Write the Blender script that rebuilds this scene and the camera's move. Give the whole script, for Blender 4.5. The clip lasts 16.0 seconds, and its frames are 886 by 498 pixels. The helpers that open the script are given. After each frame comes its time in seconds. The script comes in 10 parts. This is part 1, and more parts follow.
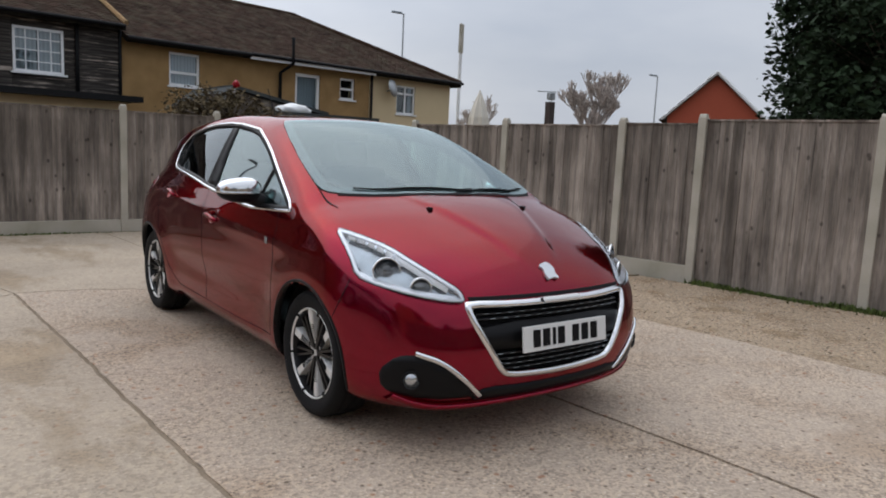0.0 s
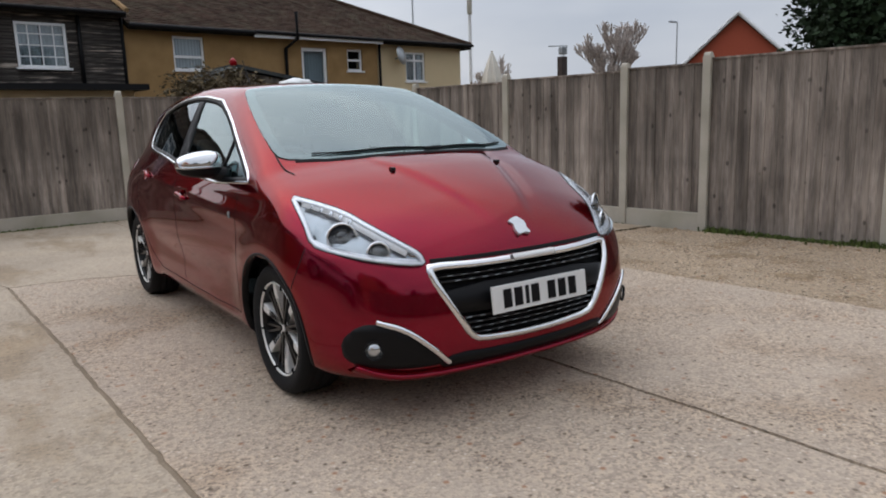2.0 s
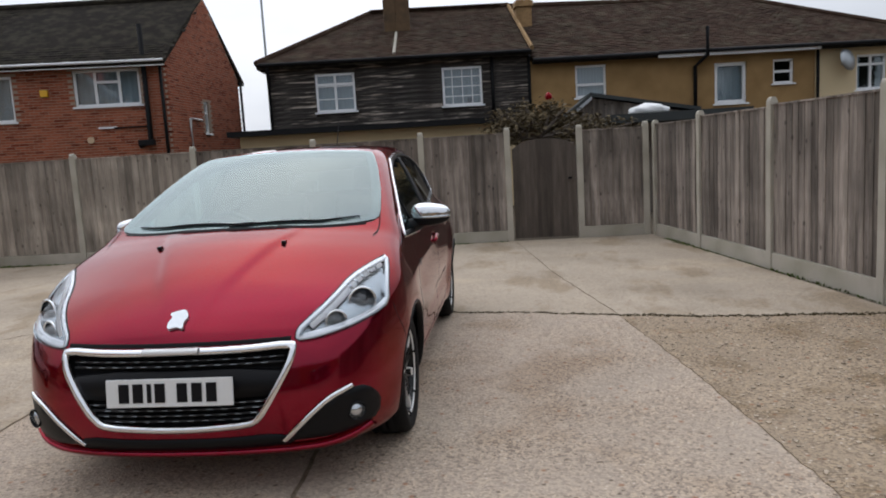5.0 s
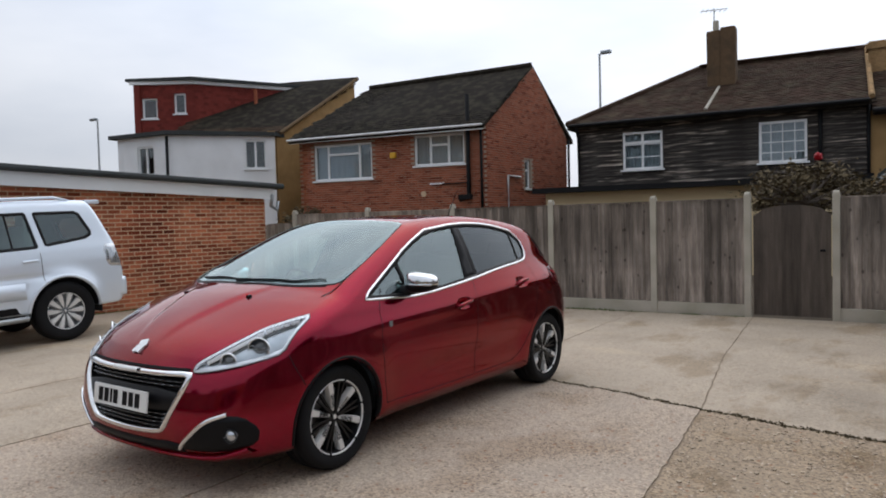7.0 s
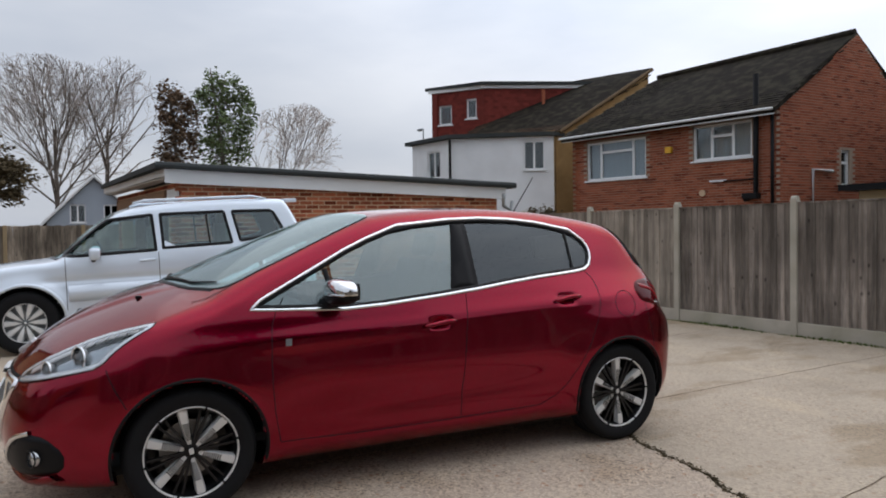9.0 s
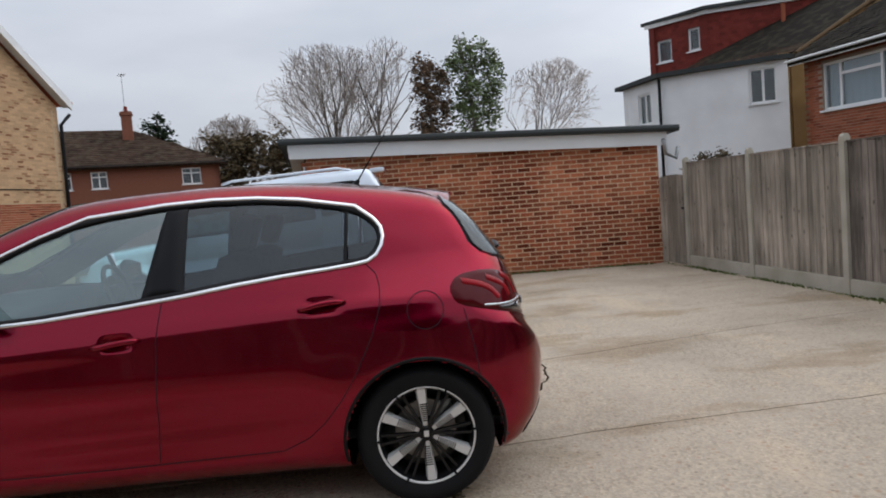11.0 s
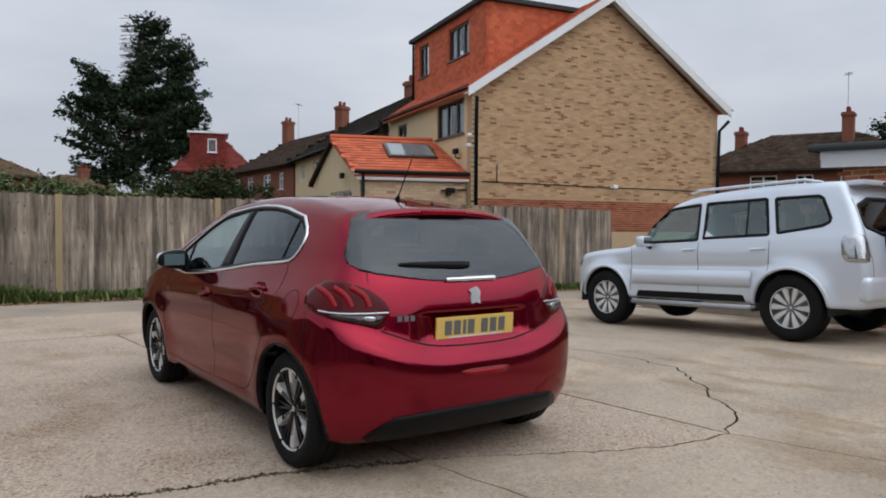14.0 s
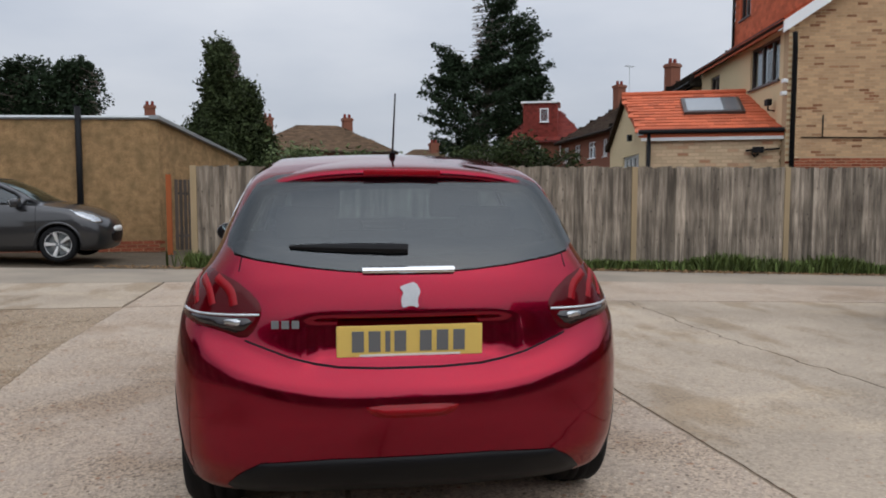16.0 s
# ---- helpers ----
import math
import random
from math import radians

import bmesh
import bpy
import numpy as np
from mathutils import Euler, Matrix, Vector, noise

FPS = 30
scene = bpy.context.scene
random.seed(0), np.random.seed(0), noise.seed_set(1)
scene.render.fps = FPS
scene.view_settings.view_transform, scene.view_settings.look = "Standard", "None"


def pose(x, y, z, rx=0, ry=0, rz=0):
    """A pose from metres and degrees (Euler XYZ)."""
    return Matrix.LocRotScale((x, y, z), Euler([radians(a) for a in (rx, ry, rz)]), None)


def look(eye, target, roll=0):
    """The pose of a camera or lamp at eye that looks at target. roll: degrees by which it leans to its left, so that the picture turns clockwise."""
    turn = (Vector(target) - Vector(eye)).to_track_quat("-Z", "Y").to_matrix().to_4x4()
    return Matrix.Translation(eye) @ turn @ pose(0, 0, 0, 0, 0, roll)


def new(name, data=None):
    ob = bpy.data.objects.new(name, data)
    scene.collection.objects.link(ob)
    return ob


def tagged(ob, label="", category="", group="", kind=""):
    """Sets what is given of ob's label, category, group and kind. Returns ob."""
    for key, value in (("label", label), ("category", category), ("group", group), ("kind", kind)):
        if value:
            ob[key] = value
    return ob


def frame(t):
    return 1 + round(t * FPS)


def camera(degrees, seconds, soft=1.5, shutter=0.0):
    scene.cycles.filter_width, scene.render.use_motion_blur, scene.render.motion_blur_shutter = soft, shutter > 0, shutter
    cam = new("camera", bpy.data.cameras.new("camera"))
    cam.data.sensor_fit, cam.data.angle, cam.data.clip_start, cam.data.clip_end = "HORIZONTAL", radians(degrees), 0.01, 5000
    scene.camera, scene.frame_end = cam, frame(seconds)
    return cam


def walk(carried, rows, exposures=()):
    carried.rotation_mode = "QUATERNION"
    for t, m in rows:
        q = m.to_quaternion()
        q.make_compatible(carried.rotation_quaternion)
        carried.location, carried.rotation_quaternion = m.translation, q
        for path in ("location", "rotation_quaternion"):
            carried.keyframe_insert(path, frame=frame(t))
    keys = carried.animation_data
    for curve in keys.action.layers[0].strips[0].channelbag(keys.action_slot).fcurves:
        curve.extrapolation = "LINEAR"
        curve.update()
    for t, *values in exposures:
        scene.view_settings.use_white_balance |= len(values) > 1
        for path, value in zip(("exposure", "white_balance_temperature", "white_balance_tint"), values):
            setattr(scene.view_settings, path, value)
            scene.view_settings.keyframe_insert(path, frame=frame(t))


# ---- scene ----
cam = camera(63.0, 16.0, 1.9)
PATH = [
    (0, (-2.352, -4.265, 1.277), (-1.153, -2.687, 1.008), 2.7),
    (0.5, (-2.342, -4.239, 1.26), (-1.156, -2.663, 0.927), 3.2),
    (1, (-2.34, -4.225, 1.254), (-1.171, -2.641, 0.903), 2.2),
    (1.5, (-2.283, -4.221, 1.245), (-1.143, -2.612, 0.915), 2.2),
    (2, (-2.007, -4.287, 1.22), (-0.885, -2.671, 0.863), -1.7),
    (2.5, (-1.586, -4.353, 1.197), (-0.526, -2.694, 0.839), -4.8),
    (3, (-1.063, -4.439, 1.246), (-0.099, -2.728, 0.869), -3.6),
    (3.2, (-0.843, -4.553, 1.216), (0.049, -2.798, 0.865), -3.8),
    (5.3, (1.777, -4.82, 1.379), (1.418, -2.866, 1.141), -1.2),
    (5.5, (2.046, -4.87, 1.374), (1.59, -2.932, 1.185), 0.4),
    (6, (2.667, -4.784, 1.396), (2.004, -2.902, 1.275), -1.1),
    (6.5, (3.232, -4.576, 1.42), (2.326, -2.797, 1.308), 0.4),
    (7, (3.756, -4.232, 1.419), (2.582, -2.614, 1.339), -1.5),
    (7.5, (4.074, -3.72, 1.437), (2.71, -2.262, 1.324), -1.6),
    (8, (4.366, -3.069, 1.424), (2.82, -1.804, 1.316), -3.7),
    (8.5, (4.379, -2.381, 1.426), (2.7, -1.299, 1.324), -1.8),
    (8.7, (4.374, -2.116, 1.327), (2.65, -1.105, 1.252), -1.4),
    (10.8, (3.909, 0.901, 1.291), (1.924, 1.099, 1.144), -3.0),
    (11, (3.902, 1.21, 1.311), (1.91, 1.334, 1.177), -4.4),
    (11.5, (3.748, 1.915, 1.322), (1.758, 1.714, 1.273), -2.8),
    (12, (3.666, 2.661, 1.312), (1.716, 2.223, 1.242), -5.4),
    (12.5, (3.471, 3.358, 1.264), (1.635, 2.57, 1.178), -2.5),
    (13, (3.201, 3.89, 1.233), (1.513, 2.821, 1.165), -4.7),
    (13.5, (2.873, 4.407, 1.246), (1.434, 3.019, 1.187), -1.8),
    (14, (2.405, 4.773, 1.255), (1.223, 3.161, 1.198), 0.4),
    (14.5, (1.866, 4.963, 1.251), (0.924, 3.2, 1.181), 0.4),
    (15, (1.272, 4.929, 1.262), (0.53, 3.074, 1.183), 1.3),
    (15.2, (1.037, 4.897, 1.266), (0.415, 2.997, 1.204), 0.6),
    (15.5, (0.725, 4.735, 1.253), (0.274, 2.789, 1.17), 2.0),
    (16, (0.258, 4.323, 1.254), (-0.035, 2.35, 1.107), -0.0),
]
walk(cam, [(t, look(e, a, r)) for t, e, a, r in PATH], ((0, 0.0), (8.7, 0.0), (11, 0.07), (12.2, 0.05), (13.5, -0.02), (16, 0.0)))

# world: pale overcast sky with soft cloud, and one very wide weak sun
SUN_DIR = (-0.22, 0.63, 0.745)
world = bpy.data.worlds.new("overcast_sky")
scene.world = world
world.use_nodes = True
wn, wl = world.node_tree.nodes, world.node_tree.links
wn.clear()
w_out = wn.new("ShaderNodeOutputWorld")
w_bg = wn.new("ShaderNodeBackground")
w_sky = wn.new("ShaderNodeTexSky")
w_sky.sky_type, w_sky.sun_disc = "NISHITA", False
w_sky.sun_elevation, w_sky.sun_rotation = radians(48), radians(341)
w_sky.dust_density = 4.0
w_co = wn.new("ShaderNodeTexCoord")
w_map = wn.new("ShaderNodeMapping")
w_map.inputs["Scale"].default_value = (1.6, 1.6, 5.0)
w_noise = wn.new("ShaderNodeTexNoise")
w_noise.inputs["Scale"].default_value = 1.3
w_noise.inputs["Detail"].default_value = 5.0
w_ramp = wn.new("ShaderNodeValToRGB")
w_ramp.color_ramp.elements[0].position, w_ramp.color_ramp.elements[0].color = 0.32, (5.25, 5.75, 6.7, 1)
w_ramp.color_ramp.elements[1].position, w_ramp.color_ramp.elements[1].color = 0.68, (7.3, 7.6, 8.25, 1)
w_mix = wn.new("ShaderNodeMix")
w_mix.data_type = "RGBA"
w_mix.inputs[0].default_value = 0.88
wl.new(w_co.outputs["Generated"], w_map.inputs["Vector"])
wl.new(w_map.outputs["Vector"], w_noise.inputs["Vector"])
wl.new(w_noise.outputs["Fac"], w_ramp.inputs["Fac"])
wl.new(w_sky.outputs["Color"], w_mix.inputs[6])
# an overcast sky is brighter overhead and round the hidden sun
w_sep = wn.new("ShaderNodeSeparateXYZ")
wl.new(w_co.outputs["Generated"], w_sep.inputs[0])
w_up = wn.new("ShaderNodeMapRange")
for w_i, w_v in ((1, 0.12), (2, 0.9), (3, 0.92), (4, 1.50)):
    w_up.inputs[w_i].default_value = w_v
wl.new(w_sep.outputs["Z"], w_up.inputs[0])
w_dot = wn.new("ShaderNodeVectorMath")
w_dot.operation = "DOT_PRODUCT"
w_dot.inputs[1].default_value = SUN_DIR
wl.new(w_co.outputs["Generated"], w_dot.inputs[0])
w_lobe = wn.new("ShaderNodeMapRange")
w_lobe.interpolation_type = "SMOOTHSTEP"
for w_i, w_v in ((1, 0.40), (2, 1.0), (3, 1.0), (4, 1.75)):
    w_lobe.inputs[w_i].default_value = w_v
wl.new(w_dot.outputs["Value"], w_lobe.inputs[0])
w_gain = wn.new("ShaderNodeMath")
w_gain.operation = "MULTIPLY"
wl.new(w_up.outputs[0], w_gain.inputs[0])
wl.new(w_lobe.outputs[0], w_gain.inputs[1])
w_scale = wn.new("ShaderNodeVectorMath")
w_scale.operation = "SCALE"
wl.new(w_ramp.outputs["Color"], w_scale.inputs[0])
wl.new(w_gain.outputs[0], w_scale.inputs["Scale"])
wl.new(w_scale.outputs[0], w_mix.inputs[7])
wl.new(w_mix.outputs[2], w_bg.inputs["Color"])
wl.new(w_bg.outputs["Background"], w_out.inputs["Surface"])
w_bg.inputs["Strength"].default_value = 0.102

sun = new("sun", bpy.data.lights.new("sun", "SUN"))
sun.data.energy, sun.data.angle, sun.data.color = 0.55, radians(120), (1.0, 0.98, 0.95)
sun.matrix_world = look((-8.8, 25.2, 29.8), (0, 0, 0))

from mathutils.bvhtree import BVHTree
from mathutils.geometry import delaunay_2d_cdt


# ---- materials ----
def mat(name, col, rough=0.6, metal=0.0, var=0.12, scale=3.0, fine=60.0, bump=0.0, bump_scale=80.0,
        stain=None, stain_scale=0.7, stain_amt=0.5, rnd=0.0, coat=0.0, stretch=(1, 1, 1), island=False, spec=0.5):
    """A surface with colour that varies at two scales, optional stains, relief and a change from piece to piece."""
    m = bpy.data.materials.new(name)
    m.use_nodes = True
    nt = m.node_tree
    n, l = nt.nodes, nt.links
    b = n["Principled BSDF"]
    b.inputs["Roughness"].default_value = rough
    b.inputs["Metallic"].default_value = metal
    b.inputs["Coat Weight"].default_value = coat
    b.inputs["Coat Roughness"].default_value = 0.03
    b.inputs["Specular IOR Level"].default_value = spec if rough < 0.65 or metal > 0 else min(spec, 0.18)
    tc = n.new("ShaderNodeTexCoord")
    mp = n.new("ShaderNodeMapping")
    mp.inputs["Scale"].default_value = stretch
    l.new(tc.outputs["Object"], mp.inputs["Vector"])
    vec = mp.outputs["Vector"]

    def noise_tex(s, detail=4.0):
        t = n.new("ShaderNodeTexNoise")
        t.inputs["Scale"].default_value, t.inputs["Detail"].default_value = s, detail
        l.new(vec, t.inputs["Vector"])
        return t.outputs["Fac"]

    def mathn(op, a, c):
        t = n.new("ShaderNodeMath")
        t.operation = op
        for i, v in enumerate((a, c)):
            if isinstance(v, (int, float)):
                t.inputs[i].default_value = v
            else:
                l.new(v, t.inputs[i])
        return t.outputs[0]

    total = mathn("ADD", mathn("MULTIPLY", noise_tex(scale), 0.6), mathn("MULTIPLY", noise_tex(fine, 2.0), 0.4))
    value = mathn("ADD", 1.0 - var, mathn("MULTIPLY", total, 2 * var))
    if rnd:
        if island:
            r = n.new("ShaderNodeNewGeometry").outputs["Random Per Island"]
        else:
            r = n.new("ShaderNodeObjectInfo").outputs["Random"]
        value = mathn("MULTIPLY", value, mathn("ADD", 1.0 - rnd, mathn("MULTIPLY", r, 2 * rnd)))
    mul = n.new("ShaderNodeMix")
    mul.data_type, mul.blend_type = "RGBA", "MULTIPLY"
    mul.inputs[0].default_value = 1.0
    mul.inputs[6].default_value = (*col, 1)
    l.new(value, mul.inputs[7])
    out = mul.outputs[2]
    if stain:
        rp = n.new("ShaderNodeValToRGB")
        rp.color_ramp.elements[0].position, rp.color_ramp.elements[1].position = 0.45, 0.68
        l.new(noise_tex(stain_scale, 6.0), rp.inputs["Fac"])
        mx = n.new("ShaderNodeMix")
        mx.data_type = "RGBA"
        l.new(mathn("MULTIPLY", rp.outputs["Color"], stain_amt), mx.inputs[0])
        l.new(out, mx.inputs[6])
        mx.inputs[7].default_value = (*stain, 1)
        out = mx.outputs[2]
    l.new(out, b.inputs["Base Color"])
    if bump:
        bp = n.new("ShaderNodeBump")
        bp.inputs["Strength"].default_value, bp.inputs["Distance"].default_value = bump, 0.01
        l.new(noise_tex(bump_scale, 3.0), bp.inputs["Height"])
        l.new(bp.outputs["Normal"], b.inputs["Normal"])
    return m


def glass(name, tint, rough=0.0, through_amt=0.75, ior=1.5):
    """Thin window glass: mostly clear, tinted, with a mirror-like gloss by Fresnel."""
    m = bpy.data.materials.new(name)
    m.use_nodes = True
    n, l = m.node_tree.nodes, m.node_tree.links
    n.clear()
    out = n.new("ShaderNodeOutputMaterial")
    tr = n.new("ShaderNodeBsdfTransparent")
    tr.inputs["Color"].default_value = (*[through_amt * c for c in tint], 1)
    gl = n.new("ShaderNodeBsdfGlossy")
    gl.inputs["Roughness"].default_value = rough
    gl.inputs["Color"].default_value = (0.5 + 0.5 * tint[0], 0.5 + 0.5 * tint[1], 0.5 + 0.5 * tint[2], 1)
    f0 = ((ior - 1) / (ior + 1)) ** 2
    lw = n.new("ShaderNodeLayerWeight")
    lw.inputs["Blend"].default_value = 0.5
    pw = n.new("ShaderNodeMath")
    pw.operation = "POWER"
    pw.inputs[1].default_value = 5.0
    l.new(lw.outputs["Facing"], pw.inputs[0])
    fr = n.new("ShaderNodeMath")
    fr.operation = "MULTIPLY_ADD"
    fr.inputs[1].default_value, fr.inputs[2].default_value = 1 - f0, f0
    l.new(pw.outputs[0], fr.inputs[0])
    mx = n.new("ShaderNodeMixShader")
    l.new(fr.outputs[0], mx.inputs[0])
    l.new(tr.outputs[0], mx.inputs[1])
    l.new(gl.outputs[0], mx.inputs[2])
    l.new(mx.outputs[0], out.inputs["Surface"])
    return m


def empty(name, m=None):
    ob = new(name)
    if m is not None:
        ob.matrix_world = m
    return ob


def finish(name, me, material, parent=None, label="", smooth=False):
    for mt in material if isinstance(material, (list, tuple)) else (material,):
        me.materials.append(mt)
    if smooth:
        me.shade_smooth()
    ob = new(name, me)
    if parent is not None:
        ob.parent = parent
    if label:
        ob["label"] = label
    return ob


def part(name, bm, material, parent=None, label="", smooth=False):
    """Links a bmesh as one mesh object, under a thing or a part."""
    me = bpy.data.meshes.new(name)
    bm.normal_update()
    bm.to_mesh(me)
    bm.free()
    return finish(name, me, material, parent, label, smooth)


def add_box(bm, cx, cy, cz, sx, sy, sz, m=None, bevel=0.0):
    r = bmesh.ops.create_cube(bm, size=1.0, matrix=Matrix.Translation((cx, cy, cz)) @ Matrix.Diagonal((sx, sy, sz, 1)))
    vs = r["verts"]
    if bevel:
        es = list({e for v in vs for e in v.link_edges})
        r2 = bmesh.ops.bevel(bm, geom=es, offset=bevel, segments=2, profile=0.7, affect="EDGES")
        vs = r2["verts"]
    if m is not None:
        bmesh.ops.transform(bm, matrix=m, verts=list({v for v in vs if v.is_valid}))
    return vs


def box(cx, cy, cz, sx, sy, sz, m=None, bevel=0.0):
    bm = bmesh.new()
    add_box(bm, cx, cy, cz, sx, sy, sz, m, bevel)
    return bm


def add_cyl(bm, a, b, r1, r2=None, seg=16, caps=True):
    a, b = Vector(a), Vector(b)
    d = b - a
    rot = d.to_track_quat("Z", "Y").to_matrix().to_4x4()
    mt = Matrix.Translation((a + b) / 2) @ rot
    return bmesh.ops.create_cone(bm, cap_ends=caps, cap_tris=False, segments=seg, radius1=r1,
                                 radius2=r1 if r2 is None else r2, depth=d.length, matrix=mt)["verts"]


def cyl(a, b, r1, r2=None, seg=16):
    bm = bmesh.new()
    add_cyl(bm, a, b, r1, r2, seg)
    return bm


def tube(pts, r, seg=8, closed=False):
    """A round bar along points; r may be a number or one for each point."""
    bm = bmesh.new()
    pts = [Vector(p) for p in pts]
    n = len(pts)
    rs = r if isinstance(r, (list, tuple)) else [r] * n
    rings = []
    up = Vector((0, 0, 1))
    for i, p in enumerate(pts):
        d = (pts[(i + 1) % n] if closed or i < n - 1 else p) - (pts[i - 1] if closed or i > 0 else p)
        d.normalize()
        s = d.cross(up)
        if s.length < 1e-3:
            s = d.cross(Vector((1, 0, 0)))
        s.normalize()
        t = s.cross(d)
        rings.append([bm.verts.new(p + rs[i] * (math.cos(2 * math.pi * k / seg) * s + math.sin(2 * math.pi * k / seg) * t))
                      for k in range(seg)])
    for i in range(n if closed else n - 1):
        a, b = rings[i], rings[(i + 1) % n]
        for k in range(seg):
            bm.faces.new((a[k], a[(k + 1) % seg], b[(k + 1) % seg], b[k]))
    if not closed:
        bm.faces.new(rings[0][::-1])
        bm.faces.new(rings[-1])
    return bm


def lathe(profile, seg=48, axis="x"):
    """Turns (radius, along) points about the axis."""
    bm = bmesh.new()
    rings = []
    for k in range(seg):
        a = 2 * math.pi * k / seg
        rings.append([bm.verts.new((h, r * math.cos(a), r * math.sin(a)) if axis == "x" else (r * math.cos(a), r * math.sin(a), h))
                      for r, h in profile])
    for k in range(seg):
        a, b = rings[k], rings[(k + 1) % seg]
        for i in range(len(profile) - 1):
            bm.faces.new((a[i], a[i + 1], b[i + 1], b[i]))
    bmesh.ops.remove_doubles(bm, verts=bm.verts, dist=1e-5)
    bmesh.ops.recalc_face_normals(bm, faces=bm.faces)
    return bm


def prism(outline, depth, m=None):
    """A plate: outline in x and z, thick along y from 0 to depth."""
    bm = bmesh.new()
    a = [bm.verts.new((x, 0, z)) for x, z in outline]
    b = [bm.verts.new((x, depth, z)) for x, z in outline]
    bm.faces.new(a)
    bm.faces.new(b[::-1])
    for i in range(len(a)):
        j = (i + 1) % len(a)
        bm.faces.new((a[j], a[i], b[i], b[j]))
    bmesh.ops.recalc_face_normals(bm, faces=bm.faces)
    if m is not None:
        bm.transform(m)
    return bm


def boxes_mesh(name, items):
    """One mesh of many boxes (centre, half sizes, and a 3x3 turn or None), for what nobody could count."""
    co = np.array([(-1, -1, -1), (1, -1, -1), (1, 1, -1), (-1, 1, -1), (-1, -1, 1), (1, -1, 1), (1, 1, 1), (-1, 1, 1)], float)
    fa = np.array([(0, 3, 2, 1), (4, 5, 6, 7), (0, 1, 5, 4), (1, 2, 6, 5), (2, 3, 7, 6), (3, 0, 4, 7)])
    vs, fs = [], []
    for i, (c, h, r) in enumerate(items):
        v = co * np.array(h)
        if r is not None:
            v = v @ np.array(r).T
        vs.append(v + np.array(c))
        fs.append(fa + 8 * i)
    me = bpy.data.meshes.new(name)
    me.from_pydata(np.concatenate(vs).tolist(), [], np.concatenate(fs).tolist())
    return me


def curve(xs, ys):
    """A smooth line through a few points, with no overshoot."""
    xs, ys = np.array(xs, float), np.array(ys, float)
    h, d = np.diff(xs), np.diff(ys) / np.diff(xs)
    m = np.zeros_like(xs)
    for i in range(1, len(xs) - 1):
        if d[i - 1] * d[i] > 0:
            w1, w2 = 2 * h[i] + h[i - 1], h[i] + 2 * h[i - 1]
            m[i] = (w1 + w2) / (w1 / d[i - 1] + w2 / d[i])
    m[0], m[-1] = d[0], d[-1]

    def f(x):
        x = np.asarray(x, float)
        i = np.clip(np.searchsorted(xs, x) - 1, 0, len(xs) - 2)
        t = np.clip((x - xs[i]) / h[i], 0, 1)
        out = ((1 + 2 * t) * (1 - t) ** 2 * ys[i] + t * (1 - t) ** 2 * h[i] * m[i]
               + t * t * (3 - 2 * t) * ys[i + 1] + t * t * (t - 1) * h[i] * m[i + 1])
        return out + np.minimum(x - xs[0], 0) * m[0] + np.maximum(x - xs[-1], 0) * m[-1]
    return f


def smax(a, b, k):
    h = np.maximum(k - np.abs(a - b), 0) / k
    return np.maximum(a, b) + h * h * k * 0.25


def shell(f, outer, inner, step):
    """Points and quads of the surface f(x, y, z) = 0, found along rays from an inner box to a gridded outer box."""
    (x0, x1), (y0, y1), (z0, z1) = outer
    gx, gy, gz = (np.linspace(a, b, int(round((b - a) / step)) + 1) for a, b in outer)
    vs, fs, base = [], [], 0
    for ax in range(3):
        for side in (0, 1):
            a, b = [(gy, gz), (gx, gz), (gx, gy)][ax]
            A, B = np.meshgrid(a, b, indexing="ij")
            C = np.full_like(A, outer[ax][side])
            p = [(C, A, B), (A, C, B), (A, B, C)][ax]
            vs.append(np.stack([q.ravel() for q in p], 1))
            na, nb = len(a), len(b)
            i = (np.arange(na - 1)[:, None] * nb + np.arange(nb - 1)[None, :]).ravel() + base
            q = np.stack([i, i + nb, i + nb + 1, i + 1], 1)
            if (ax == 0 and side == 0) or (ax == 1 and side == 1) or (ax == 2 and side == 0):
                q = q[:, ::-1]
            fs.append(q)
            base += na * nb
    P, F = np.concatenate(vs), np.concatenate(fs)
    key = np.round(P / (step * 0.2)).astype(np.int64)
    _, first, back = np.unique(key, axis=0, return_index=True, return_inverse=True)
    P, F = P[first], back.ravel()[F]
    O = np.stack([np.clip(P[:, i], *inner[i]) for i in range(3)], 1)
    lo, hi = np.zeros(len(P)), np.ones(len(P))
    for _ in range(26):
        mid = (lo + hi) / 2
        Q = O + (P - O) * mid[:, None]
        out = f(Q[:, 0], Q[:, 1], Q[:, 2]) > 0
        hi, lo = np.where(out, mid, hi), np.where(out, lo, mid)
    return O + (P - O) * lo[:, None], F


def inside(poly, a, b):
    """Which of the points (a, b) lie in the outline."""
    poly = np.array(poly, float)
    res = np.zeros(len(a), bool)
    j = len(poly) - 1
    for i in range(len(poly)):
        (xi, yi), (xj, yj) = poly[i], poly[j]
        hit = ((yi > b) != (yj > b)) & (a < (xj - xi) * (b - yi) / (yj - yi + 1e-12) + xi)
        res ^= hit
        j = i
    return res


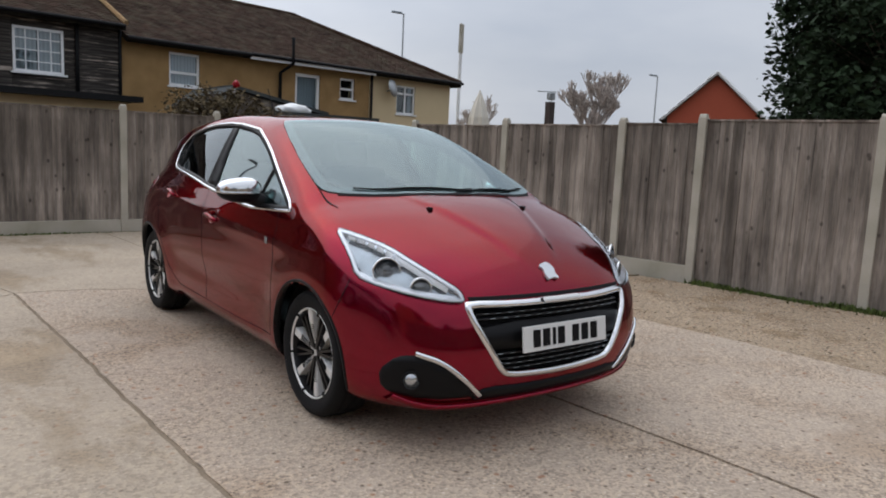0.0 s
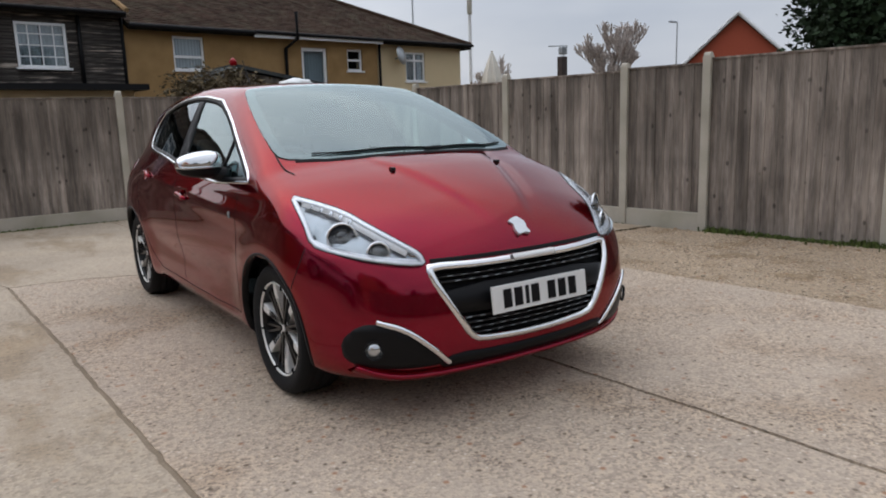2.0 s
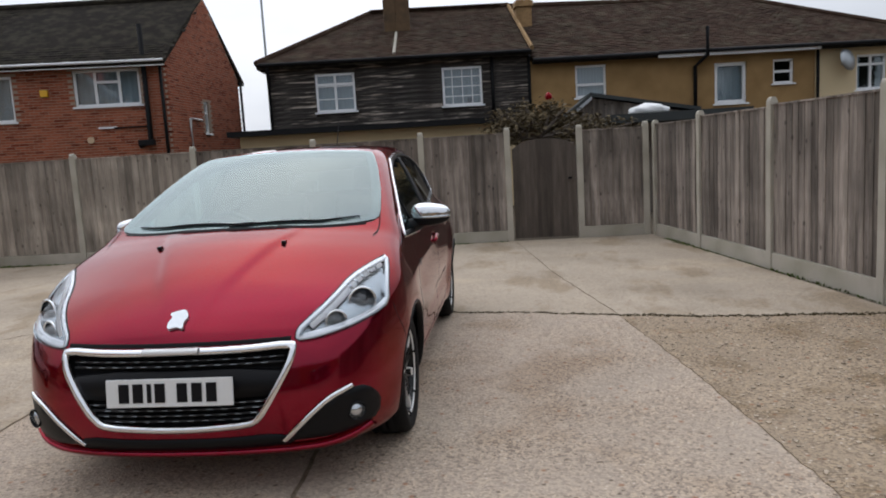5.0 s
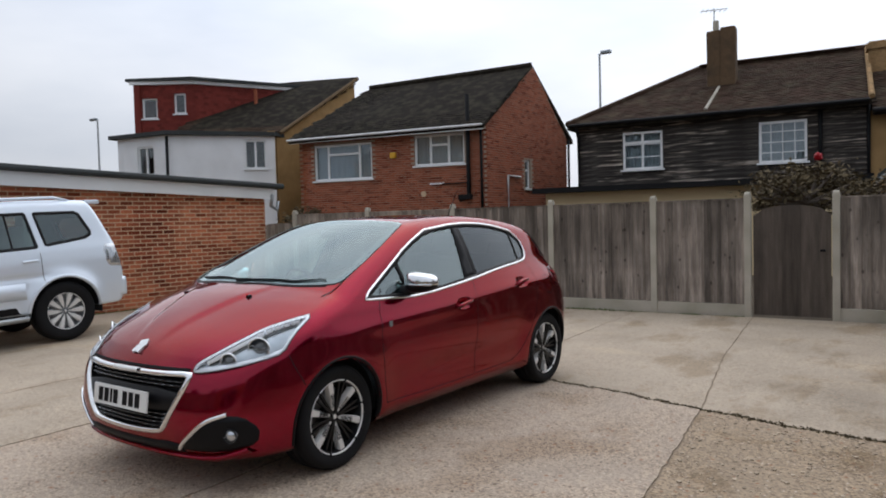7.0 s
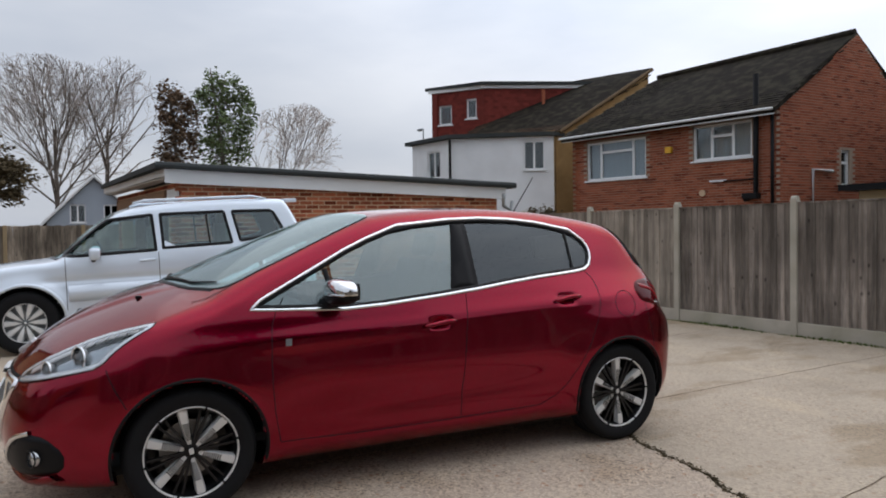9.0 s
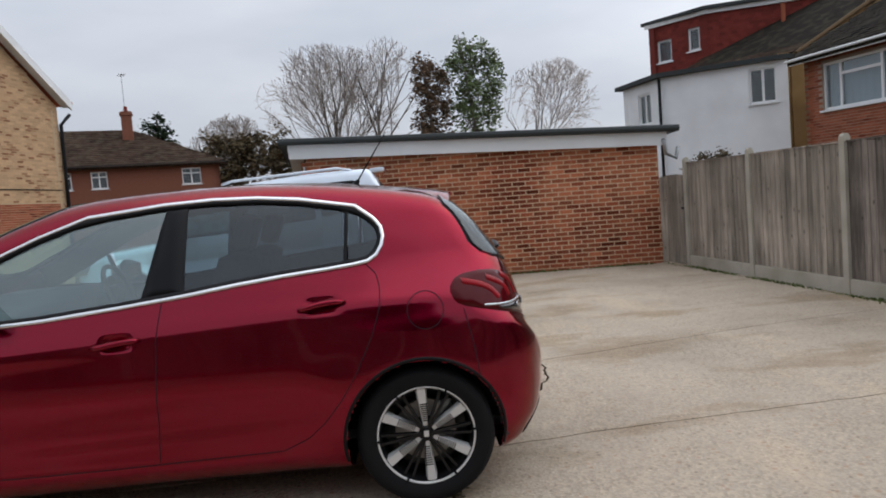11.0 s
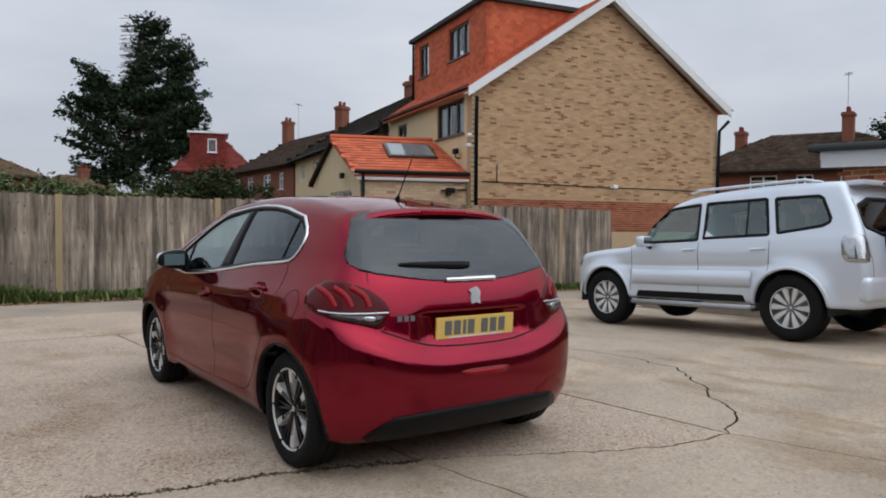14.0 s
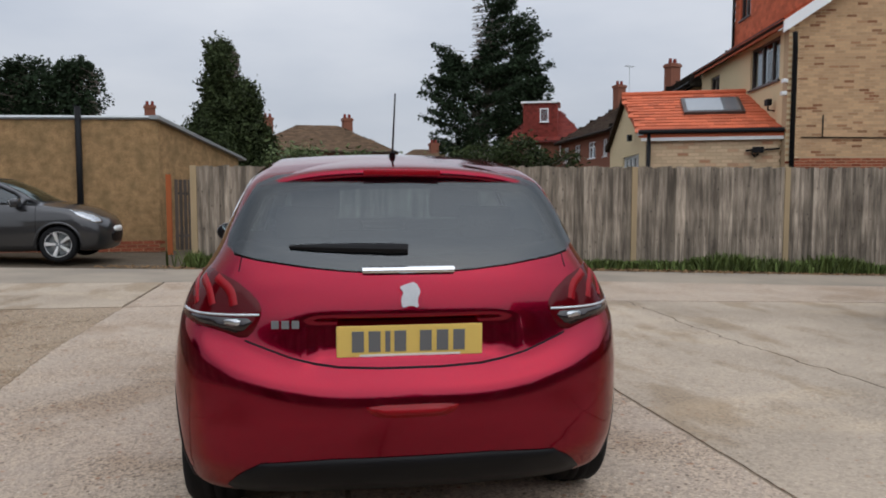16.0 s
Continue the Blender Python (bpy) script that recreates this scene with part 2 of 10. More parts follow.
def rounded(poly, step=0.02, soft=2):
    """An outline with its corners cut round and its sides divided."""
    p = [Vector((*q,)) if len(q) == 2 else Vector(q) for q in poly]
    for _ in range(soft):
        o = []
        for i in range(len(p)):
            a, b = p[i], p[(i + 1) % len(p)]
            o += [a.lerp(b, 0.22), a.lerp(b, 0.78)]
        p = o
    o = []
    for i in range(len(p)):
        a, b = p[i], p[(i + 1) % len(p)]
        k = max(1, int((b - a).length / step))
        o += [a.lerp(b, t / k) for t in range(k)]
    return o


def clip(poly, a, b):
    """The part of an outline on the right of the line from a to b."""
    out = []
    def s(p):
        return (b[1] - a[1]) * (p[0] - a[0]) - (b[0] - a[0]) * (p[1] - a[1])
    for i in range(len(poly)):
        p, q = poly[i], poly[(i + 1) % len(poly)]
        sp, sq = s(p), s(q)
        if sp >= 0:
            out.append(tuple(p))
        if sp * sq < 0:
            t = sp / (sp - sq)
            out.append((p[0] + t * (q[0] - p[0]), p[1] + t * (q[1] - p[1])))
    return out


def shrink(poly, w):
    """An outline drawn in by w."""
    p = [Vector(q) for q in poly]
    area = sum(a.x * b.y - b.x * a.y for a, b in zip(p, p[1:] + p[:1]))
    s = 1 if area > 0 else -1
    out = []
    for i in range(len(p)):
        t1, t2 = (p[i] - p[i - 1]).normalized(), (p[(i + 1) % len(p)] - p[i]).normalized()
        t = (t1 + t2).normalized()
        out.append(tuple(p[i] + Vector((-t.y, t.x)) * w * s))
    return out

def brick_wall(name, col, rnd=0.3, dark=0.35, single=False, lo=0.78):
    """Single bricks, each its own tone, some burnt dark."""
    m = mat(name, col, 0.88, var=0.22, scale=18, fine=90, bump=0.35, bump_scale=110, rnd=rnd, island=not single)
    n, l = m.node_tree.nodes, m.node_tree.links
    b = n["Principled BSDF"]
    src = b.inputs["Base Color"].links[0].from_socket
    geo = n.new("ShaderNodeObjectInfo" if single else "ShaderNodeNewGeometry")
    rp = n.new("ShaderNodeValToRGB")
    rp.color_ramp.interpolation = "LINEAR"
    rp.color_ramp.elements[0].position, rp.color_ramp.elements[1].position = lo, 0.97
    mul = n.new("ShaderNodeMath")
    mul.operation = "MULTIPLY"
    fr = n.new("ShaderNodeMath")
    fr.operation = "FRACT"
    mul.inputs[1].default_value = 17.31
    l.new(geo.outputs["Random" if single else "Random Per Island"], mul.inputs[0])
    l.new(mul.outputs[0], fr.inputs[0])
    l.new(fr.outputs[0], rp.inputs["Fac"])
    mx = n.new("ShaderNodeMix")
    mx.data_type, mx.blend_type = "RGBA", "MULTIPLY"
    l.new(rp.outputs["Color"], mx.inputs[0])
    l.new(src, mx.inputs[6])
    mx.inputs[7].default_value = (dark, dark * 0.72, dark * 0.66, 1)
    l.new(mx.outputs[2], b.inputs["Base Color"])
    return m


def blotch(m, tint, scale, lo, hi, stretch=(1, 1, 1)):
    """Broad uneven stains that run on over all pieces of a wall or ground."""
    n, l = m.node_tree.nodes, m.node_tree.links
    b = n["Principled BSDF"]
    src = b.inputs["Base Color"].links[0].from_socket
    q = n.new("ShaderNodeMapping")
    q.inputs["Scale"].default_value = stretch
    l.new(n.new("ShaderNodeNewGeometry").outputs["Position"], q.inputs["Vector"])
    t = n.new("ShaderNodeTexNoise")
    t.inputs["Scale"].default_value, t.inputs["Detail"].default_value, t.inputs["Roughness"].default_value = scale, 6.0, 0.62
    l.new(q.outputs["Vector"], t.inputs["Vector"])
    r = n.new("ShaderNodeMapRange")
    r.interpolation_type = "SMOOTHSTEP"
    r.inputs[1].default_value, r.inputs[2].default_value = lo, hi
    l.new(t.outputs["Fac"], r.inputs[0])
    mx = n.new("ShaderNodeMix")
    mx.data_type, mx.blend_type = "RGBA", "MULTIPLY"
    l.new(r.outputs[0], mx.inputs[0])
    l.new(src, mx.inputs[6])
    mx.inputs[7].default_value = (*tint, 1)
    l.new(mx.outputs[2], b.inputs["Base Color"])
    return m


def concrete(name, base, pebble, amount, rough=0.92, scale=55.0, wet=0.5):
    """Worn concrete with small stones showing, broad stains and fine relief."""
    m = mat(name, base, rough, var=0.36, scale=0.9, fine=24, stain=tuple(c * 0.55 for c in base), stain_scale=0.75, stain_amt=wet)
    n, l = m.node_tree.nodes, m.node_tree.links
    b = n["Principled BSDF"]
    src = b.inputs["Base Color"].links[0].from_socket
    tc = n.new("ShaderNodeTexCoord")
    vo = n.new("ShaderNodeTexVoronoi")
    vo.inputs["Scale"].default_value = scale
    l.new(tc.outputs["Object"], vo.inputs["Vector"])
    sep = n.new("ShaderNodeSeparateColor")
    l.new(vo.outputs["Color"], sep.inputs[0])
    rp = n.new("ShaderNodeValToRGB")
    e = rp.color_ramp.elements
    e[0].position, e[0].color = 0.0, (pebble[0] * 0.35, pebble[1] * 0.33, pebble[2] * 0.32, 1)
    e[1].position, e[1].color = 1.0, (pebble[0] * 1.45, pebble[1] * 1.4, pebble[2] * 1.3, 1)
    mid = e.new(0.5)
    mid.color = (*pebble, 1)
    l.new(sep.outputs[0], rp.inputs["Fac"])
    big = n.new("ShaderNodeTexNoise")
    big.inputs["Scale"].default_value, big.inputs["Detail"].default_value = 1.7, 5.0
    l.new(tc.outputs["Object"], big.inputs["Vector"])
    r2 = n.new("ShaderNodeMapRange")
    r2.inputs[1].default_value, r2.inputs[2].default_value = 0.35, 0.65
    r2.inputs[3].default_value, r2.inputs[4].default_value = amount * 0.45, amount
    l.new(big.outputs["Fac"], r2.inputs[0])
    mx = n.new("ShaderNodeMix")
    mx.data_type = "RGBA"
    l.new(r2.outputs[0], mx.inputs[0])
    l.new(src, mx.inputs[6])
    l.new(rp.outputs["Color"], mx.inputs[7])
    out = mx.outputs[2]
    for sc, side, tone in ((34.0, "GREATER_THAN", (0.10, 0.075, 0.055)), (46.0, "LESS_THAN", (0.62, 0.52, 0.42)), (27.0, "GREATER_THAN", (0.30, 0.15, 0.085))):
        v2 = n.new("ShaderNodeTexVoronoi")
        v2.inputs["Scale"].default_value = sc
        l.new(tc.outputs["Object"], v2.inputs["Vector"])
        s2 = n.new("ShaderNodeSeparateColor")
        l.new(v2.outputs["Color"], s2.inputs[0])
        pick = n.new("ShaderNodeMath")
        pick.operation = side
        pick.inputs[1].default_value = 0.93 if side == "GREATER_THAN" else 0.09
        l.new(s2.outputs[1], pick.inputs[0])
        rim = n.new("ShaderNodeMapRange")
        rim.inputs[1].default_value, rim.inputs[2].default_value = 0.42, 0.22
        rim.inputs[3].default_value, rim.inputs[4].default_value = 0.0, amount
        l.new(v2.outputs["Distance"], rim.inputs[0])
        both = n.new("ShaderNodeMath")
        both.operation = "MULTIPLY"
        l.new(pick.outputs[0], both.inputs[0])
        l.new(rim.outputs[0], both.inputs[1])
        m2 = n.new("ShaderNodeMix")
        m2.data_type = "RGBA"
        l.new(both.outputs[0], m2.inputs[0])
        l.new(out, m2.inputs[6])
        m2.inputs[7].default_value = (*tone, 1)
        out = m2.outputs[2]
    l.new(out, b.inputs["Base Color"])
    bp = n.new("ShaderNodeBump")
    bp.inputs["Strength"].default_value, bp.inputs["Distance"].default_value = 0.55, 0.006
    l.new(vo.outputs["Distance"], bp.inputs["Height"])
    l.new(bp.outputs["Normal"], b.inputs["Normal"])
    return m


def weather_boards(m, light=1.3, dark=0.42, knots=0.3):
    """Streaks, bleached patches and knots that run on from board to board."""
    n, l = m.node_tree.nodes, m.node_tree.links
    b = n["Principled BSDF"]
    src = b.inputs["Base Color"].links[0].from_socket
    pos = n.new("ShaderNodeNewGeometry").outputs["Position"]

    def mapped(s):
        q = n.new("ShaderNodeMapping")
        q.inputs["Scale"].default_value = s
        l.new(pos, q.inputs["Vector"])
        return q.outputs["Vector"]

    def times(a, col):
        x = n.new("ShaderNodeMix")
        x.data_type, x.blend_type = "RGBA", "MULTIPLY"
        x.inputs[0].default_value = 1.0
        l.new(a, x.inputs[6])
        l.new(col, x.inputs[7])
        return x.outputs[2]

    for s, lo, hi in (((14, 14, 1.1), 0.36, 0.66), ((2.2, 2.2, 1.3), 0.34, 0.68)):
        t = n.new("ShaderNodeTexNoise")
        t.inputs["Scale"].default_value, t.inputs["Detail"].default_value = 1.0, 5.0
        l.new(mapped(s), t.inputs["Vector"])
        r = n.new("ShaderNodeMapRange")
        r.inputs[1].default_value, r.inputs[2].default_value = lo, hi
        r.inputs[3].default_value, r.inputs[4].default_value = dark, light
        l.new(t.outputs["Fac"], r.inputs[0])
        dark, light = 0.72, 1.28
        src = times(src, r.outputs[0])
    v = n.new("ShaderNodeTexVoronoi")
    v.inputs["Scale"].default_value = 1.0
    l.new(mapped((7.5, 7.5, 5.0)), v.inputs["Vector"])
    r = n.new("ShaderNodeMapRange")
    r.inputs[1].default_value, r.inputs[2].default_value = 0.07, 0.16
    r.inputs[3].default_value, r.inputs[4].default_value = knots, 1.0
    l.new(v.outputs["Distance"], r.inputs[0])
    l.new(times(src, r.outputs[0]), b.inputs["Base Color"])
    return m


M_SLAB = concrete("worn_aggregate_concrete", (0.475, 0.395, 0.32), (0.405, 0.32, 0.245), 0.78, scale=85)
M_SLAB2 = concrete("smoother_pale_concrete", (0.455, 0.378, 0.295), (0.355, 0.29, 0.22), 0.42, scale=70, wet=0.6)
M_GRAVEL = concrete("sandy_gravel", (0.325, 0.252, 0.18), (0.355, 0.275, 0.195), 0.85, scale=75)
blotch(M_SLAB, (0.80, 0.76, 0.72), 0.9, 0.50, 0.66)
blotch(M_SLAB2, (0.78, 0.74, 0.68), 1.3, 0.50, 0.62, (1.0, 0.45, 1.0))
blotch(M_SLAB2, (1.12, 1.10, 1.06), 0.7, 0.52, 0.64, (0.6, 1.4, 1.0))
blotch(M_GRAVEL, (0.74, 0.70, 0.64), 1.6, 0.50, 0.62)
M_EARTH = mat("dark_earth", (0.105, 0.082, 0.058), 0.95, var=0.5, scale=2, fine=40, bump=0.5, stain=(0.055, 0.045, 0.030), stain_scale=6)
M_ROAD = mat("worn_asphalt", (0.33, 0.28, 0.22), 0.9, var=0.2, scale=1.5, fine=150, bump=0.4, stain=(0.17, 0.15, 0.128), stain_scale=0.8)
M_DRYMOSS = mat("dry_joint_moss", (0.105, 0.080, 0.048), 0.95, var=0.5, scale=5, rnd=0.4, island=True)
M_CRACKMOSS = mat("dark_crack_moss", (0.095, 0.076, 0.045), 0.95, var=0.5, scale=5, rnd=0.4, island=True)
M_JOINT = mat("sandy_joint_fill", (0.245, 0.192, 0.138), 0.95, var=0.6, scale=5, fine=90, bump=0.6, bump_scale=90, stain=(0.12, 0.09, 0.06), stain_scale=3)
M_STONE = mat("loose_stone", (0.43, 0.35, 0.265), 0.9, var=0.2, rnd=0.3, island=True)
M_FENCE = mat("weathered_fence_wood", (0.205, 0.175, 0.150), 0.88, var=1.25, scale=3, fine=26, bump=0.4, bump_scale=30, rnd=0.36, stretch=(5, 5, 0.35), stain=(0.085, 0.068, 0.052), stain_scale=1.6, stain_amt=0.8)
weather_boards(M_FENCE, 1.5, 0.74, 0.42)
M_FENCEPALE = mat("silvered_fence_wood", (0.30, 0.26, 0.215), 0.88, var=1.0, scale=3, fine=26, bump=0.4, bump_scale=30, rnd=0.25, stretch=(5, 5, 0.35), stain=(0.15, 0.125, 0.10), stain_scale=1.6, stain_amt=0.6)
weather_boards(M_FENCEPALE, 1.3, 0.8, 0.5)
M_PICKET = mat("grey_weathered_boards", (0.26, 0.215, 0.168), 0.9, var=1.25, scale=3, fine=24, bump=0.5, bump_scale=30, rnd=0.42, stretch=(6, 6, 0.3), stain=(0.11, 0.09, 0.07), stain_scale=2.6, stain_amt=0.75)
weather_boards(M_PICKET, 1.45, 0.62, 0.5)
M_PICKPOST = mat("pale_wood_post", (0.36, 0.27, 0.16), 0.9, var=0.3, scale=4, stretch=(4, 4, 0.5))
M_GATE = mat("dark_gate_wood", (0.085, 0.07, 0.058), 0.85, var=1.0, scale=4, rnd=0.25, bump=0.4, bump_scale=40, stretch=(5, 5, 0.5))
M_POST = mat("concrete_post", (0.45, 0.415, 0.35), 0.92, var=0.4, scale=6, fine=120, bump=0.3, stain=(0.27, 0.26, 0.19), stain_amt=0.6, stain_scale=3)
M_BRICK = brick_wall("red_garage_brick", (0.42, 0.140, 0.070), 0.34, 0.50, lo=0.70)
M_BRICKONE = brick_wall("red_garage_brick_single", (0.42, 0.140, 0.070), 0.34, 0.50, True, 0.70)
for m in (M_BRICK, M_BRICKONE):
    blotch(m, (0.62, 0.50, 0.50), 0.55, 0.46, 0.62)
M_BRICKC = brick_wall("dark_red_house_brick", (0.30, 0.094, 0.050), 0.20, 0.55)
M_BRICKD = brick_wall("mixed_buff_brick", (0.50, 0.325, 0.185), 0.15, 0.50, lo=0.78)
M_BRICKX = brick_wall("pale_buff_brick", (0.58, 0.43, 0.28), 0.12, 0.8)
M_MORTAR = mat("grey_mortar", (0.60, 0.44, 0.29), 0.95, var=0.15, scale=5, bump=0.2)
M_MORTARC = mat("dark_mortar", (0.34, 0.26, 0.20), 0.95, var=0.15, scale=5)
M_MORTARD = mat("pale_mortar", (0.48, 0.35, 0.22), 0.95, var=0.15, scale=5)
M_DARK = mat("black_weatherboard", (0.034, 0.029, 0.025), 0.7, var=1.1, scale=2.2, fine=30, bump=0.3, stain=(0.15, 0.135, 0.12), stain_scale=2.4, stain_amt=0.5, stretch=(0.6, 0.6, 7))
blotch(M_DARK, (7.5, 7.3, 7.0), 1.0, 0.55, 0.66, (0.9, 0.9, 15.0))
M_TILE = mat("brown_roof_tile", (0.046, 0.028, 0.020), 0.9, spec=0.05, var=0.8, scale=1.2, fine=40, rnd=0.32, island=True, stain=(0.13, 0.12, 0.08), stain_scale=3, stain_amt=0.3)
M_TILEDARK = mat("dark_roof_tile", (0.022, 0.018, 0.015), 0.9, spec=0.05, var=0.8, scale=1.2, fine=40, rnd=0.3, island=True, stain=(0.09, 0.085, 0.055), stain_scale=4, stain_amt=0.3)
M_TILERED = mat("orange_roof_tile", (0.52, 0.13, 0.062), 0.75, var=0.16, scale=2, fine=40, rnd=0.2, island=True)
M_TILEHUNG = mat("dark_red_hung_tile", (0.17, 0.030, 0.022), 0.7, var=0.2, scale=2, rnd=0.25, island=True)
M_RENDER = mat("ochre_pebbledash", (0.34, 0.215, 0.095), 0.95, var=0.5, scale=2.5, fine=160, bump=0.7, bump_scale=140, stain=(0.20, 0.12, 0.05), stain_scale=1.2)
M_CREAM = mat("cream_render", (0.66, 0.53, 0.33), 0.9, var=0.1, scale=2, bump=0.2)
M_WHITEWALL = mat("white_render", (0.86, 0.87, 0.88), 0.85, var=0.08, scale=1.2, bump=0.15, stain=(0.55, 0.55, 0.54), stain_scale=0.8, stain_amt=0.3)
M_TILETAN = mat("tan_roof_tile", (0.115, 0.072, 0.042), 0.85, var=0.6, scale=1.2, fine=40, rnd=0.3, island=True)
M_PEBBLE = mat("brown_pebbledash", (0.31, 0.195, 0.095), 0.95, var=1.1, scale=7, fine=38, bump=1.0, bump_scale=45, stain=(0.17, 0.12, 0.06), stain_scale=2.5, stain_amt=0.6)
M_UPVC = mat("white_window_frame", (0.80, 0.81, 0.81), 0.35, var=0.04)
M_WHITE = mat("white_painted_board", (0.76, 0.77, 0.77), 0.5, var=0.07, scale=3, stain=(0.55, 0.54, 0.5), stain_amt=0.3)
M_GUTTER = mat("black_gutter", (0.010, 0.010, 0.011), 0.6, spec=0.15, var=0.1)
M_FELT = mat("dark_roof_felt", (0.05, 0.055, 0.055), 0.85, var=0.3, scale=2, bump=0.3)
M_CURTAIN = mat("pale_curtain", (0.86, 0.89, 0.91), 0.9, var=0.12, scale=8, stretch=(8, 8, 0.5))
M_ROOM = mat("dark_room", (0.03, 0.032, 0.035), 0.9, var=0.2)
M_PANEFRAME = mat("dark_window_frame", (0.05, 0.035, 0.03), 0.4, var=0.1)
M_BLACK = mat("black_plastic", (0.006, 0.006, 0.007), 0.42, var=0.15, spec=0.16)
M_STEEL = mat("galvanised_steel", (0.38, 0.40, 0.41), 0.45, metal=0.7, var=0.12)
M_PAINT = mat("red_metallic_paint", (0.228, 0.0023, 0.0195), 0.17, metal=0.93, var=0.03, scale=2, fine=500, coat=1.0, spec=0.2)
M_PAINT.node_tree.nodes["Principled BSDF"].inputs["Coat IOR"].default_value = 1.33
M_PAINT.node_tree.nodes["Principled BSDF"].inputs["Specular Tint"].default_value = (0.50, 0.012, 0.075, 1)
M_PAINT.node_tree.nodes["Principled BSDF"].inputs["Coat Roughness"].default_value = 0.012
M_SILVER = mat("silver_blue_paint", (0.66, 0.73, 0.81), 0.35, metal=0.30, var=0.03, coat=1.0)
M_GREYCAR = mat("dark_grey_paint", (0.022, 0.023, 0.026), 0.3, metal=0.4, var=0.03, coat=1.0)
M_BARK = mat("grey_bark", (0.15, 0.125, 0.105), 0.95, var=0.3, scale=8, bump=0.5, stretch=(3, 3, 0.6))
M_TWIG = mat("fine_twigs", (0.36, 0.315, 0.285), 0.95, var=0.2)
M_LEAF = mat("dark_conifer_leaf", (0.018, 0.032, 0.014), 0.8, var=0.3, scale=2, rnd=0.5, island=True, spec=0.2)
M_LEAF2 = mat("cypress_leaf", (0.075, 0.092, 0.034), 0.8, var=0.3, scale=2, rnd=0.5, island=True, spec=0.2)
M_CYPRESS = mat("drooping_cypress_leaf", (0.036, 0.050, 0.018), 0.8, var=0.4, scale=2, rnd=0.55, island=True, spec=0.2)
M_LEAF3 = mat("mixed_evergreen_leaf", (0.115, 0.15, 0.065), 0.8, var=0.35, scale=1, rnd=0.5, island=True, spec=0.2)
M_LEAF4 = mat("brown_bush_leaf", (0.105, 0.080, 0.045), 0.85, var=0.35, scale=1, rnd=0.5, island=True, spec=0.2)
M_LEAF5 = mat("ivy_brown_leaf", (0.135, 0.088, 0.055), 0.85, var=0.35, scale=1, rnd=0.6, island=True, spec=0.2)
M_PINK = mat("pale_pink_twigs", (0.50, 0.44, 0.40), 0.9, var=0.2, rnd=0.3, island=True)
M_GRASS = mat("verge_weeds", (0.090, 0.120, 0.034), 0.85, var=0.45, scale=3, rnd=0.5, island=True, spec=0.2)
M_DEAD = mat("dead_leaves", (0.23, 0.14, 0.07), 0.9, var=0.3, rnd=0.4, island=True)
M_BAG = mat("black_bag_cloth", (0.010, 0.010, 0.011), 0.8, var=0.2, bump=0.3)
M_ORANGEWOOD = mat("orange_painted_post", (0.36, 0.10, 0.035), 0.8, var=0.2)
G_HOUSE = glass("house_window_glass", (0.85, 0.90, 0.92), 0.0, 0.8, 1.7)

M_MIRROR = mat("tinted_mirror", (0.30, 0.36, 0.37), 0.02, metal=1.0, var=0.02)
M_CHROME = mat("chrome_trim", (0.78, 0.79, 0.80), 0.12, metal=1.0, var=0.02)
M_ALLOY = mat("machined_alloy", (0.70, 0.70, 0.69), 0.40, metal=0.35, var=0.06, scale=20)
M_GLOSSBLACK = mat("gloss_black", (0.008, 0.008, 0.009), 0.28, var=0.05, coat=0.1, spec=0.25)
M_RUBBER = mat("tyre_rubber", (0.009, 0.009, 0.010), 0.75, spec=0.2, var=0.2, scale=12, bump=0.2, bump_scale=120)
M_TRIM = mat("dark_cabin_trim", (0.035, 0.036, 0.038), 0.8, var=0.2, bump=0.2)
M_SEAT = mat("dark_seat_cloth", (0.045, 0.045, 0.048), 0.95, var=0.3, fine=200, bump=0.3)
M_LAMPRED = mat("red_lamp_plastic", (0.22, 0.003, 0.006), 0.12, var=0.08, coat=0.3, spec=0.1)
M_LAMPBRIGHT = mat("bright_red_lens", (0.27, 0.004, 0.010), 0.30, var=0.1, coat=0.2, spec=0.1)
M_LAMPDARK = mat("dark_red_lens", (0.075, 0.0015, 0.004), 0.10, var=0.15, coat=0.22, spec=0.08)
M_LAMPCLEAR = mat("clear_lens_reflector", (0.50, 0.52, 0.54), 0.10, metal=0.8, var=0.25, scale=30)
M_LAMPGREY = mat("lamp_housing_grey", (0.26, 0.29, 0.31), 0.25, metal=0.6, var=0.25, scale=14)
M_LAMPBOWL = mat("silvery_lamp_bowl", (0.30, 0.335, 0.355), 0.18, metal=0.85, var=0.75, scale=17, fine=48)
M_LAMPSILVER = mat("bright_lamp_edge", (0.62, 0.65, 0.67), 0.22, metal=0.55, var=0.15, scale=30, coat=0.6)
M_LENSDARK = mat("dark_lamp_lens", (0.03, 0.034, 0.038), 0.06, metal=0.2, var=0.2, scale=20, coat=1.0)
M_DRL = mat("white_light_guide", (0.85, 0.86, 0.86), 0.15, var=0.12, scale=40, coat=1.0)
M_PLATEW = mat("white_reflective_plate", (0.72, 0.73, 0.72), 0.35, var=0.04)
M_PLATEY = mat("yellow_reflective_plate", (0.72, 0.51, 0.13), 0.35, var=0.05)
M_INK = mat("plate_ink", (0.010, 0.010, 0.011), 0.7, var=0.05, spec=0.1)
M_INKGREY = mat("faded_plate_ink", (0.13, 0.135, 0.14), 0.4, var=0.05)
M_LAMPSMOKE = mat("smoked_lens", (0.012, 0.008, 0.009), 0.12, var=0.2, coat=0.4)
M_DISC = mat("brake_steel", (0.30, 0.29, 0.28), 0.4, metal=0.9, var=0.2, scale=20)
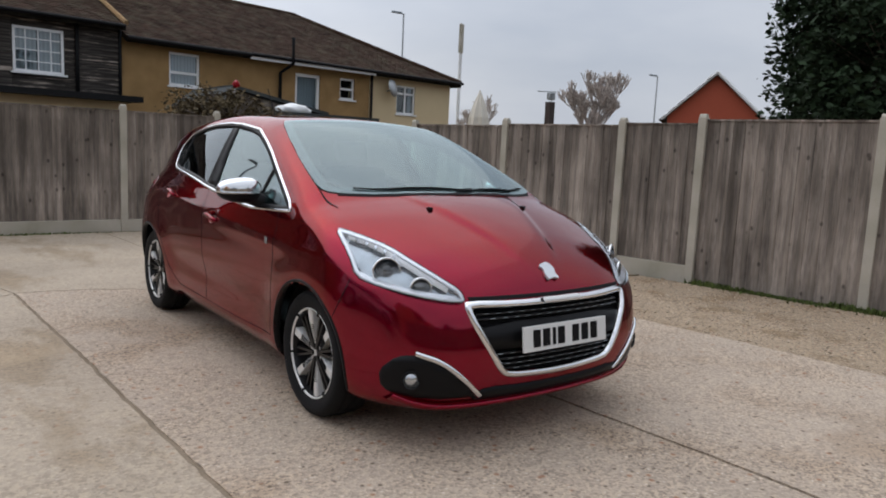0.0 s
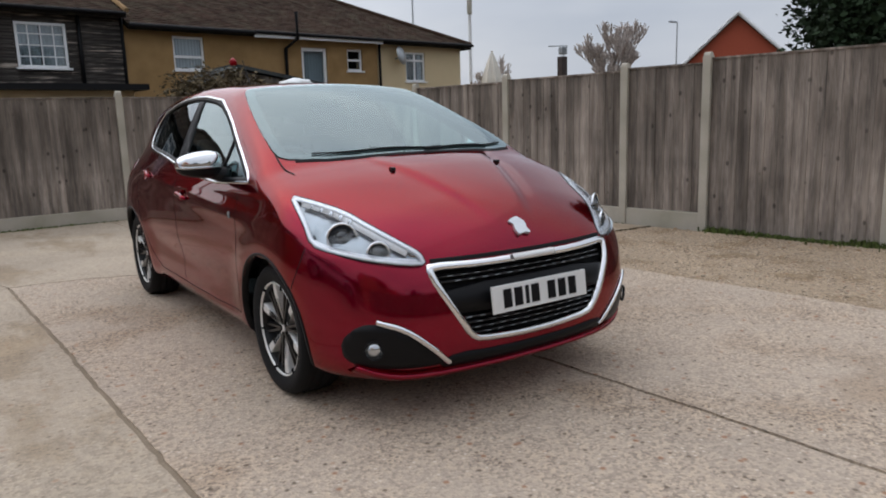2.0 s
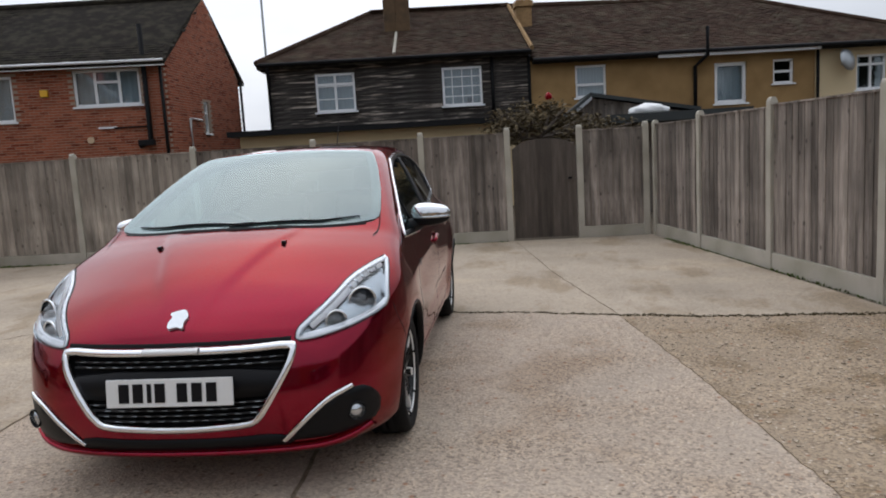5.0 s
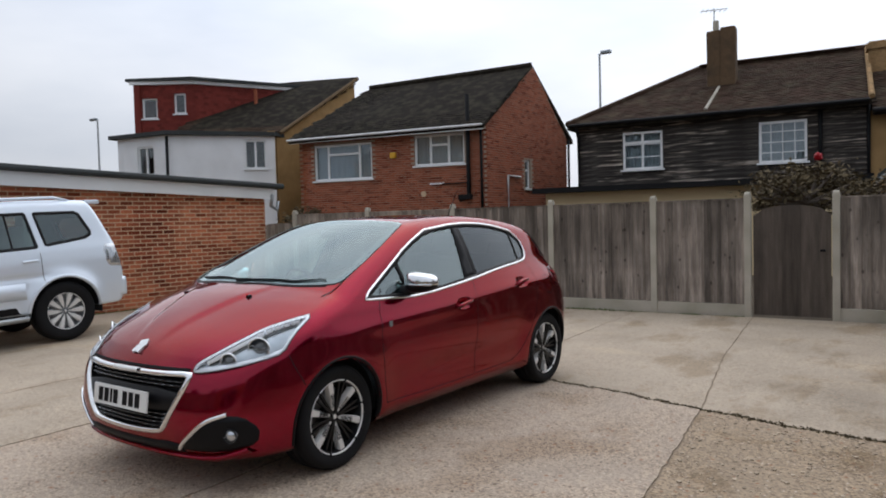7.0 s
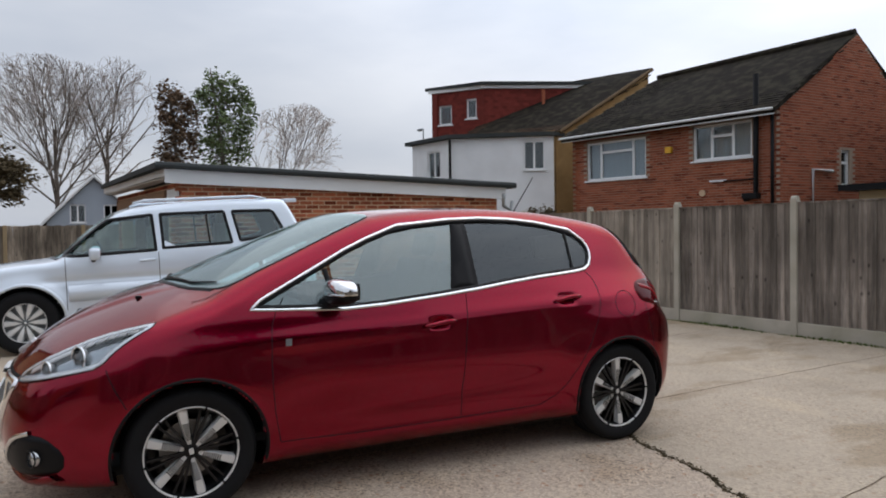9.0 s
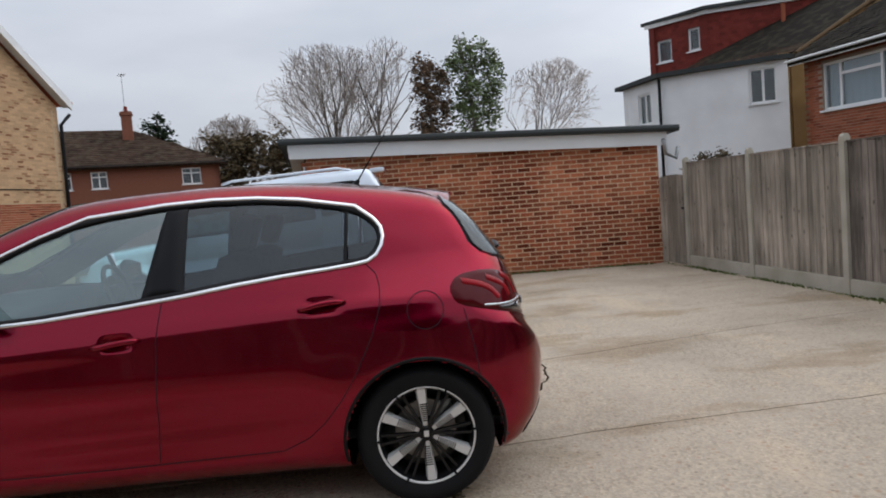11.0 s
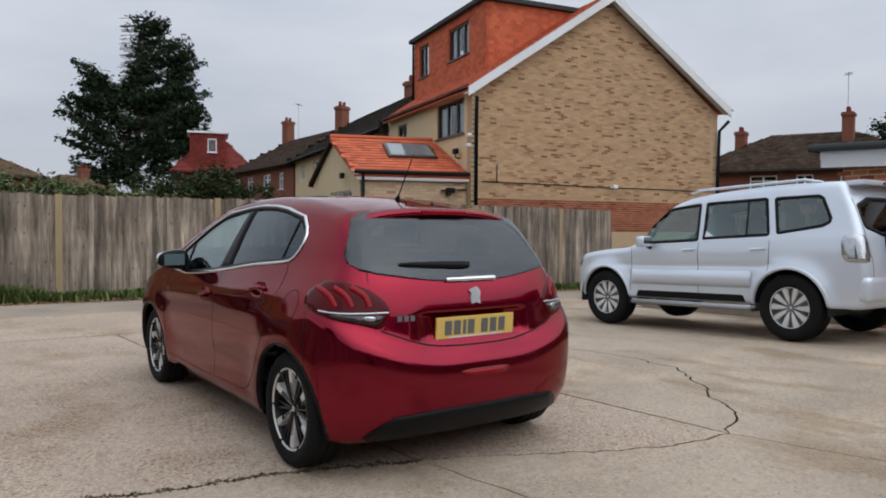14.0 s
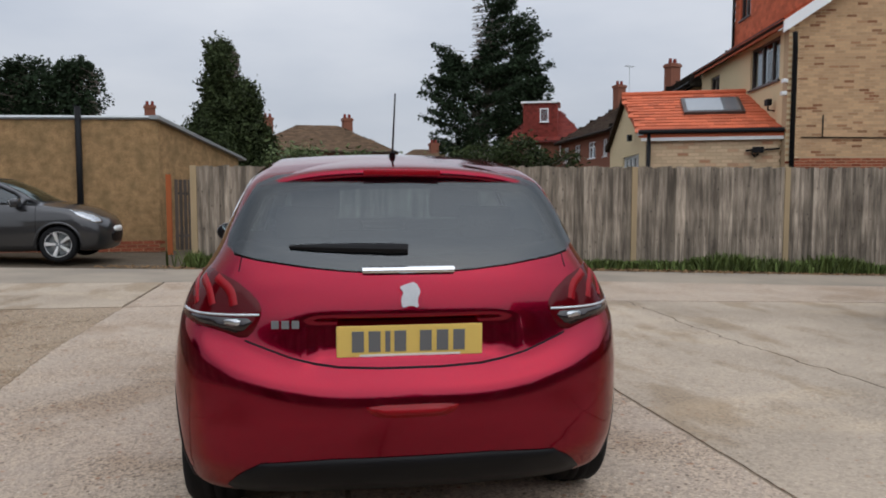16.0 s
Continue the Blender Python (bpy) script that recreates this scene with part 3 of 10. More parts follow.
G_SCREEN = glass("windscreen_glass", (0.66, 0.91, 0.92), 0.0, 0.88, 2.4)
G_SIDE = glass("side_glass", (0.70, 0.92, 0.92), 0.0, 0.90, 2.6)
G_DARK = glass("privacy_glass", (0.78, 0.92, 1.0), 0.0, 0.26, 1.75)
G_REAR = glass("rear_window_glass", (0.80, 0.92, 0.97), 0.0, 0.26, 1.78)
G_LAMP = glass("lamp_cover_glass", (0.97, 0.98, 1.0), 0.0, 0.96, 1.5)

# ---- ground: flat under the car, falling gently away towards the lane ----
def ground_z(x, y):
    t = np.clip((1.5 - y) / 4.0, 0, 1)
    t = t * t * (3 - 2 * t)
    return -0.028 * np.clip(-1.3 - x, 0, 12) * t + 0.03 * np.clip(x - 2.2, 0, 6) * np.clip((-4.5 - y) / 3, 0, 1)


gx = np.concatenate([[-700, -300, -120, -60, -35, -25], np.arange(-20, 14, 0.5), [16, 20, 28, 40, 70, 130, 300, 700]])
gy = np.concatenate([[-700, -300, -120, -60, -35, -25], np.arange(-20, 12, 0.5), [14, 18, 24, 40, 70, 130, 300, 700]])
GX, GY = np.meshgrid(gx, gy, indexing="ij")
GZ = ground_z(GX, GY) - np.where((GX > -8.2) & (GX < 4.4) & (GY > -4.1) & (GY < 5.8), 0.008, 0.035)
me = bpy.data.meshes.new("ground")
nx, ny = len(gx), len(gy)
idx = (np.arange(nx - 1)[:, None] * ny + np.arange(ny - 1)[None, :]).ravel()
me.from_pydata(np.stack([GX.ravel(), GY.ravel(), GZ.ravel()], 1).tolist(), [], np.stack([idx, idx + ny, idx + ny + 1, idx + 1], 1).tolist())
tagged(finish("ground", me, M_EARTH, smooth=True), "dark earth under and around the concrete yard", "ground", kind="structure")


def wander(line, amp, seed, step=0.12):
    """A line with an uneven course."""
    r = random.Random(seed)
    out = []
    for a, b in zip(line, line[1:]):
        k = max(1, int(math.dist(a, b) / step))
        for i in range(k):
            t = i / k
            j = amp if (i or out) else 0
            out.append((a[0] + (b[0] - a[0]) * t + r.uniform(-j, j), a[1] + (b[1] - a[1]) * t + r.uniform(-j, j)))
    out.append(line[-1])
    return out


J1 = wander([(-1.36, -4.2), (-1.43, -2.0), (-1.49, -0.9), (-1.54, 0.3), (-1.60, 1.3), (-1.65, 2.25)], 0.006, 1, 0.07)
J2 = wander([(0.52, -4.2), (0.46, -2.6), (0.40, -1.6), (0.30, 0.0), (0.21, 1.58)], 0.006, 2, 0.07)
J3 = wander([(2.64, -4.2), (2.56, -1.9), (2.45, -0.8), (2.34, 0.1), (2.20, 1.05)], 0.010, 3, 0.07)
K1 = wander([(-1.65, 2.25), (-1.20, 2.22), (-0.68, 2.02), (-0.3, 1.80), (0.21, 1.58)], 0.020, 4, 0.07)
K2 = wander([(0.21, 1.58), (0.84, 1.36), (1.5, 1.24), (2.20, 1.05)], 0.020, 5, 0.07)
K3 = wander([(2.20, 1.05), (2.75, 0.92), (3.35, 0.85), (4.25, 0.79)], 0.028, 6, 0.07)
KL = wander([(-1.65, 2.25), (-2.10, 2.02), (-2.45, 1.64), (-2.80, 1.24), (-3.22, 0.72), (-3.37, -0.05), (-3.28, -1.0), (-3.30, -4.2)], 0.04, 7, 0.09)
JB1 = wander([(-1.65, 2.25), (-1.90, 3.2), (-2.17, 4.12), (-2.36, 5.0), (-2.5, 5.93)], 0.008, 8)
JB2 = wander([(0.21, 1.58), (0.10, 2.3), (-0.05, 4.0), (-0.2, 6.02)], 0.008, 9)
JB3 = wander([(2.20, 1.05), (2.02, 2.0), (1.80, 3.2), (1.42, 6.08)], 0.008, 10)
slabs = [
    (J1 + K1[1:] + J2[::-1][1:], M_SLAB), (J2 + K2[1:] + J3[::-1][1:], M_SLAB), (J1 + KL[1:], M_SLAB2),
    (K1 + JB2[1:] + JB1[::-1][:-1], M_SLAB2, 0.006), (K2 + JB3[1:] + JB2[::-1][:-1], M_SLAB2, 0.006), (K3 + [(3.45, 6.15)] + JB3[::-1][:-1], M_SLAB2, 0.006),
    (JB1 + [(-7.85, 5.72), (-8.35, -0.6), (-8.6, -4.2)] + KL[::-1][:-1], M_SLAB2, 0.006),
    ([(-9, -4.22), (-1.36, -4.22), (-1.34, -6.5), (-9, -6.0)], M_SLAB), ([(-1.36, -4.22), (2.64, -4.22), (2.70, -6.5), (-1.34, -6.5)], M_SLAB),
    ([(2.66, -4.24), (5.1, -4.24), (6.5, -6.3), (2.72, -6.5)], M_SLAB2),
]
yard = empty("yard_paving")
tagged(yard, "worn pale concrete yard slabs with cracked mossy joints", "paving", kind="structure")


def slab(poly, material, name="slab", top=0.0, lift=0.035, grid=0.45, gap_w=0.013, parent=yard):
    p = [Vector(q) for q in shrink(poly, gap_w)]
    a = np.array(p)
    lo, hi = a.min(0), a.max(0)
    g1, g2 = np.meshgrid(np.arange(lo[0] + 0.2, hi[0], grid), np.arange(lo[1] + 0.2, hi[1], grid))
    g = np.stack([g1.ravel(), g2.ravel()], 1)
    g = g[inside(p, g[:, 0], g[:, 1])]
    g = [Vector(q) for q in g.tolist() if min((Vector(q) - v).length for v in p) > 0.12]
    n = len(p)
    vs, _, fs, _, _, _ = delaunay_2d_cdt(p + g, [(i, (i + 1) % n) for i in range(n)], [], 1, 1e-6)
    bm = bmesh.new()
    bv = [bm.verts.new((q.x, q.y, float(ground_z(q.x, q.y)) + top)) for q in vs]
    for f in fs:
        bm.faces.new([bv[i] for i in f])
    bmesh.ops.recalc_face_normals(bm, faces=bm.faces)
    bm.faces.ensure_lookup_table()
    if bm.faces[0].normal.z < 0:
        bmesh.ops.reverse_faces(bm, faces=bm.faces)
    r = bmesh.ops.extrude_edge_only(bm, edges=[e for e in bm.edges if e.is_boundary])
    for v in (q for q in r["geom"] if isinstance(q, bmesh.types.BMVert)):
        v.co.z -= lift
    return part(name, bm, material, parent)


for poly, mt, *gap_own in slabs:
    slab(poly, mt, gap_w=gap_own[0] if gap_own else 0.012)


def joint_fill(line, half, drop):
    """Packed dirt that lies in a joint, a little under the slabs."""
    p = [Vector(q) for q in line]
    bm = bmesh.new()
    pr = None
    for i, q in enumerate(p):
        d = (p[min(i + 1, len(p) - 1)] - p[max(i - 1, 0)]).normalized()
        n = Vector((-d.y, d.x)) * half
        sides = [bm.verts.new((w.x, w.y, float(ground_z(w.x, w.y)) - drop - 0.002 * noise.noise(Vector((w.x * 9, w.y * 9, 0))))) for w in (q + n, q - n)]
        if pr:
            bm.faces.new((pr[0], pr[1], sides[1], sides[0]))
        pr = sides
    part("joint_fill", bm, M_JOINT, yard, "sandy dirt packed in the joint")


for line, half, drop in ((J1, 0.016, 0.006), (J2, 0.016, 0.006), (J3, 0.016, 0.007), (KL, 0.014, 0.009), (JB1, 0.012, 0.006), (JB2, 0.012, 0.006), (JB3, 0.012, 0.006)):
    joint_fill(line, half, drop)
gravel = slab(J3 + K3[1:] + [(4.55, -1.3), (4.85, -2.6), (5.08, -4.2)], M_GRAVEL, "gravel_patch", -0.003, 0.03, 0.2, 0.0, None)
tagged(gravel, "rough sandy gravel patch beside the concrete", "gravel", kind="structure")
lane = slab([(-60, -6.4), (-9, -6.05), (-1.34, -6.55), (2.70, -6.55), (6.5, -6.35), (40, -6.0), (40, -8.2), (2.9, -8.34), (-12, -7.72), (-60, -7.5)], M_ROAD, "road", -0.006, 0.03, 1.5, 0.0, None)
tagged(lane, "worn grey asphalt lane along the fence", "road", kind="structure")
r = random.Random(5)
items = []
for _ in range(3200):
    x, y = r.uniform(2.3, 5.0), r.uniform(-4.2, 1.0)
    if inside(J3 + K3[1:] + [(4.55, -1.3), (4.85, -2.6), (5.08, -4.2)], np.array([x]), np.array([y]))[0]:
        s = r.choice([0.003, 0.004, 0.004, 0.005, 0.006, 0.007, 0.010])
        items.append(((x, y, float(ground_z(x, y)) - 0.003 + s * 0.3), (s, s * r.uniform(0.6, 1), s * 0.5), np.array(Matrix.Rotation(r.uniform(0, 3), 3, "Z"))))
me = boxes_mesh("loose_stones", items)
tagged(finish("loose_stones", me, M_STONE), "small loose stones on the gravel patch", "stones", kind="stuff")


def tufts(name, line, n, spread, height, material, label, category, seed, blade=0.012, lean=0.5):
    """Many small blades or leaves along a line, as one mesh."""
    r = random.Random(seed)
    vs, fs = [], []
    tot = [math.dist(a, b) for a, b in zip(line, line[1:])]
    for _ in range(n):
        q = r.uniform(0, sum(tot))
        for (a, b), d in zip(zip(line, line[1:]), tot):
            if q <= d:
                break
            q -= d
        t = q / d
        x, y = a[0] + (b[0] - a[0]) * t + r.gauss(0, spread), a[1] + (b[1] - a[1]) * t + r.gauss(0, spread)
        z = float(ground_z(x, y)) - 0.01
        clump = 0.35 + 0.65 * abs(math.sin(q * 1.7 + seed)) * abs(math.sin(q * 0.53 + 1.3 * seed))
        h, an = height * r.uniform(0.3, 1.0) * clump, r.uniform(0, 6.28)
        dx, dy = math.cos(an), math.sin(an)
        w = blade * r.uniform(0.6, 1.6)
        le = r.uniform(0, lean) * h
        k = len(vs)
        vs += [(x - dy * w, y + dx * w, z), (x + dy * w, y - dx * w, z), (x + dx * le * 0.5 + dy * w, y + dy * le * 0.5 - dx * w, z + h * 0.6),
               (x + dx * le * 0.5 - dy * w, y + dy * le * 0.5 + dx * w, z + h * 0.6), (x + dx * le, y + dy * le, z + h)]
        fs += [(k, k + 1, k + 2, k + 3), (k + 3, k + 2, k + 4)]
    me = bpy.data.meshes.new(name)
    me.from_pydata(vs, [], fs)
    return tagged(finish(name, me, material), label, category, kind="stuff")


tufts("crack_moss", K2 + K3[1:], 2600, 0.016, 0.022, M_CRACKMOSS, "low moss and weeds in the cracked joint", "weeds", 11, 0.008)
tufts("crack_moss", K1, 2800, 0.018, 0.024, M_CRACKMOSS, "low moss and weeds in the cracked joint", "weeds", 12, 0.008)
tufts("crack_moss", KL[1:30], 2600, 0.022, 0.016, M_DRYMOSS, "low moss and weeds in the cracked joint", "weeds", 13, 0.008)
tufts("joint_debris", J1, 2600, 0.009, 0.008, M_DRYMOSS, "dry brown debris lodged in the slab joint", "debris", 22, 0.006, 1.5)
tufts("joint_debris", J2, 2000, 0.009, 0.008, M_DRYMOSS, "dry brown debris lodged in the slab joint", "debris", 23, 0.006, 1.5)
tufts("joint_debris", J3, 2000, 0.014, 0.010, M_DRYMOSS, "dry brown debris lodged in the slab joint", "debris", 24, 0.006, 1.5)
tufts("fence_weeds", [(4.42, 0.2), (4.62, -1.2), (4.8, -2.4)], 2600, 0.06, 0.10, M_GRASS, "green weeds along the fence foot", "weeds", 14, 0.007)
tufts("fence_weeds", [(-7.7, 5.62), (-4, 5.82), (0.5, 6.0), (1.3, 6.02)], 2200, 0.03, 0.05, M_GRASS, "low moss along the fence foot", "weeds", 15, 0.008)
tufts("fence_weeds", [(3.5, 5.6), (4.0, 2.9), (4.3, 1.1)], 1400, 0.025, 0.045, M_GRASS, "low moss along the fence foot", "weeds", 16, 0.008)
tufts("fence_leaves", [(4.1, 0.9), (4.45, -1.2), (4.75, -3.0)], 500, 0.16, 0.02, M_DEAD, "dead brown leaves along the fence", "leaves", 17, 0.016, 3.0)
tufts("verge_weeds", [(2.8, -8.95), (-2, -8.85), (-8, -8.55), (-13, -8.3)], 14000, 0.12, 0.42, M_GRASS, "uneven green weeds along the lane fence", "weeds", 18, 0.013, 0.9)
tufts("verge_leaves", [(4.2, -8.75), (-2, -8.45), (-8, -8.15), (-13, -7.9)], 5200, 0.17, 0.030, M_DEAD, "dead leaves along the lane verge", "leaves", 19, 0.018, 3.0)
tufts("garage_weeds", [(-7.75, 5.4), (-8.15, 0.5)], 1400, 0.03, 0.06, M_GRASS, "low weeds along the garage wall", "weeds", 20, 0.008)
# small litter on the concrete
r = random.Random(8)
vs_line = [(r.uniform(-7, 4), r.uniform(-4, 5.5)) for _ in range(60)]
tufts("yard_leaves", vs_line, 260, 0.4, 0.012, M_DEAD, "scattered dead leaves on the concrete", "leaves", 21, 0.012, 3.0)

# ---- fences ----
def board_mesh(name, w, h, t, dog=False, seed=0):
    """One board: thin wedge with slightly worn top."""
    r = random.Random(seed)
    bm = bmesh.new()
    a = r.uniform(-0.006, 0.006)
    front = [bm.verts.new(c) for c in ((0, 0, 0), (w, -t * 0.4, 0), (w, -t * 0.4, h + a), (0, 0, h - a * 0.5))]
    back = [bm.verts.new((v.co.x, t, v.co.z)) for v in front]
    bm.faces.new(front)
    bm.faces.new(back[::-1])
    for i in range(4):
        j = (i + 1) % 4
        bm.faces.new((front[j], front[i], back[i], back[j]))
    bmesh.ops.recalc_face_normals(bm, faces=bm.faces)
    me = bpy.data.meshes.new(name)
    bm.to_mesh(me)
    bm.free()
    return me


fence_feet = set()


def fence_run(posts, heights, materials, label, post_label, gravel_h=0.16, board_w=0.105, post_w=0.088, post_over=0.05, group="", wood_post=False, jag=0.0, post_h=None):
    """Bays of upright boards between posts; posts and bays are things of their own."""
    wood, post_mat = materials
    for i, (p, h) in enumerate(zip(posts, heights)):
        if (round(p[0], 2), round(p[1], 2)) in fence_feet:
            continue
        fence_feet.add((round(p[0], 2), round(p[1], 2)))
        z0 = float(ground_z(*p))
        d = Vector(posts[min(i + 1, len(posts) - 1)]) - Vector(posts[max(i - 1, 0)])
        bm = box(0, 0, (h + post_over - z0) / 2 - 0.05, post_w, post_w * (0.9 if not wood_post else 0.6), h + post_over - z0 + 0.1, None, 0.008)
        if not wood_post:
            add_cyl(bm, (-post_w * 0.4, 0, h + post_over - z0), (post_w * 0.4, 0, h + post_over - z0), post_w * 0.42, seg=12)
        ob = part("fence_post", bm, post_mat)
        ob.matrix_world = Matrix.Translation((p[0], p[1], z0)) @ Matrix.Rotation(math.atan2(d.y, d.x), 4, "Z")
        tagged(ob, post_label, "fence post", group + " posts")
    for i, (a, b) in enumerate(zip(posts, posts[1:])):
        a, b = Vector(a), Vector(b)
        d = b - a
        z0 = float(ground_z(*((a + b) / 2)))
        L = d.length - post_w
        g = gravel_h[i] if isinstance(gravel_h, (list, tuple)) else gravel_h
        h = (heights[i] + heights[i + 1]) / 2 - z0
        bay = empty("board_fence", Matrix.Translation((a.x, a.y, z0)) @ Matrix.Rotation(math.atan2(d.y, d.x), 4, "Z"))
        tagged(bay, label, "fence", group)
        if g:
            part("gravel_board", box(post_w / 2 + L / 2, 0.0, g / 2 - 0.01, L, 0.05, g + 0.02, None, 0.006), post_mat, bay, "concrete gravel board")
        for rz in (0.25, 0.82):
            part("rail", box(post_w / 2 + L / 2, 0.045, g + (h - g) * rz, L, 0.04, 0.07), wood, bay)
        n = max(1, int(round(L / board_w)))
        w = L / n
        meshes = [board_mesh("board", w + 0.012, h - g - 0.012, 0.014, seed=31 * i + k) for k in range(3)]
        for me in meshes:
            me.materials.append(wood)
        r = random.Random(i + 7)
        for k in range(n):
            ob = new("board", meshes[r.randrange(3)])
            ob.parent = bay
            ob.matrix_basis = Matrix.Translation((post_w / 2 + k * w, -0.004 + r.uniform(-0.004, 0.004), g + 0.006 + r.uniform(-jag, jag))) @ Matrix.Rotation(r.uniform(-0.006, 0.006), 4, "Y")
        if not jag:
            part("top_rail", box(post_w / 2 + L / 2, 0.006, h + 0.002, L, 0.05, 0.018), wood, bay)


def back_at(u):
    return (-8 + u * 0.9992, 5.74 + u * 0.04)


def right_at(u):
    return (3.47 + u * 0.1608, 6.2 - u * 0.987)


def lane_at(u):
    return (2.83 - u * 0.9992, -9.35 + u * 0.0404)


fence_run([back_at(u) for u in (0.86, 2.74, 4.62)], [1.60] * 3, (M_FENCEPALE, M_POST), "silvered grey-brown boarded fence panel between concrete posts", "pale concrete fence post", group="yard fence")
fence_run([back_at(u) for u in (4.62, 6.46, 8.08, 9.36)], [1.60] * 4, (M_FENCE, M_POST), "weathered brown boarded fence panel between concrete posts", "pale concrete fence post", group="yard fence")
fence_run([back_at(u) for u in (10.42, 11.38)], [1.58] * 2, (M_FENCE, M_POST), "weathered brown boarded fence panel between concrete posts", "pale concrete fence post", group="yard fence")
fence_run([right_at(u) for u in (0.14, 1.67, 3.37, 5.08)], [1.58, 1.62, 1.65, 1.66], (M_FENCE, M_POST), "weathered brown boarded fence panel between concrete posts", "pale concrete fence post", 0.17, group="yard fence")
fence_run([right_at(u) for u in (5.08, 6.02)], [1.66, 1.70], (M_FENCE, M_POST), "narrow weathered fence panel between concrete posts", "pale concrete fence post", 0.17, group="yard fence")
fence_run([right_at(u) for u in (6.02, 7.70, 9.50, 11.30)], [1.74, 1.70, 1.70, 1.70], (M_FENCE, M_POST), "taller weathered fence panel reaching down to the gravel", "pale concrete fence post", 0.0, 0.135, group="yard fence")
fence_run([lane_at(u) for u in (0.03, 2.46, 5.2, 8.3, 11.43, 14.2, 17.0, 20.0)], [1.80, 1.80, 1.81, 1.81, 1.82, 1.80, 1.77, 1.75], (M_PICKET, M_PICKPOST), "tall grey weathered board fence along the lane", "pale timber fence post",
          0.03, 0.098, 0.11, 0.0, "lane fence", True, 0.018)


def arched_gate(name, a, b, h_side, h_mid, label, wood=None):
    a, b = Vector(a), Vector(b)
    d = b - a
    g = empty(name, Matrix.Translation((a.x, a.y, 0)) @ Matrix.Rotation(math.atan2(d.y, d.x), 4, "Z"))
    tagged(g, label, "gate")
    n = max(4, int(round(d.length / 0.11)))
    w = d.length / n
    for k in range(n):
        t0, t1 = 2 * k / n - 1, 2 * (k + 1) / n - 1
        z = [h_side + (h_mid - h_side) * math.sqrt(max(0, 1 - t * t * 0.98)) for t in (t0, t1)]
        part("board", prism([(k * w, 0.03), ((k + 1) * w - 0.001, 0.03), ((k + 1) * w - 0.001, z[1]), (k * w, z[0])], 0.022), wood or M_GATE, g)
    for zz in (0.3, 1.05):
        part("ledge", box(d.length / 2, 0.05, zz, d.length - 0.04, 0.04, 0.09), M_GATE, g)
    part("latch", box(d.length * 0.9, -0.012, 0.9, 0.06, 0.02, 0.03), M_BLACK, g, "black latch")


arched_gate("garden_gate", back_at(9.43), back_at(10.36), 1.34, 1.50, "dark weathered arched timber gate in the fence")
arched_gate("garden_gate", (-7.84, 5.60), back_at(0.80), 1.40, 1.44, "silvered flat-topped timber gate beside the garage", M_FENCEPALE)
fence_run([(-19.6, -5.6), (-19.6, -3.6), (-19.6, -1.6), (-19.6, 0.4), (-19.6, 2.4)], [1.66] * 5, (M_PICKET, M_PICKPOST), "grey boarded garden fence beyond the garage", "pale timber fence post", 0.03, 0.14, 0.10, 0.0, "far garden fence", True, 0.015)

# ---- houses ----
def facing(a, b, z=0.0):
    """The frame of a wall from a to b: x along it, -y out of its face."""
    d = Vector(b) - Vector(a)
    return Matrix.Translation((a[0], a[1], z)) @ Matrix.Rotation(math.atan2(d.y, d.x), 4, "Z")


def set_at(ob, m):
    ob.matrix_parent_inverse = Matrix()
    ob.matrix_basis = m
    return ob


def wall(parent, m, outline, holes, material, thick=0.25, name="wall"):
    """A wall with openings right through it; outline and holes in (along, up)."""
    loops = [list(outline)] + [[(a, c), (b, c), (b, d), (a, d)] for a, b, c, d in holes]
    pts, edges = [], []
    for lp in loops:
        k = len(pts)
        pts += [Vector(p) for p in lp]
        edges += [(k + i, k + (i + 1) % len(lp)) for i in range(len(lp))]
    vs, _, fs, _, _, _ = delaunay_2d_cdt(pts, edges, [], 0, 1e-6)
    cen = np.array([sum((vs[i] for i in f), Vector((0, 0))) / len(f) for f in fs])
    keep = inside(outline, cen[:, 0], cen[:, 1])
    for lp in loops[1:]:
        keep &= ~inside(lp, cen[:, 0], cen[:, 1])
    bm = bmesh.new()
    fv = [bm.verts.new((p.x, 0, p.y)) for p in vs]
    bv = [bm.verts.new((p.x, thick, p.y)) for p in vs]
    for f, k in zip(fs, keep):
        if k:
            bm.faces.new([fv[i] for i in f])
            bm.faces.new([bv[i] for i in reversed(f)])
    for e in [e for e in bm.edges if e.is_boundary and e.verts[0].co.y == 0 and e.verts[1].co.y == 0]:
        i, j = fv.index(e.verts[0]), fv.index(e.verts[1])
        bm.faces.new((fv[i], fv[j], bv[j], bv[i]))
    bmesh.ops.recalc_face_normals(bm, faces=bm.faces)
    return set_at(part(name, bm, material, parent), m)


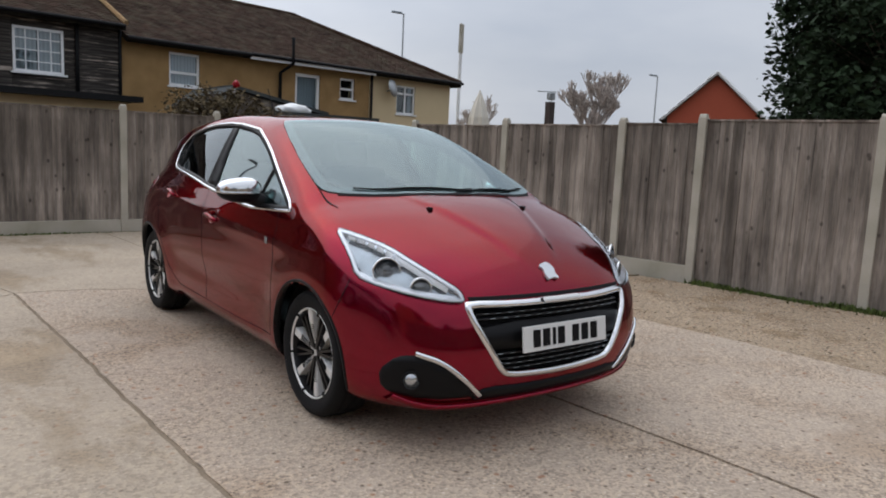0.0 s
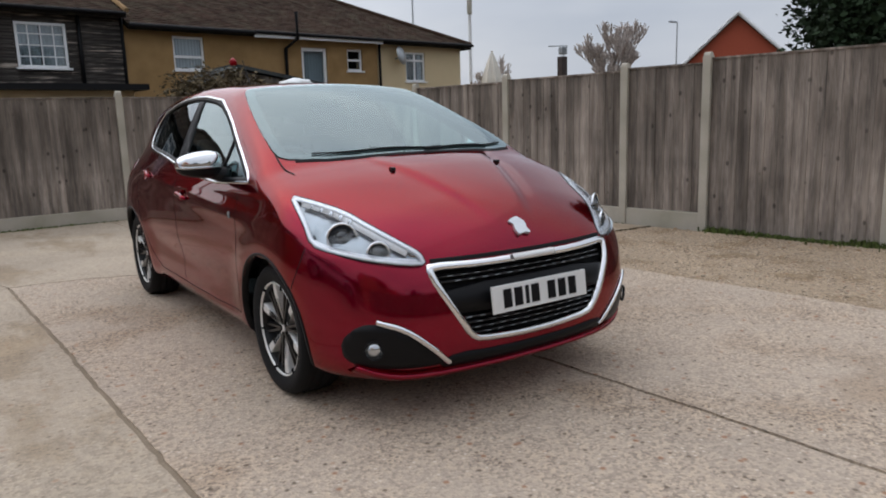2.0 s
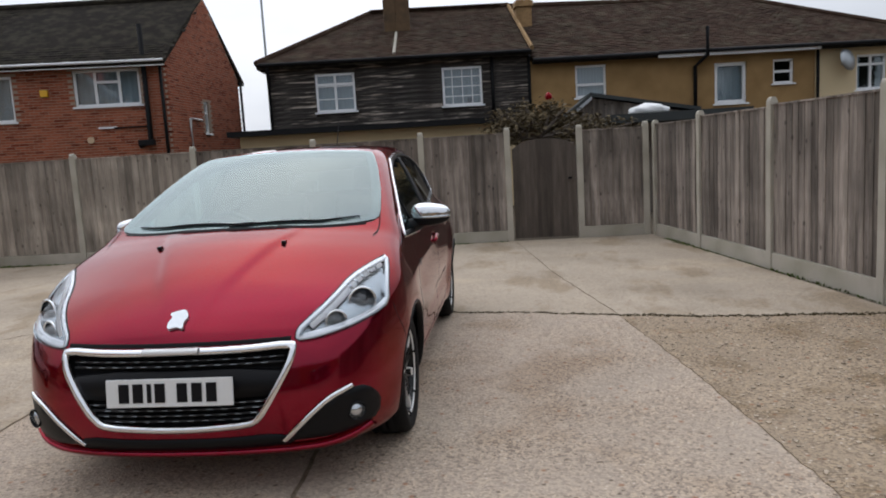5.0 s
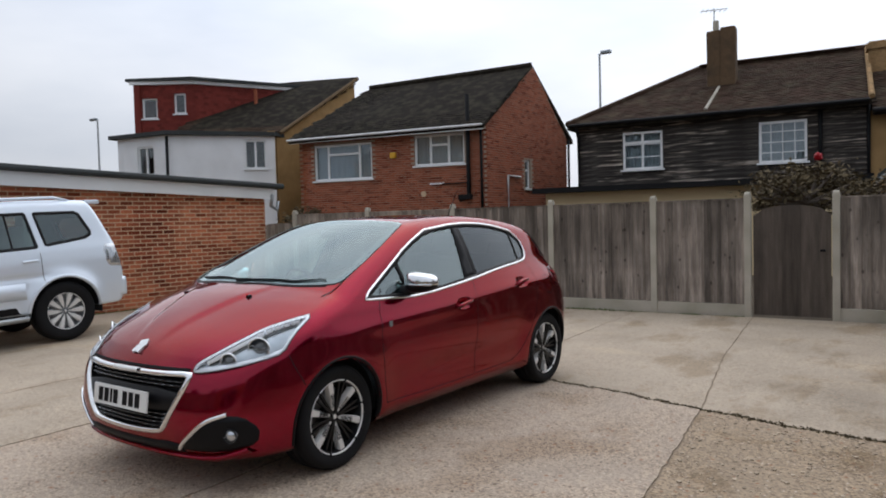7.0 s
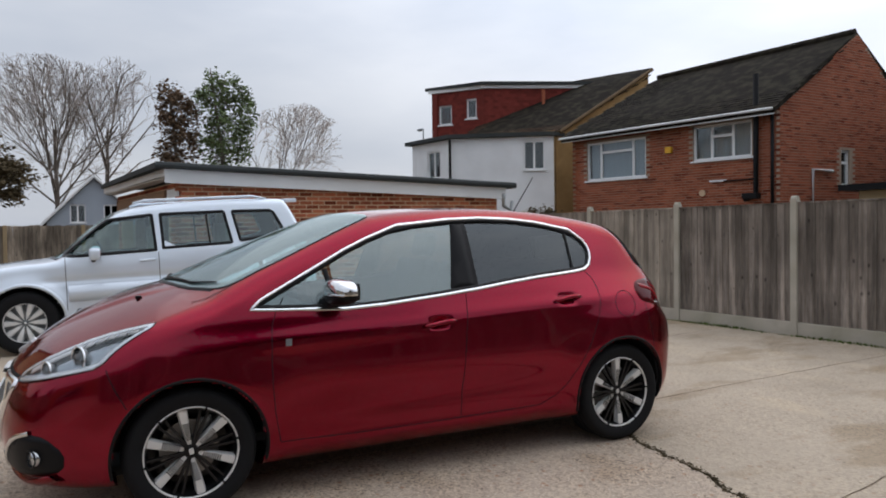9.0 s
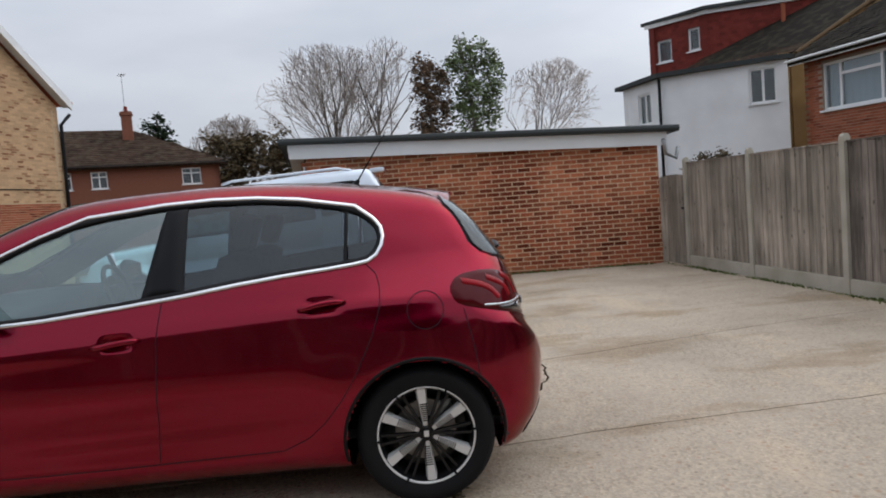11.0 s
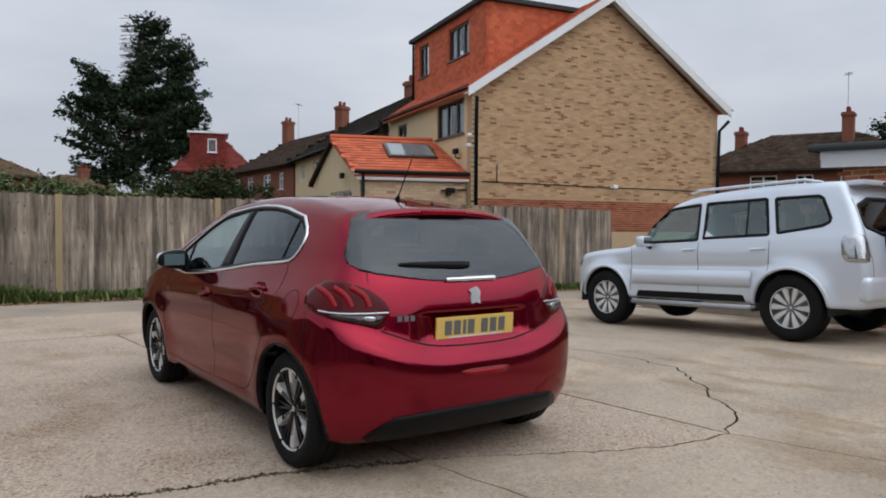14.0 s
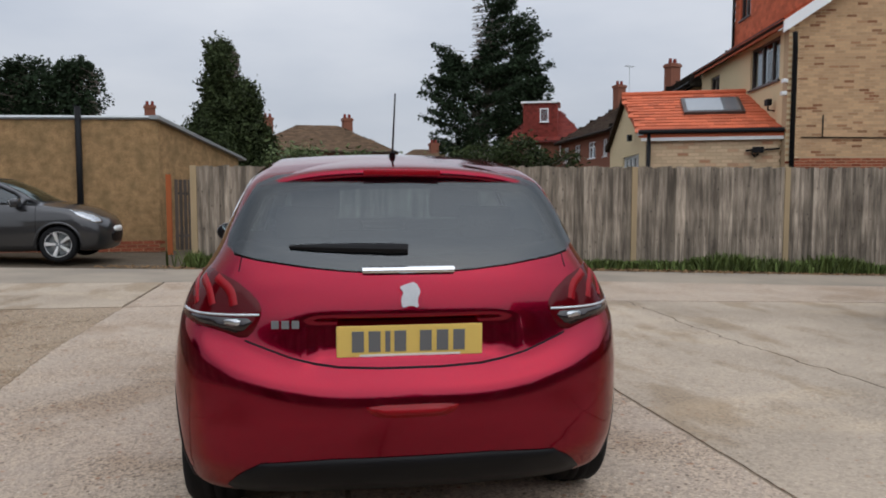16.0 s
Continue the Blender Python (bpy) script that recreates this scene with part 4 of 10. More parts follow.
def bricks(parent, m, outline, holes, material, name="brickwork", lo=None, size=(0.213, 0.063), joint=0.013, proud=0.0065):
    """The bricks of a wall face, in courses, as one mesh of single bricks."""
    o = np.array(outline)
    u0, u1, z0, z1 = o[:, 0].min(), o[:, 0].max(), o[:, 1].min() if lo is None else lo, o[:, 1].max()
    items = []
    row = 0
    w, h = size
    z = z0 + h / 2
    inner = [tuple(q) for q in shrink(outline, 0.02)]
    cs = []
    while z < z1:
        u = u0 + (w / 2 if row % 2 == 0 else 0)
        while u < u1:
            cs.append((u, z))
            u += w + joint
        z += h + joint
        row += 1
    cs = np.array(cs)
    ok = inside(inner, cs[:, 0], cs[:, 1])
    for a, b, c, d in holes:
        ok &= ~((cs[:, 0] > a - w * 0.5) & (cs[:, 0] < b + w * 0.5) & (cs[:, 1] > c - h * 0.6) & (cs[:, 1] < d + h * 0.6))
    r = random.Random(len(cs))
    for u, z in cs[ok]:
        items.append(((u, 0.004 - r.uniform(0, 0.003), z), (w / 2, proud, h / 2), None))
    ob = finish(name, boxes_mesh(name, items), material, parent)
    ob["kind"] = "stuff"
    return set_at(ob, m)


def tiles(parent, corners, material, gauge=0.11, width=0.17, name="roof_tiles", under=None, lift=0.012, plain=False):
    """A roof slope of lapped tiles over an outline in space; the first side is the eave."""
    c = [Vector(p) for p in corners]
    e = (c[1] - c[0]).normalized()
    n = e.cross(c[-1] - c[0]).normalized()
    if n.z < 0:
        n = -n
    s = n.cross(e)
    if s.z < 0:
        s = -s
    uv = [((p - c[0]).dot(e), (p - c[0]).dot(s)) for p in c]
    a = np.array(uv)
    g1, g2 = np.meshgrid(np.arange(a[:, 0].min() + width / 2, a[:, 0].max(), width), np.arange(gauge * 0.3, a[:, 1].max(), gauge))
    g1 = g1 + (np.arange(g1.shape[0])[:, None] % 2) * width / 2
    P = np.stack([g1.ravel(), g2.ravel()], 1)
    P = P[inside([tuple(q) for q in uv], P[:, 0], P[:, 1])]
    R = np.array(Matrix((e, s, n)).transposed()) @ np.array(Matrix.Rotation(radians(-4.5), 3, "X"))
    r = random.Random(len(P))
    items = [(np.array(c[0] + e * u + s * v + n * (lift + r.uniform(-0.003, 0.004))), (width / 2 - 0.004, gauge * 0.72, 0.008), R) for u, v in P]
    bm = bmesh.new()
    top = [bm.verts.new(p) for p in c]
    bot = [bm.verts.new(p - Vector((0, 0, 0.12))) for p in c]
    bm.faces.new(top)
    bm.faces.new(bot[::-1])
    for i in range(len(c)):
        j = (i + 1) % len(c)
        bm.faces.new((top[j], top[i], bot[i], bot[j]))
    bmesh.ops.recalc_face_normals(bm, faces=bm.faces)
    slope = part("roof", bm, under or material, parent)
    if plain:
        return slope
    ob = finish(name, boxes_mesh(name, items), material, slope)
    ob["kind"] = "stuff"
    return slope


def window(parent, m, u0, u1, z0, z1, cols=(0.5,), rows=(), frame_mat=None, curtain=0.0, recess=0.05, sill=True, fw=0.055, bars=(0, 0), tall=1.0, glassm=None):
    """A window: frame with mullions, panes, sill, and what shows behind it."""
    frame_mat = frame_mat or M_UPVC
    W, H = u1 - u0, z1 - z0
    bm = bmesh.new()
    for cx, cz, sx, sz in ((W / 2, fw / 2, W, fw), (W / 2, H - fw / 2, W, fw), (fw / 2, H / 2, fw, H), (W - fw / 2, H / 2, fw, H)):
        add_box(bm, cx, 0.035, cz, sx, 0.07, sz)
    wn_ = set_at(part("window", bm, frame_mat, parent, "white framed window" if frame_mat is M_UPVC else "dark framed window"), m @ Matrix.Translation((u0, recess, z0)))
    for c in cols:
        part("mullion", box(c * W, 0.037, H / 2, fw * 1.1, 0.066, H - 2 * fw), frame_mat, wn_)
    for c0, c1, q in rows:
        part("transom", box((c0 + c1) / 2 * W, 0.038, q * H, (c1 - c0) * W - fw, 0.064, fw * 1.1), frame_mat, wn_)
    if bars[0]:
        for k in range(1, bars[0]):
            part("glazing_bar", box(W * k / bars[0], 0.03, H / 2, 0.022, 0.03, H - 2 * fw), frame_mat, wn_)
        for k in range(1, bars[1]):
            part("glazing_bar", box(W / 2, 0.028, H * k / bars[1], W - 2 * fw, 0.03, 0.022), frame_mat, wn_)
    edges = [0.0, *cols, 1.0]
    for a, b in zip(edges, edges[1:]):
        pn = part("pane", box((a + b) / 2 * W, 0.04, H / 2, (b - a) * W - fw * 0.8, 0.006, H - fw * 1.6), glassm or G_HOUSE, wn_)
        pn.visible_shadow = False
    # no room is built: the near-black colour of this sheet paints its shade
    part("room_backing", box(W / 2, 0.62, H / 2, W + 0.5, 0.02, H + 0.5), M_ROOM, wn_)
    if curtain:
        for s in (0, 1):
            n = 10
            cw = W * curtain
            bm = bmesh.new()
            pr = None
            for k in range(n * 2 + 1):
                x = (k / (n * 2)) * cw
                x = x + 0.03 if s == 0 else W - 0.03 - x
                q = [bm.verts.new((x, 0.13 + 0.018 * math.cos(k * 1.6), zz)) for zz in (0.02, H - 0.02)]
                if pr:
                    bm.faces.new((pr[0], q[0], q[1], pr[1]))
                pr = q
            part("curtain", bm, M_CURTAIN, wn_, "pale curtain", True)
    if sill:
        part("window_sill", box(W / 2, -0.03, -0.02, W + 0.10, 0.14, 0.045, None, 0.008), frame_mat, wn_)
    return wn_


def pipe(parent, pts, r, material, m=None, name="downpipe"):
    ob = part(name, tube(pts, r, 8), material, parent, "", True)
    return set_at(ob, m) if m is not None else ob


def chimney(parent, x, y, z0, z1, w, d, turn, material, pots=1, name="chimney"):
    bm = box(0, 0, (z1 - z0) / 2, w, d, z1 - z0)
    add_box(bm, 0, 0, z1 - z0 - 0.12, w + 0.10, d + 0.10, 0.14)
    ch = set_at(part(name, bm, material, parent), Matrix.Translation((x, y, z0)) @ Matrix.Rotation(turn, 4, "Z"))
    for k in range(pots):
        part("chimney_pot", cyl(((k - (pots - 1) / 2) * w * 0.5, 0, z1 - z0), ((k - (pots - 1) / 2) * w * 0.5, 0, z1 - z0 + 0.25), 0.10, 0.08), M_TILEHUNG, ch)
    return ch


def aerial(parent, x, y, z, h=1.0, turn=0.5):
    bm = tube([(0, 0, 0), (0, 0, h)], 0.015, 6)
    add_cyl(bm, (-0.35, 0, h - 0.06), (0.35, 0, h - 0.02), 0.01, seg=6)
    for k in range(6):
        add_cyl(bm, (-0.3 + 0.12 * k, -0.18, h - 0.05), (-0.3 + 0.12 * k, 0.18, h - 0.05), 0.007, seg=5)
    set_at(part("tv_aerial", bm, M_STEEL, parent), Matrix.Translation((x, y, z)) @ Matrix.Rotation(turn, 4, "Z"))


# the terrace: black boarded house, ochre pebbledashed house, cream end house
TA, TB = (-4.9, 13.61), (12.9, 15.75)
TM = facing(TA, TB)


def on_t(u, v, z):
    return TM @ Vector((u, v, z))


terrace = empty("terraced_house")
tagged(terrace, "old two-storey house with black weatherboards and brown tiled roof", "house")
hA, hB = (4.69, 5.71, 2.56, 3.53), (1.45, 2.45, 2.58, 3.54)
wall(terrace, TM, [(0.25, -0.3), (6.96, -0.3), (6.96, 3.85), (0.25, 3.85)], [hA, hB], M_DARK)
wall(terrace, TM @ Matrix.Translation((0, 7.9, 0)), [(0.25, -0.3), (6.96, -0.3), (6.96, 3.85), (0.25, 3.85)], [], M_DARK)
wall(terrace, facing(on_t(0.25, 8.0, 0)[:2], on_t(0.25, 0.25, 0)[:2]), [(0, -0.3), (7.75, -0.3), (7.75, 3.85), (0, 3.85)], [], M_DARK)
r = random.Random(3)
z = 2.2
while z < 3.78:
    for u0, u1 in ((0.25, 1.43), (1.43, 2.47), (2.47, 4.67), (4.67, 5.73), (5.73, 6.94)):
        if (u0 == 1.43 or u0 == 4.67) and 2.40 < z < 3.56:
            continue
        bm = box((u1 - u0) / 2, -0.012, 0.07, u1 - u0 - 0.004, 0.018, 0.145, Matrix.Rotation(radians(-6), 4, "X"))
        set_at(part("weatherboard", bm, M_DARK, terrace), TM @ Matrix.Translation((u0, r.uniform(-0.006, 0.004), z)) @ Matrix.Rotation(r.uniform(-0.006, 0.006), 4, "Y"))
    z += 0.128
window(terrace, TM, *hA, cols=(), bars=(4, 4), curtain=0.46, recess=-0.02)
window(terrace, TM, *hB, cols=(0.5,), rows=((0, 1, 0.72),), bars=(2, 3), curtain=0.48, recess=-0.02)
ochre = empty("terraced_house")
tagged(ochre, "old two-storey house with ochre pebbledash and brown tiled roof", "house")
hT1, hT2, hT3 = (8.13, 8.93, 2.58, 3.40), (11.76, 12.60, 2.22, 3.27), (13.30, 13.84, 2.66, 3.28)
wall(ochre, TM, [(6.97, -0.3), (14.40, -0.3), (14.40, 3.60), (6.97, 3.60)], [hT1, hT2, hT3], M_RENDER)
wall(ochre, TM @ Matrix.Translation((0, 7.9, 0)), [(6.97, -0.3), (14.40, -0.3), (14.40, 3.60), (6.97, 3.60)], [], M_RENDER)
window(ochre, TM, *hT1, cols=(), rows=((0, 1, 0.4),), curtain=0.5)
window(ochre, TM, *hT2, cols=(), curtain=0.5, fw=0.09)
window(ochre, TM, *hT3, cols=(), rows=((0, 1, 0.5),))
cream = empty("terraced_house")
tagged(cream, "cream rendered end house with brown tiled hipped roof", "house")
hT4 = (15.50, 16.30, 2.38, 3.28)
wall(cream, TM, [(14.41, -0.3), (17.85, -0.3), (17.85, 3.58), (14.41, 3.58)], [hT4], M_CREAM)
wall(cream, facing(on_t(17.85, 0.25, 0)[:2], on_t(17.85, 8, 0)[:2]), [(0, -0.3), (7.75, -0.3), (7.75, 3.58), (0, 3.58)], [], M_CREAM)
window(cream, TM, *hT4, cols=(0.5,), rows=((0, 1, 0.72),), frame_mat=M_UPVC, curtain=0.2)
RZ = 5.68
tiles(terrace, [on_t(0.05, -0.30, 3.82), on_t(6.98, -0.30, 3.82), on_t(6.98, 4.0, RZ + 0.03), on_t(2.75, 4.0, RZ + 0.03)], M_TILE, 0.13, 0.19, under=M_TILEDARK)
tiles(terrace, [on_t(0.05, 8.2, 3.82), on_t(0.05, -0.30, 3.82), on_t(2.75, 4.0, RZ + 0.03)], M_TILE, 0.13, 0.19, under=M_TILEDARK)
tiles(ochre, [on_t(7.0, -0.28, 3.58), on_t(14.40, -0.28, 3.56), on_t(14.20, 4.0, RZ - 0.12), on_t(7.0, 4.0, RZ - 0.02)], M_TILE, 0.13, 0.19, under=M_TILEDARK)
tiles(cream, [on_t(14.41, -0.28, 3.56), on_t(18.10, -0.28, 3.54), on_t(14.22, 4.0, RZ - 0.12)], M_TILE, 0.13, 0.19, under=M_TILEDARK)
tiles(cream, [on_t(18.10, -0.28, 3.54), on_t(18.10, 8.2, 3.54), on_t(14.22, 4.0, RZ - 0.12)], M_TILE, 0.13, 0.19, under=M_TILEDARK)
tiles(terrace, [on_t(6.98, 8.2, 3.82), on_t(0.05, 8.2, 3.82), on_t(2.75, 4.0, RZ + 0.03), on_t(6.98, 4.0, RZ + 0.03)], M_TILE, 0.4, 0.5, under=M_TILEDARK)
tiles(ochre, [on_t(14.40, 8.2, 3.58), on_t(7.0, 8.2, 3.58), on_t(7.0, 4.0, RZ - 0.02), on_t(14.20, 4.0, RZ - 0.12)], M_TILE, 0.4, 0.5, under=M_TILEDARK)
part("ridge", tube([on_t(2.75, 4.0, RZ + 0.06), on_t(7.0, 4.0, RZ + 0.06)], 0.10, 8), M_TILE, terrace)
part("hip_ridge", tube([on_t(0.05, -0.30, 3.85), on_t(2.75, 4.0, RZ + 0.06)], 0.08, 8), M_TILE, terrace)
part("ridge", tube([on_t(7.0, 4.0, RZ + 0.03), on_t(14.2, 4.0, RZ - 0.09)], 0.10, 8), M_TILE, ochre)
part("hip_ridge", tube([on_t(18.10, -0.28, 3.57), on_t(14.2, 4.0, RZ - 0.09)], 0.08, 8), M_TILE, cream)
part("party_verge", tube([on_t(6.99, -0.30, 3.88), on_t(6.99, 4.0, RZ + 0.08)], 0.06, 6), M_PEBBLE, terrace)
part("flashing_strip", tube([on_t(3.50, -0.10, 3.95), on_t(3.55, 1.8, 4.76)], 0.04, 6), M_POST, terrace)
q = on_t(3.58, 2.2, 0)
M_STACK = mat("sooty_brown_stack", (0.12, 0.078, 0.045), 0.92, var=0.6, scale=5, fine=30, bump=0.5, bump_scale=25, stain=(0.05, 0.04, 0.03), stain_scale=2.2, stain_amt=0.6)
stack = bmesh.new()
for du, w, top in ((-0.19, 0.34, 6.30), (0.17, 0.40, 6.36)):
    add_box(stack, du, 0.02 * du, (4.3 + top) / 2 - 4.3, w, 0.52, top - 4.3, None, 0.05)
    add_box(stack, du, 0.0, top - 4.34, w * 0.8, 0.42, 0.10, None, 0.03)
for v in stack.verts:
    v.co += Vector((noise.noise(v.co * 3.1), noise.noise(v.co * 2.7 + Vector((5, 0, 0))), 0)) * 0.03
stack = set_at(part("chimney", stack, M_STACK, terrace, "rendered double chimney stack"), Matrix.Translation((q.x, q.y, 4.3)) @ Matrix.Rotation(0.12, 4, "Z"))
part("chimney_pot", cyl((-0.15, 0, 2.02), (-0.15, 0, 2.30), 0.085, 0.075), M_POST, stack, "pale chimney pot")
aerial(terrace, q.x - 0.2, q.y, 6.45, 0.5)
q = on_t(7.2, 2.4, 0)
chimney(ochre, q.x, q.y, 4.5, 5.55, 0.42, 0.42, 0.12, M_PEBBLE, 0)
part("roof_light", box(0, 0, 0, 0.55, 0.05, 0.45, TM @ Matrix.Translation((12.6, 3.0, 5.10)) @ Matrix.Rotation(radians(-64), 4, "X")), M_STEEL, ochre)
part("roof_patch", box(0, 0, 0, 0.5, 0.03, 0.5, TM @ Matrix.Translation((10.6, 2.6, 4.94)) @ Matrix.Rotation(radians(-64), 4, "X")), M_POST, ochre)
part("gutter", tube([on_t(0.1, -0.36, 3.80), on_t(6.95, -0.36, 3.80)], 0.045, 8), M_GUTTER, terrace)
part("gutter", tube([on_t(7.0, -0.34, 3.56), on_t(10.2, -0.34, 3.55)], 0.055, 8), M_GUTTER, ochre)
part("fascia", box(12.3, -0.30, 3.50, 4.2, 0.03, 0.12, TM), M_WHITE, ochre, "white fascia board")
part("gutter", tube([on_t(10.2, -0.36, 3.57), on_t(18.1, -0.36, 3.54)], 0.05, 8), M_GUTTER, cream)
pipe(ochre, [(11.42, -0.42, 4.15), (11.42, -0.42, 3.45), (11.22, -0.10, 3.20), (11.22, -0.08, 1.4)], 0.05, M_GUTTER, TM)
pipe(terrace, [(5.98, -0.06, 3.75), (5.98, -0.06, 2.2)], 0.045, M_GUTTER, TM)
pipe(terrace, [(0.30, -0.3, 3.75), (0.28, -0.08, 3.5), (0.28, -0.08, 1.5)], 0.045, M_GUTTER, TM)
pipe(terrace, [(6.93, -0.05, 3.8), (6.93, -0.05, 1.8)], 0.04, M_GUTTER, TM)
pipe(cream, [(14.45, -0.06, 3.5), (14.45, -0.06, 1.8)], 0.04, M_GUTTER, TM)
bm = lathe([(0.0, 0.10), (0.12, 0.085), (0.22, 0.045), (0.29, 0.0), (0.285, -0.008), (0.21, 0.035), (0.0, 0.088)], 24, "z")
bm.transform(TM @ Matrix.Translation((15.08, -0.32, 3.14)) @ Matrix.Rotation(radians(75), 4, "X") @ Matrix.Rotation(radians(25), 4, "Y"))
dish = part("satellite_dish", bm, M_STEEL, cream, "grey satellite dish", True)
part("bracket", tube([on_t(15.08, -0.02, 3.05), on_t(15.08, -0.28, 3.10)], 0.02, 6), M_STEEL, dish)
part("lean_to_roof", box(3.2, -0.6, 2.10, 7.6, 1.3, 0.13, TM), M_GUTTER, terrace, "black flat roof of the rear lean-to")
part("lean_to_wall", box(3.2, -0.4, 0.85, 7.2, 0.8, 2.4, TM), M_CREAM, terrace)

# sheds behind the fence
shed = empty("garden_shed")
tagged(shed, "dark felt-roofed garden shed behind the fence", "shed")
part("shed_wall", prism([(2.65, -0.1), (5.0, -0.1), (5.0, 1.88), (3.02, 2.28), (2.65, 2.0)], 2.2, Matrix.Translation((0, 9.95, 0))), M_FENCE, shed)
for p0, p1 in (((2.55, 1.93), (3.04, 2.30)), ((3.0, 2.30), (5.1, 1.90))):
    part("shed_roof", prism([p0, p1, (p1[0], p1[1] + 0.07), (p0[0], p0[1] + 0.07)], 2.5, Matrix.Translation((0, 9.8, 0))), M_FELT, shed)
part("barge_board", prism([(2.52, 1.83), (3.03, 2.23), (3.03, 2.30), (2.52, 1.90)], 0.03, Matrix.Translation((0, 9.77, 0))), M_STEEL, shed)
part("flat_roof", box(4.5, 9.4, 1.80, 2.5, 1.2, 0.16), M_FELT, shed)
bm = bmesh.new()
bmesh.ops.create_icosphere(bm, subdivisions=3, radius=1.0)
for v in bm.verts:
    n = noise.noise(v.co * 2.2) * 0.25
    v.co = Vector((v.co.x * 0.36 * (1 + n), v.co.y * 0.25 * (1 + n), max(v.co.z, -0.4) * 0.13 * (1 + n)))
bm.transform(Matrix.Translation((4.0, 9.2, 1.93)))
tagged(part("plastic_bag", bm, M_WHITE, smooth=True), "crumpled white plastic bag on the shed roof", "bag")

# brick house with dark tiled roof
CA, CB = (-12.95, 10.75), (-6.65, 12.10)
CM = facing(CA, CB)
CS = facing(CB, (-6.85, 17.3))
brick_house = empty("brick_house")
tagged(brick_house, "red brick house with dark tiled gable roof", "house")
c1, c2, c3 = (1.07, 3.02, 2.66, 3.70), (4.37, 5.87, 2.93, 3.77), (2.34, 2.68, 2.27, 3.12)
oc = [(0.56, -0.3), (6.44, -0.3), (6.44, 3.95), (0.56, 3.95)]
os_ = [(0, -0.3), (5.3, -0.3), (5.3, 4.0), (3.0, 5.92), (0, 3.98)]
wall(brick_house, CM, oc, [c1, c2], M_MORTARC)
wall(brick_house, CS, os_, [c3], M_MORTARC)
bricks(brick_house, CM, oc, [c1, c2], M_BRICKC, lo=1.2, size=(0.195, 0.053), joint=0.011)
bricks(brick_house, CS, os_, [c3], M_BRICKC, lo=1.2, size=(0.195, 0.053), joint=0.011)
wall(brick_house, facing((CM @ Vector((0.56, 5.6, 0)))[:2], (CM @ Vector((0.56, 0.0, 0)))[:2]), [(0, -0.3), (5.6, -0.3), (5.6, 3.9), (2.6, 5.5), (0, 3.9)], [], M_RENDER)
wall(brick_house, facing((CM @ Vector((6.3, 5.4, 0)))[:2], (CM @ Vector((0.1, 5.5, 0)))[:2]), [(0, -0.3), (6.2, -0.3), (6.2, 3.95), (0, 3.95)], [], M_MORTARC)
window(brick_house, CM, *c1, cols=(0.24, 0.78), rows=((0.24, 0.78, 0.72),), curtain=0.5)
window(brick_house, CM, *c2, cols=(0.32, 0.68), rows=((0.32, 0.68, 0.66),), curtain=0.5)
window(brick_house, CS, *c3, cols=(), rows=((0, 1, 0.65),))
ap = CS @ Vector((3.0, 0, 0))
e0, e1 = CM @ Vector((0.40, -0.32, 3.90)), CM @ Vector((6.55, -0.32, 3.92))
r1 = Vector((ap.x - 0.06, ap.y, 5.95))
r0 = r1 - (e1 - e0) * 0.90 - Vector((0, 0, 0.13))
tiles(brick_house, [e0, e1, r1, r0], M_TILEDARK, 0.14, 0.20)
b1, b0 = CS @ Vector((5.6, -0.10, 3.92)), (CS @ Vector((5.6, -0.10, 3.92))) - (e1 - e0)
tiles(brick_house, [b1, b0, r0, r1], M_TILEDARK, plain=True)
part("ridge", tube([r0 + Vector((0, 0, 0.03)), r1 + Vector((0, 0, 0.03))], 0.09, 8), M_TILEDARK, brick_house)
part("fascia", box(3.48, -0.30, 3.84, 6.10, 0.03, 0.14, CM), M_WHITE, brick_house, "white fascia board")
part("gutter", tube([e0 + Vector((0, -0.06, -0.03)), e1 + Vector((0, -0.06, -0.03))], 0.03, 8), M_WHITE, brick_house, "white gutter")
part("alarm_box", box(3.73, -0.05, 3.27, 0.17, 0.09, 0.16, CM, 0.02), mat("yellow_alarm_box", (0.75, 0.42, 0.02), 0.4), brick_house, "yellow alarm box")
part("white_strip", box(5.05, -0.03, 2.42, 0.42, 0.04, 0.045, CM), M_WHITE, brick_house)
part("round_vent", cyl((4.63, 0.0, 2.15), (4.63, -0.03, 2.15), 0.08), M_MORTAR, brick_house).matrix_basis = CM
pipe(brick_house, [(6.02, -0.10, 4.75), (6.02, -0.12, 2.0), (5.75, -0.12, 1.95)], 0.06, M_GUTTER, CM)
part("hopper", box(5.93, -0.16, 2.02, 0.36, 0.20, 0.14, CM, 0.03), M_GUTTER, brick_house, "black rain hopper")
pipe(brick_house, [(5.2, -0.05, 2.40), (6.0, -0.05, 2.41)], 0.02, M_GUTTER, CM, "cable")
pipe(brick_house, [(6.38, -0.08, 3.85), (6.38, -0.08, 1.3)], 0.04, M_GUTTER, CM)
pipe(brick_house, [(1.2, -0.05, 1.3), (1.2, -0.05, 2.62), (1.95, -0.05, 2.60)], 0.035, M_WHITE, CS)
pipe(brick_house, [(5.25, -0.1, 3.9), (5.25, -0.1, 1.3)], 0.04, M_GUTTER, CS)
part("verge", tube([CS @ Vector((-0.3, -0.06, 3.90)), r1 + Vector((0.02, 0, -0.02)), CS @ Vector((5.6, -0.06, 3.92))], 0.04, 6), M_TILEDARK, brick_house)

